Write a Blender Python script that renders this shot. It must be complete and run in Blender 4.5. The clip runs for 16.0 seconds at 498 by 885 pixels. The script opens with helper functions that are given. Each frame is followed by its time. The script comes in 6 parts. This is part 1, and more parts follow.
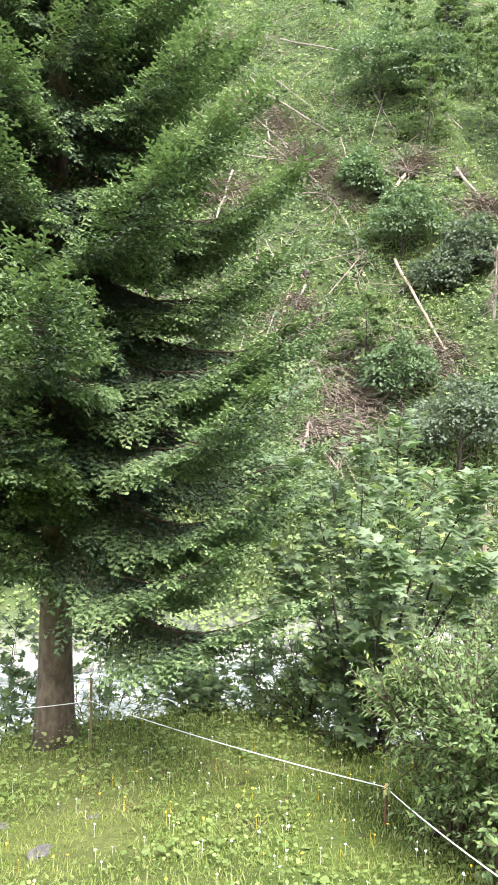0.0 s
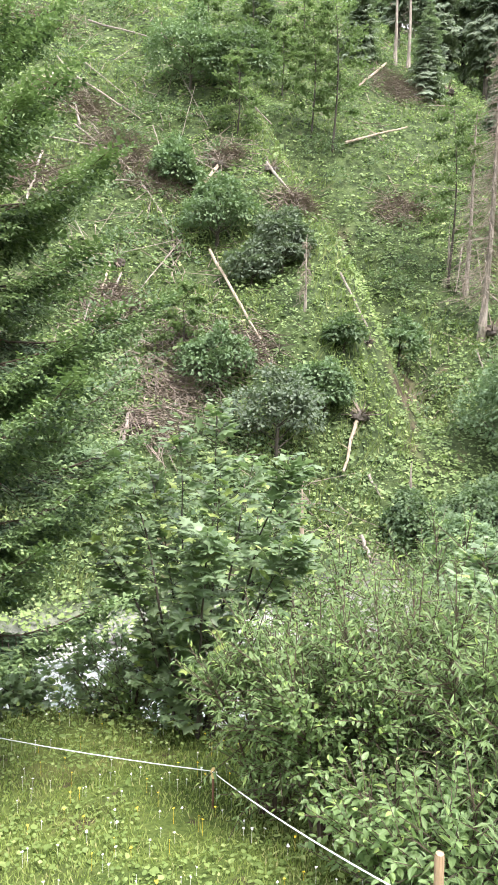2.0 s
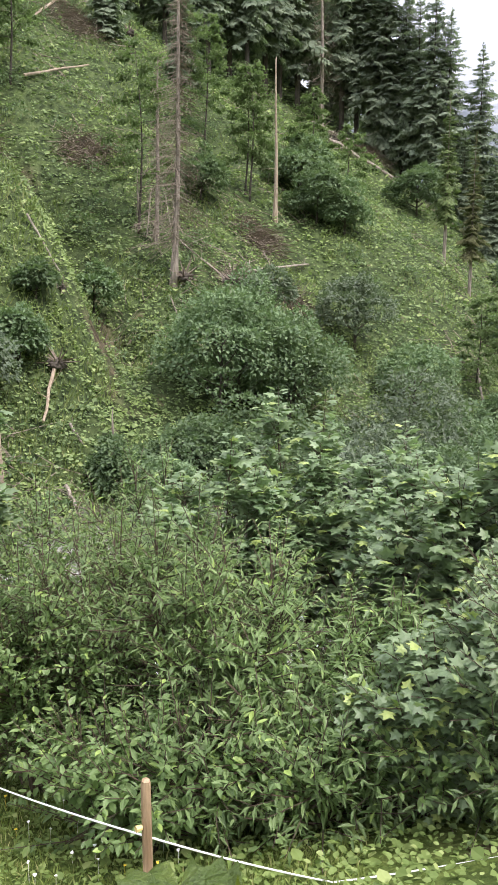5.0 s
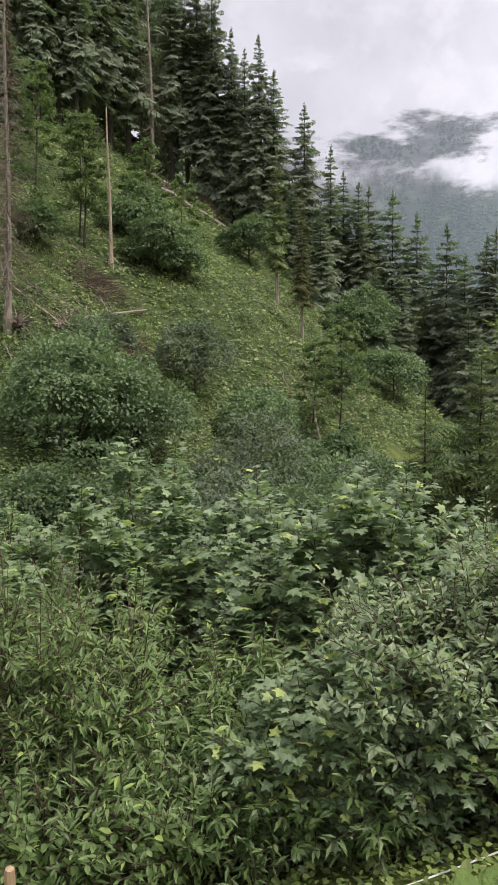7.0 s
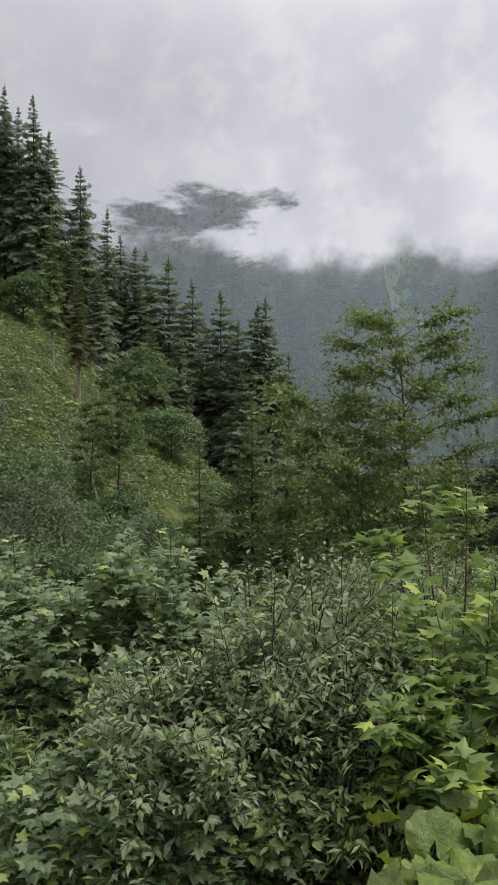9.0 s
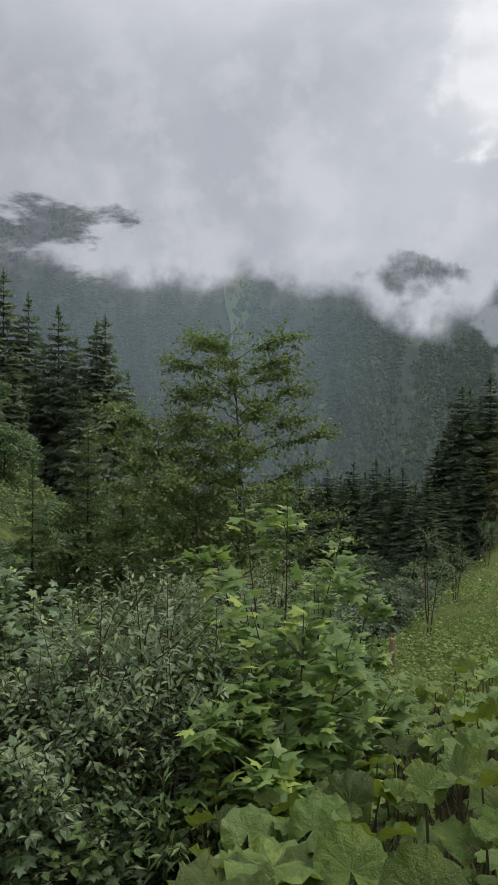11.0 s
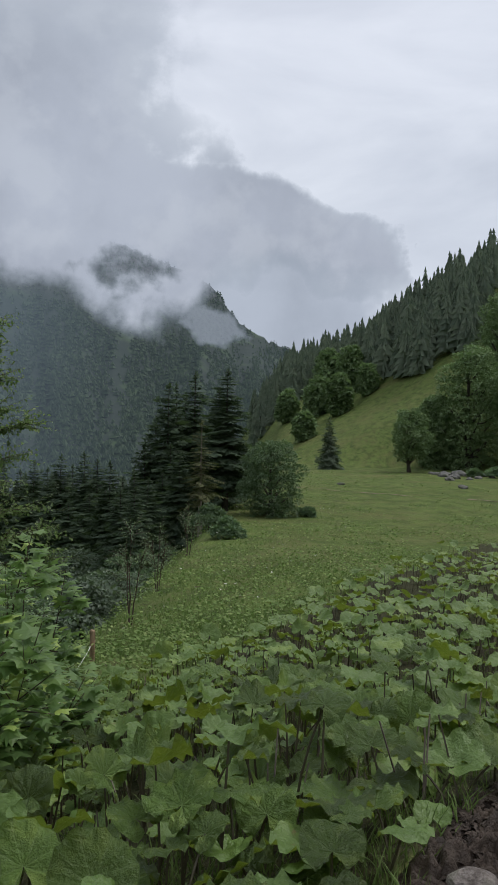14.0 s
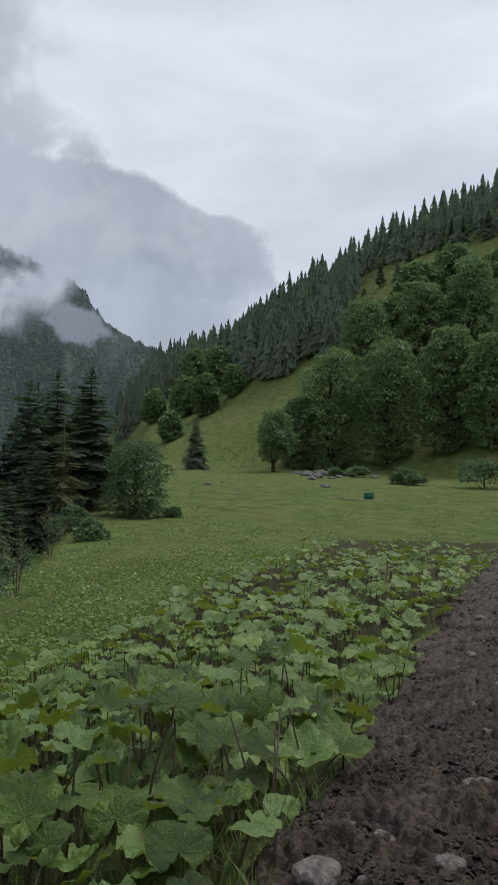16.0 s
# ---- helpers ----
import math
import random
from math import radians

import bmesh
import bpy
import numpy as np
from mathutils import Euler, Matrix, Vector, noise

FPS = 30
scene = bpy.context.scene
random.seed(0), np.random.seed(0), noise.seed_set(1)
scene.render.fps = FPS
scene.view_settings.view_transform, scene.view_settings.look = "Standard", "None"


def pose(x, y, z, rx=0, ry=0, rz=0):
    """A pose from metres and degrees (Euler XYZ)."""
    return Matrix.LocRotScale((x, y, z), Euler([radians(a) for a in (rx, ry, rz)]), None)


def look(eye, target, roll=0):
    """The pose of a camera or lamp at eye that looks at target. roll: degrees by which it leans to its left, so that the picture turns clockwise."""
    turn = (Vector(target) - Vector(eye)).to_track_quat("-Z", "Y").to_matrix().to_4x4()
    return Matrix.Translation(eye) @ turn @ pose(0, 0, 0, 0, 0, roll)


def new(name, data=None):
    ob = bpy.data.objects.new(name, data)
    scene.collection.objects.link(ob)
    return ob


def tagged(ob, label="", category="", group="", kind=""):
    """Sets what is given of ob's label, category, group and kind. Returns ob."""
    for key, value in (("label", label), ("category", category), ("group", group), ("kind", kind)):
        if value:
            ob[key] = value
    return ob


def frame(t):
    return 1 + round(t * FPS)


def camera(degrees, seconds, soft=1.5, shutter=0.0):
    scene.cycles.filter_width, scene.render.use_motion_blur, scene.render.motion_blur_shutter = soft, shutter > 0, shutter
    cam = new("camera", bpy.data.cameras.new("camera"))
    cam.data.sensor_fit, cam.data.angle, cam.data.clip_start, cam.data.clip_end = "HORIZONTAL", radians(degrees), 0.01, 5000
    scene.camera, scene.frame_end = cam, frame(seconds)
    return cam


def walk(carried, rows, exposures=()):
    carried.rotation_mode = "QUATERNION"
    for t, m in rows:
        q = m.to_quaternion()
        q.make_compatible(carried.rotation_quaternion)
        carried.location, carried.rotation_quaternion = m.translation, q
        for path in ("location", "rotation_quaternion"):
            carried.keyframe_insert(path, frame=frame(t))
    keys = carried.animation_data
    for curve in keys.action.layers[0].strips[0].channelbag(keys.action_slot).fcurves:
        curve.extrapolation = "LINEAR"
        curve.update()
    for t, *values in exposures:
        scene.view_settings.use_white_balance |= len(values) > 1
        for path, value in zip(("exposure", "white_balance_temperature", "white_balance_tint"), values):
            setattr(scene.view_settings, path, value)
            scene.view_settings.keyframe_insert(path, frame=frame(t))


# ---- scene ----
# A hand-held pan from a spruce by a stream, along a steep hillside, down a valley and on to a meadow.
cam = camera(34.48, 16.0, 1.0)
ROWS = [
    (0.0, -0.000, -0.000, 1.600, 85.16, -1.69, -0.01),
    (0.5, 0.042, 0.001, 1.605, 85.10, -1.30, -2.58),
    (1.0, 0.062, -0.008, 1.605, 84.88, -0.88, -5.73),
    (1.5, 0.040, 0.017, 1.613, 84.78, -1.01, -9.43),
    (2.0, 0.029, 0.017, 1.613, 84.73, -1.21, -12.81),
    (2.5, 0.034, 0.025, 1.612, 84.78, -1.08, -15.76),
    (3.0, 0.047, 0.044, 1.601, 84.62, -0.78, -18.50),
    (3.5, 0.061, 0.061, 1.590, 84.05, -0.53, -22.99),
    (4.0, 0.100, 0.098, 1.552, 82.77, -0.27, -27.53),
    (4.5, 0.154, 0.117, 1.521, 81.63, -0.27, -31.12),
    (4.7, 0.170, 0.114, 1.517, 81.32, -0.36, -32.32),
    (7.0, 0.127, 0.197, 1.553, 84.47, 0.49, -45.37),
    (7.5, 0.148, 0.193, 1.564, 85.78, 0.60, -48.59),
    (8.0, 0.187, 0.160, 1.569, 86.96, 0.33, -52.77),
    (8.5, 0.284, 0.157, 1.570, 87.87, 0.28, -57.22),
    (9.0, 0.353, 0.183, 1.586, 88.64, 0.23, -60.97),
    (9.2, 0.359, 0.176, 1.588, 88.95, 0.15, -62.30),
    (11.5, 0.107, 0.009, 1.620, 90.09, -0.67, -75.42),
    (12.0, 0.052, 0.009, 1.639, 90.31, -1.14, -78.86),
    (12.5, 0.074, 0.009, 1.633, 90.41, -1.53, -82.45),
    (13.0, 0.100, 0.017, 1.630, 90.20, -1.69, -86.66),
    (13.5, 0.152, -0.009, 1.602, 89.88, -1.57, -90.27),
    (14.0, 0.182, -0.083, 1.594, 89.76, -1.32, -92.86),
    (14.5, 0.185, -0.151, 1.584, 89.68, -0.99, -94.60),
    (15.0, 0.178, -0.176, 1.581, 89.79, -0.97, -96.67),
    (15.5, 0.188, -0.161, 1.584, 90.03, -1.04, -99.37),
    (16.0, 0.206, -0.149, 1.581, 90.00, -1.33, -102.35),
]
EXPOSURES = [(0, 2.34, 6450, 16), (2, 2.24, 6450, 16), (3, 1.92, 6450, 17), (4.7, 1.56, 6500, 17), (7, .86, 6950, 17), (9, .40, 6950, 13), (12, -.12, 6480, 10), (14, -.2, 6200, 10), (16, -.2, 6180, 11)]
walk(cam, [(t, pose(*r)) for t, *r in ROWS], EXPOSURES)

# ---- sky and sun: a bright overcast afternoon ----
SKY_LOW, SKY_MID, SKY_TOP = (.54, .555, .60, 1), (.64, .655, .70, 1), (.77, .78, .815, 1)
world = bpy.data.worlds.new("sky")
scene.world = world
world.use_nodes = True
wt = world.node_tree
wt.nodes.clear()


def wnode(kind, **values):
    nd = wt.nodes.new(kind)
    for key, value in values.items():
        nd.inputs[key].default_value = value
    return nd


wout = wnode("ShaderNodeOutputWorld")
blue = wnode("ShaderNodeTexSky")
blue.sky_type, blue.sun_disc, blue.sun_elevation, blue.sun_rotation = "NISHITA", False, radians(52), radians(200)
bg_blue = wnode("ShaderNodeBackground", Strength=.015)
wt.links.new(blue.outputs[0], bg_blue.inputs["Color"])
coords = wnode("ShaderNodeTexCoord")
stretch = wnode("ShaderNodeMapping", Scale=(1.0, 1.0, 2.6), Location=(.35, .1, .2))
wt.links.new(coords.outputs["Generated"], stretch.inputs["Vector"])
billow = wnode("ShaderNodeTexNoise", Scale=2.8, Detail=7.0, Roughness=.52, Distortion=.35)
wt.links.new(stretch.outputs[0], billow.inputs["Vector"])
shades = wnode("ShaderNodeValToRGB")
els = shades.color_ramp.elements
els[0].position, els[0].color = .30, SKY_LOW
els[1].position, els[1].color = .66, SKY_TOP
mid = els.new(.48)
mid.color = SKY_MID
wt.links.new(billow.outputs[0], shades.inputs[0])
bg_cloud = wnode("ShaderNodeBackground", Strength=1.2)
wt.links.new(shades.outputs[0], bg_cloud.inputs["Color"])
both = wnode("ShaderNodeAddShader")
wt.links.new(bg_blue.outputs[0], both.inputs[0])
wt.links.new(bg_cloud.outputs[0], both.inputs[1])
wt.links.new(both.outputs[0], wout.inputs["Surface"])

sun = new("sun", bpy.data.lights.new("sun", "SUN"))
sun.data.energy, sun.data.angle, sun.data.color = 2.0, radians(30), (1, .96, .88)
sun.matrix_world = look((0, 0, 0), (-.25, .55, -1))

# ---- the lie of the land ----
AX, AY = math.sin(math.radians(75)), math.cos(math.radians(75))   # valley axis


def smooth(a, b, x):
    t = np.clip((x - a) / (b - a), 0, 1)
    return t * t * (3 - 2 * t)


def softmin(a, b, k):
    h = np.clip(.5 + .5 * (b - a) / k, 0, 1)
    return b + (a - b) * h - k * h * (1 - h)


def softmax(a, b, k):
    return -softmin(-a, -b, k)


def valley(x, y):
    """Distance along the valley and across it, towards the steep side."""
    return x * AX + y * AY, -x * AY + y * AX


def relief(x, y):
    """Bumps at three sizes."""
    return (.5 * np.sin(x * .21 + 1.3 * np.sin(y * .13)) * np.sin(y * .17 + 1.1)
            + .28 * np.sin(x * .55 + y * .31 + 1.7 * np.sin(y * .4)) + .12 * np.sin(x * 1.3 - y * 1.1 + 2 * np.sin(x * .7)))


def stream_level(s):
    return -6.0 - .05 * np.maximum(s, -60) - .06 * np.maximum(s - 60, 0)


def height(x, y):
    s, n = valley(x, y)
    # meadow on the camera's side
    back = np.clip(s, -40, None)
    m = -3.7 * (1 - np.exp(-(np.maximum(back, 0) / 13.0) ** 1.25)) + .12 * np.minimum(np.maximum(-n, 0), 9)
    near = np.exp(-np.maximum(s, 0) / 9.0)
    m = m - near * 2.75 * (1 - np.exp(-(np.maximum(n, 0) / 3.6) ** 1.3))
    m = m + .06 * relief(x * 1.7, y * 1.7)
    m = m + .42 * np.exp(-((x - 3) ** 2 + (y + 1.4) ** 2) / 8)
    # far meadow rising to the wooded slope beyond
    crest = 48 - .125 * (s - 140) - .3 * np.maximum(s - 370, 0) + .35 * np.maximum(190 - s, 0)
    up = np.maximum(-n - 48 - 17 * smooth(122, 92, s), 0)
    rise = .5 * up + .27 * np.maximum(up - 22, 0) * smooth(205, 165, s) + .012 * np.maximum(-n - 20, 0)
    m = m + softmin(rise, np.maximum(crest, 2), 14)
    # bank that falls to the stream
    edge = -.8 - np.where(s > 13, .395, .95) * (s - 13)
    edge = np.minimum(edge, 9.3 + .25 * relief(x, y))
    floor = stream_level(s)
    bank = m - .85 * np.maximum(n - edge, 0)
    z = softmax(bank, floor - .35, .8)
    # steep side
    foot = 22.5 + .9 * np.maximum(s - 84.5 - .4 * (n - 30), 0) + .9 * relief(x * .3, y * .3)
    d = n - foot
    crestline = 31.5 - 10 * np.exp(-np.maximum(n - 27, 0) / 9)
    rib = 3.5 * np.exp(-((s - crestline + 4) / 4.6) ** 2) - 3.4 * np.exp(-((s - crestline - 1) / 2.3) ** 2) - 1.6 * np.exp(-((s - crestline - 5) / 5) ** 2)
    rib = rib + 2.0 * np.exp(-((s - 62) / 9) ** 2)
    fade = smooth(2, 14, d)
    hill = -5.8 + .012 * np.clip(s, 0, 90) + .735 * d + fade * (rib + 1.1 * relief(x * .45, y * .45) + .5 * relief(x * 1.6, y * 1.6) + .22 * relief(x * 4.1, y * 4.1))
    hill = softmin(hill, 62 + .02 * s + 0 * n, 12)
    z = np.where(d > -1.5, softmax(z, hill, 1.0), z)
    return z

# ---- building tools ----
class Geo:
    """Vertices and triangles, gathered in arrays."""

    def __init__(self):
        self.v, self.f, self.count = [], [], 0

    def add(self, v, f):
        v, f = np.asarray(v, float).reshape(-1, 3), np.asarray(f, int).reshape(-1, 3)
        self.v.append(v)
        self.f.append(f + self.count)
        self.count += len(v)

    def scatter(self, shape, at, x, y, z):
        """Copies of a small shape (v, f) at many places, each with its own three axes (which carry the size)."""
        tv, tf = shape
        v = at[:, None] + tv[None, :, 0, None] * x[:, None] + tv[None, :, 1, None] * y[:, None] + tv[None, :, 2, None] * z[:, None]
        f = tf[None] + (np.arange(len(at)) * len(tv))[:, None, None]
        self.add(v.reshape(-1, 3), f.reshape(-1, 3))

    def tube(self, pts, radii, sides=6, cap=True):
        pts = np.asarray(pts, float)
        radii = np.broadcast_to(np.asarray(radii, float), (len(pts),))
        way = np.gradient(pts, axis=0)
        way /= np.linalg.norm(way, axis=1)[:, None] + 1e-9
        hint = np.where(np.abs(way[:, 2:]) < .9, [[0., 0, 1]], [[1., 0, 0]])
        a = np.cross(way, hint)
        a /= np.linalg.norm(a, axis=1)[:, None] + 1e-9
        b = np.cross(way, a)
        for i in range(1, len(pts)):      # keep the rings from twisting
            if a[i] @ a[i - 1] < 0:
                a[i], b[i] = -a[i], -b[i]
        ang = np.arange(sides) / sides * 2 * math.pi
        ring = pts[:, None] + radii[:, None, None] * (np.cos(ang)[None, :, None] * a[:, None] + np.sin(ang)[None, :, None] * b[:, None])
        n = len(pts)
        f = []
        for i in range(n - 1):
            for k in range(sides):
                p, q = i * sides + k, i * sides + (k + 1) % sides
                f += [(p, q, q + sides), (p, q + sides, p + sides)]
        v = ring.reshape(-1, 3)
        if cap:
            v = np.vstack([v, pts[:1], pts[-1:]])
            e = len(v) - 2
            last = (n - 1) * sides
            for k in range(sides):
                f += [(e, (k + 1) % sides, k), (e + 1, last + k, last + (k + 1) % sides)]
        self.add(v, f)

    def sticks(self, a, b, r0, r1):
        """Many thin three-sided twigs from a to b."""
        way = b - a
        way = way / (np.linalg.norm(way, axis=1)[:, None] + 1e-9)
        x = np.cross(way, [.31, .22, .93])
        x /= np.linalg.norm(x, axis=1)[:, None] + 1e-9
        y = np.cross(way, x)
        r0, r1 = np.broadcast_to(r0, (len(a),)), np.broadcast_to(r1, (len(a),))
        v = []
        for c, r in ((a, r0), (b, r1)):
            for k in range(3):
                t = k * 2.0944
                v.append(c + r[:, None] * (math.cos(t) * x + math.sin(t) * y))
        v = np.stack(v, 1)
        tf = np.array([(0, 1, 4), (0, 4, 3), (1, 2, 5), (1, 5, 4), (2, 0, 3), (2, 3, 5)])
        f = tf[None] + (np.arange(len(a)) * 6)[:, None, None]
        self.add(v.reshape(-1, 3), f.reshape(-1, 3))

    def mesh(self, name, material, flat=True):
        v = np.vstack(self.v).astype(np.float32)
        f = np.vstack(self.f).astype(np.int32)
        me = bpy.data.meshes.new(name)
        me.vertices.add(len(v))
        me.vertices.foreach_set("co", v.ravel())
        me.loops.add(len(f) * 3)
        me.loops.foreach_set("vertex_index", f.ravel())
        me.polygons.add(len(f))
        me.polygons.foreach_set("loop_start", np.arange(len(f), dtype=np.int32) * 3)
        me.polygons.foreach_set("use_smooth", np.full(len(f), not flat))
        me.materials.append(material)
        me.update(calc_edges=True)
        return me


def unit(v):
    return v / (np.linalg.norm(v, axis=-1, keepdims=True) + 1e-9)


def axes(way, up):
    """Three unit axes: across, along, and the side that faces up."""
    y = unit(way)
    x = unit(np.cross(y, up))
    return x, y, np.cross(x, y)


def thing(name, x, y, z=None, label="", category="", group="", kind="", turn=0.0):
    ob = new(name)
    ob.matrix_world = pose(x, y, ground(x, y) if z is None else z, 0, 0, turn)
    ob.empty_display_size = .2
    return tagged(ob, label, category, group, kind)


def part(name, geo, material, parent, label="", flat=True):
    """A mesh from a Geo, or a mesh itself, as one object under a thing or a part."""
    me = geo.mesh(name, material, flat) if isinstance(geo, Geo) else geo
    ob = new(name, me)
    ob.parent = parent
    return tagged(ob, label)


def single(name, geo, material, label, category="", group="", kind="", flat=True, at=None):
    ob = new(name, geo.mesh(name, material, flat) if isinstance(geo, Geo) else geo)
    if at:
        ob.matrix_world = pose(*at)
    return tagged(ob, label, category, group, kind)


def ground(x, y):
    return float(height(np.array(float(x)), np.array(float(y))))


def spot(az, d):
    """Plan place at a bearing (degrees from straight ahead, clockwise) and a distance."""
    return d * math.sin(radians(az)), d * math.cos(radians(az))


# leaf shapes: stem at the origin, tip at y = 1, upper side +z
def fan(right, centre):
    pts = right + [(-x, y) for x, y in reversed(right[1:-1])]
    v = [(x, y, -.22 * abs(x) ** 1.2 - .10 * y * y) for x, y in pts] + [(centre[0], centre[1], .03)]
    n = len(pts)
    return np.array(v, float), np.array([(n, (i + 1) % n, i) for i in range(n)])


MAPLE = fan([(0, 0), (.34, -.10), (.50, .08), (.31, .20), (.62, .52), (.24, .54), (0, 1)], (0, .36))
OVATE = (np.array([(0, 0, 0), (.26, .32, .03), (0, .4, -.04), (-.26, .32, .03), (.2, .68, .0), (-.2, .68, .0), (0, 1, -.1)], float),
         np.array([(0, 1, 2), (0, 2, 3), (1, 4, 2), (2, 5, 3), (4, 6, 2), (2, 6, 5)]))
SALLOW = (np.array([(0, 0, 0), (.21, .45, .04), (-.21, .45, .04), (0, 1, -.12), (0, .5, -.03)], float), np.array([(0, 1, 4), (1, 3, 4), (0, 4, 2), (4, 3, 2)]))
LANCE = (np.array([(0, 0, 0), (.13, .45, .04), (-.13, .45, .04), (0, 1, -.12), (0, .5, -.02)], float), np.array([(0, 1, 4), (1, 3, 4), (0, 4, 2), (4, 3, 2)]))
DIAMOND = (np.array([(0, 0, 0), (.32, .46, .05), (-.32, .46, .05), (0, 1, -.1)], float), np.array([(0, 1, 3), (0, 3, 2)]))


def fingers(tips, width):
    """A spray of slim pointed fingers from one foot."""
    v, f = [(0, 0, 0)], []
    for x, y, z in tips:
        q = np.array([x, y, z])
        side = np.array([y, -x, 0]) / (math.hypot(x, y) + 1e-6) * width
        k = len(v)
        v += [tuple(q * .45 + side + [0, 0, .03]), tuple(q * .45 - side + [0, 0, .03]), tuple(q)]
        f += [(0, k, k + 1), (k, k + 2, k + 1)]
    return np.array(v, float), np.array(f)



def bough(pairs, width, spread=.42):
    """A flat drooping spruce bough, 1 long: side shoots off one axis, jagged all round."""
    v, f = [(0, 0, 0), (.05, .5, .03), (-.05, .5, .03), (0, 1, -.06)], [(0, 1, 3), (0, 3, 2)]
    for k in range(pairs):
        y0 = .12 + .72 * k / pairs
        for sx in (1, -1):
            x1, y1 = sx * spread * (1 - .62 * k / pairs) * (1.1 if (k + sx) % 2 else .85), y0 + .26 + .03 * sx
            n = len(v)
            hang = -.06 if k % 2 else -.20
            v += [(0, y0, .03), (x1 * .55 - sx * width * .5, y0 + .16 + width * .6, .3 * hang), (x1 * .55 + sx * width * .5, y0 + .16 - width * .6, .3 * hang), (x1 * (1 if k % 2 else .75), y1, hang)]
            f += [(n, n + 2, n + 1), (n + 1, n + 2, n + 3)]
    return np.array(v, float), np.array(f)


BOUGH = bough(4, .11, .46)


def skirts(tiers, points, wide):
    """A small far spruce, 1 high: ragged drooping skirts one over another."""
    rng = np.random.default_rng(4)
    v, f = [], []
    for i in range(tiers):
        q = i / tiers
        r, z = wide * ((1 - q) ** .8 + .02), .95 * q
        n = len(v)
        v.append((0, 0, min(1, z + .22 * (1 - q) + .10)))
        for k in range(points * 2):
            a = (k + i * .5 + rng.uniform(-.3, .3)) * math.pi / points
            w = r * (rng.uniform(.75, 1.45) if k % 2 else rng.uniform(.2, .5))
            v.append((w * math.cos(a), w * math.sin(a), z + (0 if k % 2 else .04) + rng.uniform(-.025, .025)))
        f += [(n, n + 1 + k, n + 1 + (k + 1) % (points * 2)) for k in range(points * 2)]
    return np.array(v, float), np.array(f)



def frond():
    """A flat spruce spray, 1 long: short blunt drooping shoots on both sides of one axis."""
    v = [(0, .16 * k, .02 - .012 * k * k / 6) for k in range(7)]
    f = []
    shoots = [(0, 1.12, -.06, 6)] + [(sx * (.33 - .034 * k) * (1 if (k + (sx > 0)) % 2 else .8), .16 * k + .17, (.03 if (k + (sx > 0)) % 2 else -.10), k) for k in range(7) for sx in (1, -1)]
    for x, y, z, k in shoots:
        foot = np.array(v[k])
        q = np.array([x, y, z])
        way = q - foot
        side = np.array([way[1], -way[0], 0]) / np.linalg.norm(way[:2]) * .058
        n = len(v)
        v += [tuple(foot + way * .72 + side + [0, 0, .03]), tuple(foot + way * .72 - side + [0, 0, .03]), tuple(q)]
        f += [(k, n, n + 1), (n, n + 2, n + 1)]
    return np.array(v, float), np.array(f)


BLADE = (np.array([(-.5, 0, 0), (.5, 0, 0), (-.32, .55, .06), (.32, .55, .06), (0, 1, .28)], float),
         np.array([(0, 1, 3), (0, 3, 2), (2, 3, 4)]))


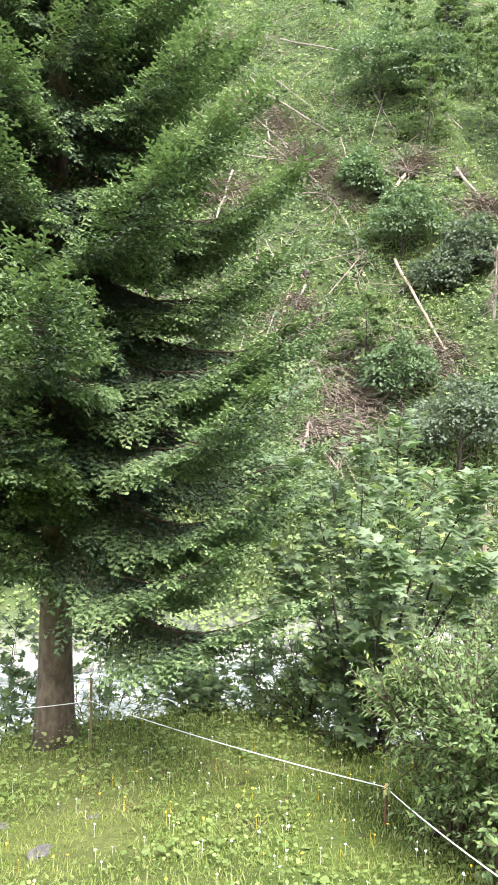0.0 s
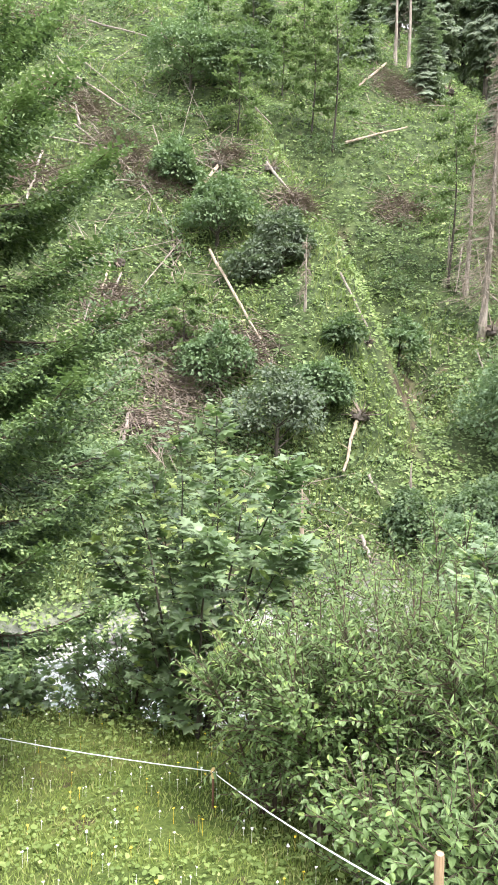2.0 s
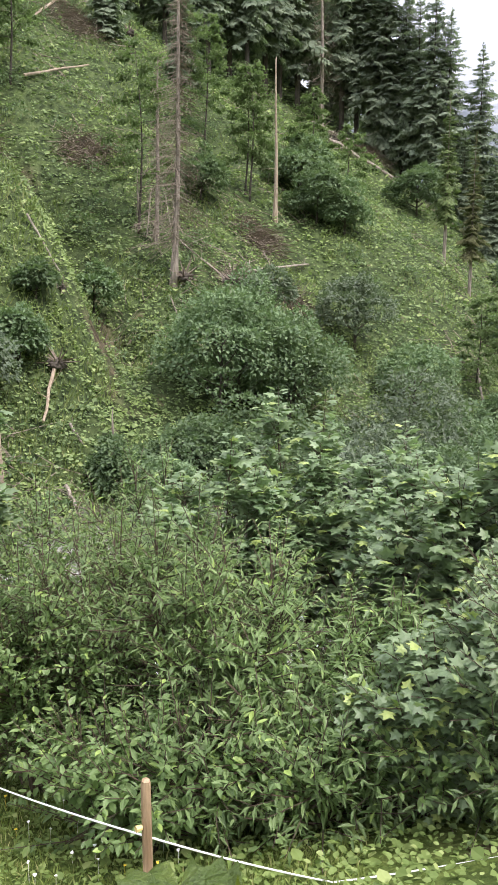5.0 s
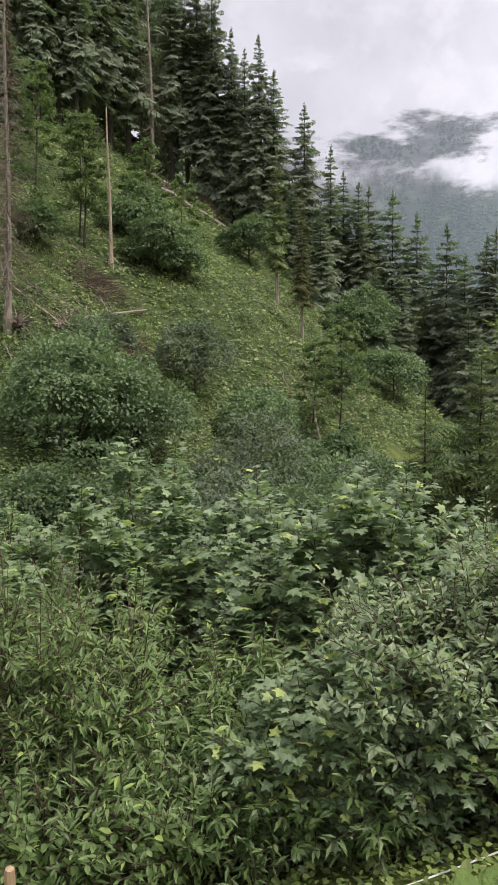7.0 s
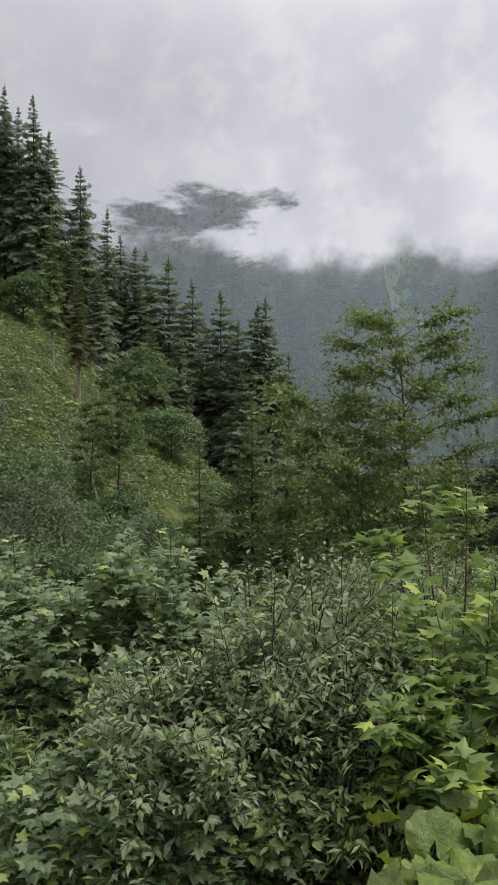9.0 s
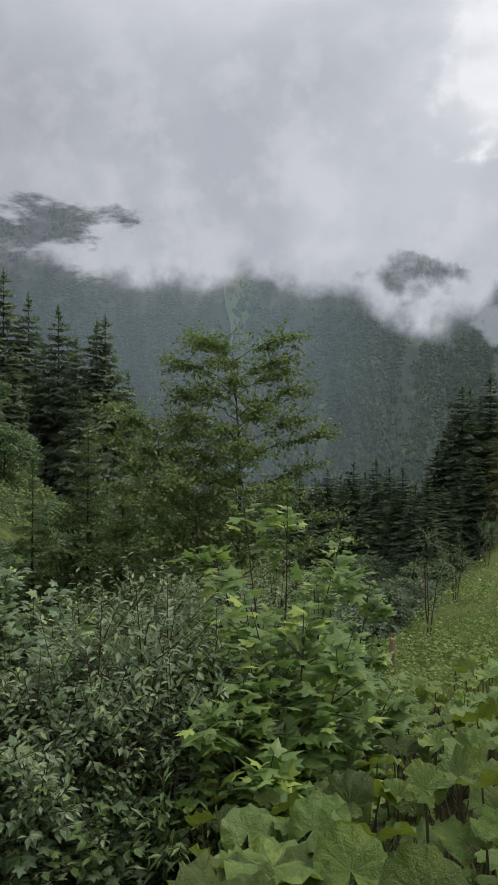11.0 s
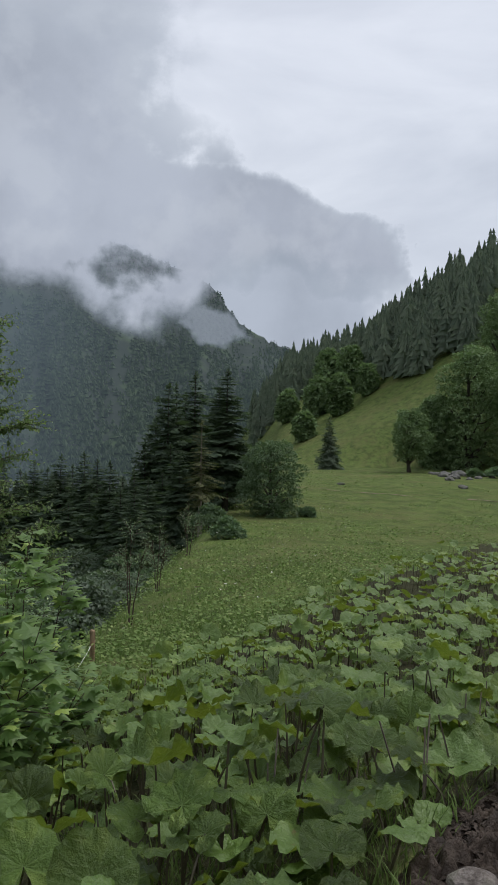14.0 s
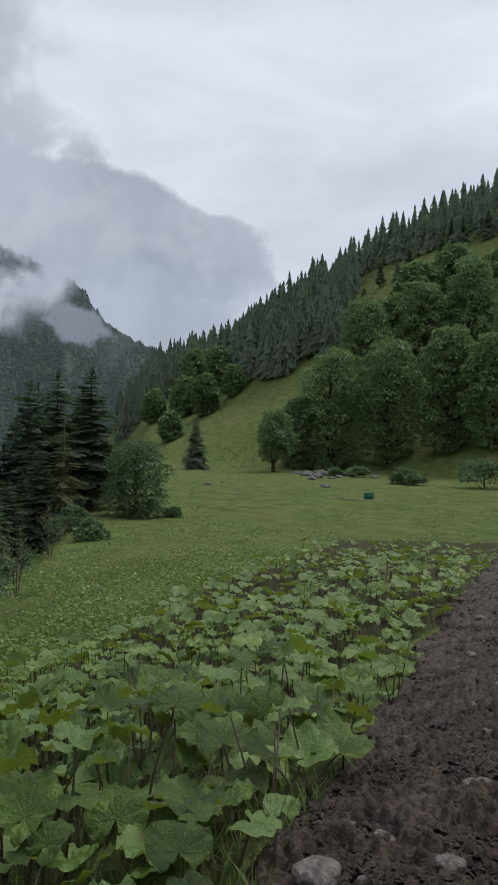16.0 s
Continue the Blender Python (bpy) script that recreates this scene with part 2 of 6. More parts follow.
# ---- materials ----
class Mat:
    """A node material with short-hands."""

    def __init__(self, name):
        self.m = bpy.data.materials.new(name)
        self.m.use_nodes = True
        self.t = self.m.node_tree
        self.t.nodes.clear()
        self.out = self.t.nodes.new("ShaderNodeOutputMaterial")

    def node(self, kind, **values):
        nd = self.t.nodes.new(kind)
        for key, value in values.items():
            self.put(nd, key, value)
        return nd

    def put(self, nd, key, value):
        if isinstance(key, str):
            key = key.replace("_", " ")
        sock = nd.inputs[key]
        if isinstance(value, bpy.types.NodeSocket):
            self.t.links.new(value, sock)
        else:
            sock.default_value = value

    def math(self, op, a, b=0.0, c=0.0, clamp=False):
        nd = self.t.nodes.new("ShaderNodeMath")
        nd.operation, nd.use_clamp = op, clamp
        for i, value in enumerate((a, b, c)):
            self.put(nd, i, value)
        return nd.outputs[0]

    def mix(self, fac, a, b, blend="MIX"):
        nd = self.t.nodes.new("ShaderNodeMix")
        nd.data_type, nd.blend_type = "RGBA", blend
        for i, value in ((0, fac), (6, a), (7, b)):
            if isinstance(value, tuple) and len(value) == 3:
                value = (*value, 1)
            self.put(nd, i, value)
        return nd.outputs[2]

    def noise(self, scale, detail=4.0, rough=.55, vector=None, out=0, distort=0.0):
        nd = self.node("ShaderNodeTexNoise", Scale=scale, Detail=detail, Roughness=rough, Distortion=distort)
        if vector is None:
            vector = self.place()
        self.put(nd, "Vector", vector)
        return nd.outputs[out]

    def place(self):
        return self.node("ShaderNodeTexCoord").outputs["Object"]

    def world_place(self):
        return self.node("ShaderNodeNewGeometry").outputs["Position"]

    def island(self):
        return self.node("ShaderNodeNewGeometry").outputs["Random Per Island"]

    def each(self):
        return self.node("ShaderNodeObjectInfo").outputs["Random"]

    def band(self, value, lo, hi):
        nd = self.node("ShaderNodeMapRange", Value=value)
        nd.interpolation_type = "SMOOTHSTEP"
        nd.inputs[1].default_value, nd.inputs[2].default_value = lo, hi
        return nd.outputs[0]

    def attr(self, name):
        nd = self.node("ShaderNodeAttribute")
        nd.attribute_name = name
        return nd.outputs["Fac"]

    def bump(self, value, strength=.5, distance=.02):
        return self.node("ShaderNodeBump", Height=value, Strength=strength, Distance=distance).outputs[0]

    def surface(self, colour, rough=.8, normal=None, metal=0.0, translucent=0.0, tcolour=None, spec=.5):
        p = self.node("ShaderNodeBsdfPrincipled", Roughness=rough, Metallic=metal)
        p.inputs["Specular IOR Level"].default_value = spec
        self.put(p, "Base Color", (*colour, 1) if isinstance(colour, tuple) and len(colour) == 3 else colour)
        if normal is not None:
            self.put(p, "Normal", normal)
        last = p.outputs[0]
        if translucent:
            tr = self.node("ShaderNodeBsdfTranslucent")
            self.put(tr, "Color", tcolour if tcolour is not None else colour)
            mx = self.node("ShaderNodeMixShader", Fac=translucent)
            self.put(mx, 1, last)
            self.put(mx, 2, tr.outputs[0])
            last = mx.outputs[0]
        self.put(self.out, "Surface", last)
        return self.m


def leafy(name, dark, light, fresh=None, rough=.5, translucent=.3, per_object=0.25, spec=.22, fresh_from=.84, swathe=None):
    """Foliage: each leaf its own tone, light and dark patches over the plant, light coming through."""
    m = Mat(name)
    c = m.mix(m.island(), dark, light)
    patch = m.noise(1.3, 3.0)
    c = m.mix(m.band(patch, .45, .7), c, m.mix(.5, c, light))
    if swathe:      # wide drifts of another kind of growth
        c = m.mix(m.math("MULTIPLY", m.band(m.noise(.16, 5.0, .62), .44, .60), .75), c, swathe)
    if fresh:
        tips = m.band(m.island(), fresh_from, fresh_from + .12)
        c = m.mix(tips, c, fresh)
    vary = m.math("MULTIPLY_ADD", m.each(), per_object, 1 - per_object / 2)
    hsv = m.node("ShaderNodeHueSaturation", Value=vary, Color=c)
    c = hsv.outputs[0]
    tc = m.mix(.6, c, (.19, .32, .075))
    return m.surface(c, rough, translucent=translucent, tcolour=tc, spec=spec)


def woody(name, dark, light, scale=9.0, rough=.85, stretch=(1, 1, .15), bump=.6):
    m = Mat(name)
    mp = m.node("ShaderNodeMapping", Scale=stretch, Vector=m.place())
    grain = m.noise(scale, 6.0, .62, mp.outputs[0])
    blot = m.noise(scale * .18, 3.0, .5)
    c = m.mix(m.band(grain, .3, .7), dark, light)
    c = m.mix(m.band(blot, .5, .75), c, m.mix(.5, c, dark))
    return m.surface(c, rough, m.bump(grain, bump, .03))


M_TIPS = leafy("spruce_shoot_tips", (.105, .168, .078), (.205, .290, .130), (.28, .38, .16), rough=.5, translucent=.25)
M_NEEDLE = leafy("spruce_needles", (.036, .064, .038), (.090, .135, .074), (.14, .20, .10), rough=.6, translucent=.15, fresh_from=.78)
# skyline and wood spruces: haze and lifted shadows put in as paler, greyer needles
M_HAZENEEDLE = leafy("haze_pale_spruce_needles", (.110, .142, .106), (.195, .232, .165), rough=.85, translucent=.3, per_object=.5, spec=.06)
M_DARKNEEDLE = leafy("dark_spruce_needles", (.034, .052, .036), (.080, .108, .066), rough=.8, translucent=.2, per_object=.4, spec=.1)
M_AILING = leafy("ailing_spruce_needles", (.075, .080, .040), (.125, .125, .062), rough=.8, translucent=.2, spec=.1)
M_YOUNGSPRUCE = leafy("young_spruce_needles", (.06, .09, .032), (.12, .165, .06), (.17, .22, .08), rough=.6, translucent=.2)
M_YOUNG = leafy("young_tree_leaves", (.085, .125, .055), (.150, .205, .090), rough=.55, translucent=.38)
M_MAPLE = leafy("maple_leaves", (.135, .205, .110), (.255, .345, .190), (.42, .52, .17), rough=.40, translucent=.40, spec=.42, fresh_from=.86)
M_YOUNGMAPLE = leafy("young_maple_leaves", (.130, .215, .068), (.245, .360, .120), (.42, .54, .13), rough=.42, translucent=.44, spec=.34, fresh_from=.80)
M_WILLOW = leafy("willow_leaves", (.118, .190, .074), (.225, .322, .130), (.35, .48, .14), rough=.40, translucent=.44, spec=.42, fresh_from=.88)
M_GREYWILLOW = leafy("grey_willow_leaves", (.140, .200, .112), (.260, .335, .195), (.34, .44, .18), rough=.42, translucent=.34, spec=.42)
M_ALDER = leafy("alder_leaves", (.125, .180, .075), (.225, .295, .120), (.29, .37, .13), rough=.4, translucent=.42)
M_BUSH = leafy("hillside_bush_leaves", (.074, .122, .068), (.155, .222, .116), rough=.5, translucent=.3, per_object=.5)
M_GREYBUSH = leafy("grey_bush_leaves", (.090, .120, .084), (.142, .176, .124), rough=.55, translucent=.25, per_object=.3)
M_BROAD = leafy("broadleaf_crown", (.120, .182, .088), (.215, .295, .134), rough=.5, translucent=.32, per_object=.3)
M_HERB = leafy("hillside_herbs", (.066, .108, .046), (.240, .325, .140), (.34, .41, .17), rough=.5, translucent=.32, swathe=(.215, .290, .095))
M_WEED = leafy("meadow_weed_leaves", (.140, .205, .060), (.250, .330, .110), (.36, .43, .17), rough=.5, translucent=.36)
M_BANKHERB = leafy("bank_herb_leaves", (.100, .155, .045), (.185, .255, .080), (.26, .31, .12), rough=.6, translucent=.3, spec=.12)
M_SLOPEGRASS = leafy("slope_grass_blades", (.140, .180, .062), (.240, .285, .110), (.33, .33, .16), rough=.6, translucent=.34)
M_GRASS = leafy("meadow_grass", (.180, .240, .060), (.310, .370, .115), (.44, .42, .20), rough=.55, translucent=.38)
M_BANKGRASS = leafy("bank_grass", (.095, .145, .038), (.170, .232, .070), (.22, .26, .11), rough=.6, translucent=.3)
M_BARK = woody("spruce_bark", (.068, .050, .036), (.175, .135, .100), 14.0, .9, (1, 1, .45), .9)
M_DARKBARK = woody("dark_bark", (.030, .025, .020), (.085, .070, .055), 18.0)
M_TWIG = woody("twig_bark", (.045, .030, .020), (.110, .080, .055), 20.0)
M_DEADWOOD = woody("weathered_dead_wood", (.120, .100, .082), (.340, .295, .250), 10.0)
M_PALEWOOD = woody("split_pale_wood", (.200, .150, .105), (.380, .315, .245), 10.0)
M_BRUSH = woody("dead_brushwood", (.110, .085, .065), (.280, .235, .190), 10.0)
M_POST = woody("sawn_post_wood", (.200, .130, .075), (.420, .300, .190), 16.0)

# ---- ground: one sheet to the horizon, finer near the path ----
def track_edge(x):
    """Where the butterbur ends and the trodden track begins."""
    return -.53 * x + .68 - .1 * np.maximum(x - 8, 0)


def mud_mask(x, y):
    """The trodden track beside the butterbur."""
    off = y - track_edge(x) + .10 * np.sin(x * 2.1) + .07 * np.sin(x * 5.3 + 1) + .05 * np.sin(x * 13 + y * 7)
    a = smooth(.10, -.28, off) * smooth(-4.6, -3.8, off)
    return a * smooth(1.2, 2.2, x) * (1 - smooth(24, 34, x))


def in_bed(x, y):
    """Where the butterbur grows."""
    right = y > track_edge(x) - .02 + .15 * np.sin(x * 3)
    left = y < np.where(x > 9, 1.2 - .56 * (x - 10), 1.9 + .02 * x)
    d = np.hypot(x, y)
    return right & left & (d > 2.2) & (x > 1.6) & (d < 33)


def hill_mask(x, y):
    s, n = valley(x, y)
    return smooth(20.5, 23, n + .5 * np.sin(s * .9)) * (1 - smooth(150, 260, s))


def gully_mask(x, y):
    """Bare earth washed out along the bottom of the gully."""
    s, n = valley(x, y)
    line = 31.5 - 10 * np.exp(-np.maximum(n - 27, 0) / 9) + .8 + .9 * np.sin(n * .55) + .4 * np.sin(n * 1.7)
    return np.exp(-((s - line) / (.5 + .35 * np.sin(n * .8))) ** 2) * smooth(26, 29, n) * (1 - smooth(62, 70, n))


def stream_mask(x, y):
    s, n = valley(x, y)
    return smooth(9.5, 12, n) * (1 - smooth(21.5, 23.5, n)) * smooth(-4.3, -5.0, height(x, y)) * (1 - smooth(40, 54, s))


def build_ground():
    az = np.concatenate([np.arange(-24, 128, .45), np.arange(128, 336, 4.0)])
    rr = np.concatenate([[.25], np.geomspace(.6, 160, 180), np.geomspace(170, 4200, 46)])
    a, r = np.meshgrid(np.radians(az), rr, indexing="ij")
    x, y = r * np.sin(a), r * np.cos(a)
    z = height(x, y)
    mud = mud_mask(x, y)
    z = z - .14 * mud
    na, nr = x.shape
    v = np.stack([x, y, z], -1).reshape(-1, 3)
    v = np.vstack([v, [[0, 0, float(height(np.array(0.), np.array(0.)))]]])
    i, j = np.meshgrid(np.arange(na), np.arange(nr - 1), indexing="ij")
    k = (i + 1) % na
    p, q, s, t = i * nr + j, k * nr + j, k * nr + j + 1, i * nr + j + 1
    f = np.concatenate([np.stack([p, s, q], -1).reshape(-1, 3), np.stack([p, t, s], -1).reshape(-1, 3)])
    hub = len(v) - 1
    ring = np.arange(na)
    f = np.concatenate([f, np.stack([np.full(na, hub), ring * nr, ((ring + 1) % na) * nr], -1)])
    g = Geo()
    g.add(v, f)
    ob = single("ground", g, ground_material(), "valley ground of grass, mud and steep green hillside", "ground", kind="structure", flat=False)
    for name, mask in (("mud", mud), ("hill", hill_mask(x, y)), ("bed", stream_mask(x, y)), ("shaded_litter", in_bed(x, y) * 1.0), ("gully", gully_mask(x, y))):
        at = ob.data.attributes.new(name, "FLOAT", "POINT")
        at.data.foreach_set("value", np.append(mask.ravel(), 0).astype(np.float32))
    return ob


def ground_material():
    m = Mat("ground")
    p = m.world_place()
    fine, mid, big = m.noise(22.0, 5.0, .6, p), m.noise(1.6, 4.0, .6, p), m.noise(.12, 4.0, .55, p)
    grass = m.mix(m.band(fine, .3, .7), (.075, .112, .026), (.150, .192, .052))
    tuft = m.node("ShaderNodeMapping", Scale=(.55, 1.0, 1.0), Rotation=(0, 0, radians(-15)), Vector=p).outputs[0]
    grass = m.mix(m.band(m.noise(1.1, 7.0, .72, tuft), .36, .62), m.mix(.62, grass, (.030, .052, .014)), grass)
    grass = m.mix(m.band(mid, .52, .72), grass, m.mix(.35, grass, (.185, .170, .070)))
    grass = m.mix(m.band(big, .5, .7), grass, m.mix(.45, grass, (.150, .138, .055)))
    grass = m.mix(m.math("MULTIPLY", m.band(m.noise(.45, 6.0, .7, p), .48, .62), .34), grass, (.150, .140, .060))
    soil = m.mix(m.band(fine, .3, .7), (.035, .024, .016), (.095, .068, .046))
    grass = m.mix(m.math("MULTIPLY", m.band(m.noise(2.6, 5.0, .65, p), .62, .68), .8), grass, soil)
    # slope soil, coloured dark so that gaps between the herbs read as shade
    slope = m.mix(m.band(mid, .3, .7), (.024, .036, .016), (.072, .100, .038))
    slope = m.mix(m.band(m.noise(.35, 5.0, .65, p), .52, .68), slope, m.mix(.6, slope, (.085, .120, .042)))
    slope = m.mix(m.math("MULTIPLY", m.band(m.noise(.8, 6.0, .7, p), .60, .70), .7), slope, (.120, .090, .065))
    mud = m.mix(m.band(m.noise(7.0, 6.0, .65, p), .3, .7), (.018, .0125, .009), (.060, .043, .032))
    stones = m.mix(m.band(m.noise(5.0, 6.0, .7, p), .35, .65), (.20, .20, .19), (.42, .41, .39))
    c = m.mix(m.attr("hill"), grass, slope)
    # soil and litter under the butterbur, darkened for the shade of its leaves
    shaded_litter = m.mix(m.band(fine, .35, .7), (.022, .020, .012), (.060, .052, .030))
    c = m.mix(m.math("MULTIPLY", m.attr("shaded_litter"), .85), c, shaded_litter)
    c = m.mix(m.math("MULTIPLY", m.attr("gully"), .9), c, m.mix(m.band(mid, .35, .65), (.050, .034, .024), (.130, .098, .070)))
    c = m.mix(m.attr("mud"), c, mud)
    c = m.mix(m.attr("bed"), c, stones)
    rough = m.math("MULTIPLY_ADD", m.attr("mud"), -.35, .92)
    return m.surface(c, rough, m.bump(m.math("ADD", fine, m.math("MULTIPLY", mid, 2.0)), .8, .05), spec=.12)


build_ground()


def build_mud():
    """The trodden cattle track: lumps and hoof prints in dark mud."""
    az, rr = np.arange(100, 124, .18), np.geomspace(1.9, 32, 680)
    a, r = np.meshgrid(np.radians(az), rr, indexing="ij")
    x, y = r * np.sin(a), r * np.cos(a)
    lump = np.array([noise.noise((px * 2.3, py * 2.3, 1)) * .6 - abs(noise.noise((px * 6.5, py * 6.5, 4))) * 1.1 + abs(noise.noise((px * 15, py * 15, 2))) * .9 + noise.noise((px * 33, py * 33, 8)) * .55
                     for px, py in zip(x.ravel(), y.ravel())]).reshape(x.shape)
    mask = mud_mask(x, y)
    z = height(x, y) + .085 * lump * np.minimum(1, r / 3) + .012 - .22 * (1 - smooth(.02, .5, mask))
    na, nr = x.shape
    i, j = np.meshgrid(np.arange(na - 1), np.arange(nr - 1), indexing="ij")
    p = (i * nr + j)[mask[:-1, :-1] > .01]
    f = np.concatenate([np.stack([p, p + nr + 1, p + nr], -1), np.stack([p, p + 1, p + nr + 1], -1)])
    g = Geo()
    g.add(np.stack([x, y, z], -1), f)
    m = Mat("mud")
    pl = m.world_place()
    a, b = m.noise(9.0, 7.0, .68, pl), m.noise(45.0, 5.0, .6, pl)
    c = m.mix(m.band(a, .3, .72), (.028, .020, .015), (.082, .060, .045))
    c = m.mix(m.band(m.noise(2.0, 4.0, .6, pl), .5, .7), c, m.mix(.5, c, (.095, .075, .060)))
    rough = m.math("MULTIPLY_ADD", m.band(m.noise(5.0, 4.0, .6, pl), .45, .65), .35, .45)
    single("mud_track", g, m.surface(c, rough, m.bump(m.math("ADD", a, m.math("MULTIPLY", b, .6)), .9, .03), spec=.18), "trodden dark wet mud of a cattle track", "track", kind="structure", flat=False)


build_mud()


def mud_clods():
    rng = np.random.default_rng(12)
    n = 15000
    az, d = rng.uniform(102, 123, n), 2.0 * np.exp(rng.uniform(0, 1, n) * math.log(11))
    x, y = d * np.sin(np.radians(az)), d * np.cos(np.radians(az))
    keep = mud_mask(x, y) > .25
    x, y, d = x[keep], y[keep], d[keep]
    v = [(math.cos(k * 1.2566) * (1 + .2 * (k % 2)), math.sin(k * 1.2566), -.1 * k % .3) for k in range(5)] + [(.15, -.1, .8), (-.3, .25, .62)]
    f = [(k, (k + 1) % 5, 5 if k < 3 else 6) for k in range(5)] + [(3, 6, 5), (0, 5, 6)]
    s = rng.uniform(.005, .02, len(x)) * (1 + d / 20)
    t = rng.uniform(0, 6.283, len(x))
    o = 0 * x
    g = Geo()
    g.scatter((np.array(v), np.array(f)), np.stack([x, y, height(x, y) + .01], -1), np.stack([s * np.cos(t), s * np.sin(t), s * rng.normal(0, .3, len(x))], -1),
              np.stack([-s * np.sin(t), s * np.cos(t), s * rng.normal(0, .3, len(x))], -1), np.stack([o, o, s * rng.uniform(.6, 1.3, len(x))], -1))
    single("mud_clods", g, bpy.data.materials["mud"], "small dark clods kicked up on the track", "mud", kind="stuff")


mud_clods()


def build_stream():
    s, n = np.meshgrid(np.arange(-45, 33, .35), np.arange(10.5, 23.2, .22), indexing="ij")
    mid = n - 16.6 - .8 * np.sin(s * .16)
    x, y = s * AX - n * AY, s * AY + n * AX
    wave = .05 * np.sin(s * 2.3 + 2 * np.sin(n * 1.2)) * np.sin(n * 2.6 + s * .7) + .03 * np.sin(s * 5.1 + n * 4.3) + .025 * np.sin(n * 7 - s * 3)
    z = stream_level(s) + .02 + wave - .015 * mid ** 2
    na, nr = x.shape
    i, j = np.meshgrid(np.arange(na - 1), np.arange(nr - 1), indexing="ij")
    p = i * nr + j
    f = np.concatenate([np.stack([p, p + nr, p + nr + 1], -1).reshape(-1, 3), np.stack([p, p + nr + 1, p + 1], -1).reshape(-1, 3)])
    g = Geo()
    g.add(np.stack([x, y, z], -1), f)
    m = Mat("stream_water")
    pl = m.world_place()
    mp = m.node("ShaderNodeMapping", Scale=(.5, 1.2, 1.0), Rotation=(0, 0, radians(-15)), Vector=pl)
    froth = m.noise(2.6, 8.0, .72, mp.outputs[0], distort=.8)
    foam = m.band(froth, .44, .66)
    c = m.mix(foam, (.10, .12, .115), (.46, .475, .475))
    rough = m.math("MULTIPLY_ADD", foam, .5, .12)
    single("stream", g, m.surface(c, rough, m.bump(froth, .6, .08)), "foaming grey-white mountain stream over stones", "stream", kind="structure", flat=False)


build_stream()


# ---- far mountain, its woods, and the low cloud on it ----
RIDGE_AZ = np.array([36, 50, 60, 68, 76, 84, 88, 89.6, 90.4, 91.2, 92.2, 94.2, 96.5, 100, 112, 130])
RIDGE_EL = np.array([17, 17, 17, 16.5, 15.2, 13.2, 11.7, 11.0, 10.4, 9.2, 8.1, 7.0, 6.1, 5.2, 5.0, 5.0])


def mountain_height(a, u):
    """Bearing in degrees, and 0 at the foot to 1 on the ridge."""
    top = 2100 * np.tan(np.radians(np.interp(a, RIDGE_AZ, RIDGE_EL)))
    spur = np.sin(a * .55 + 1.2 * np.sin(u * 5)) * .5 + np.sin(a * 1.35 + 2.0 * u) * .3 + np.sin(a * 3.1 + 4 * u) * .15
    z = -45 + (top + 45) * (.30 * u + .70 * np.maximum(u, 0) ** 1.5) + 26 * spur * np.sin(np.pi * np.clip(u, 0, 1)) ** .7
    return z + 5 * np.sin(a * 7.3 + 9 * u) * np.sin(u * 14 + a) * u


def mountain_at(a, u):
    r = 950 + 1150 * u
    return r * np.sin(np.radians(a)), r * np.cos(np.radians(a)), mountain_height(a, u)


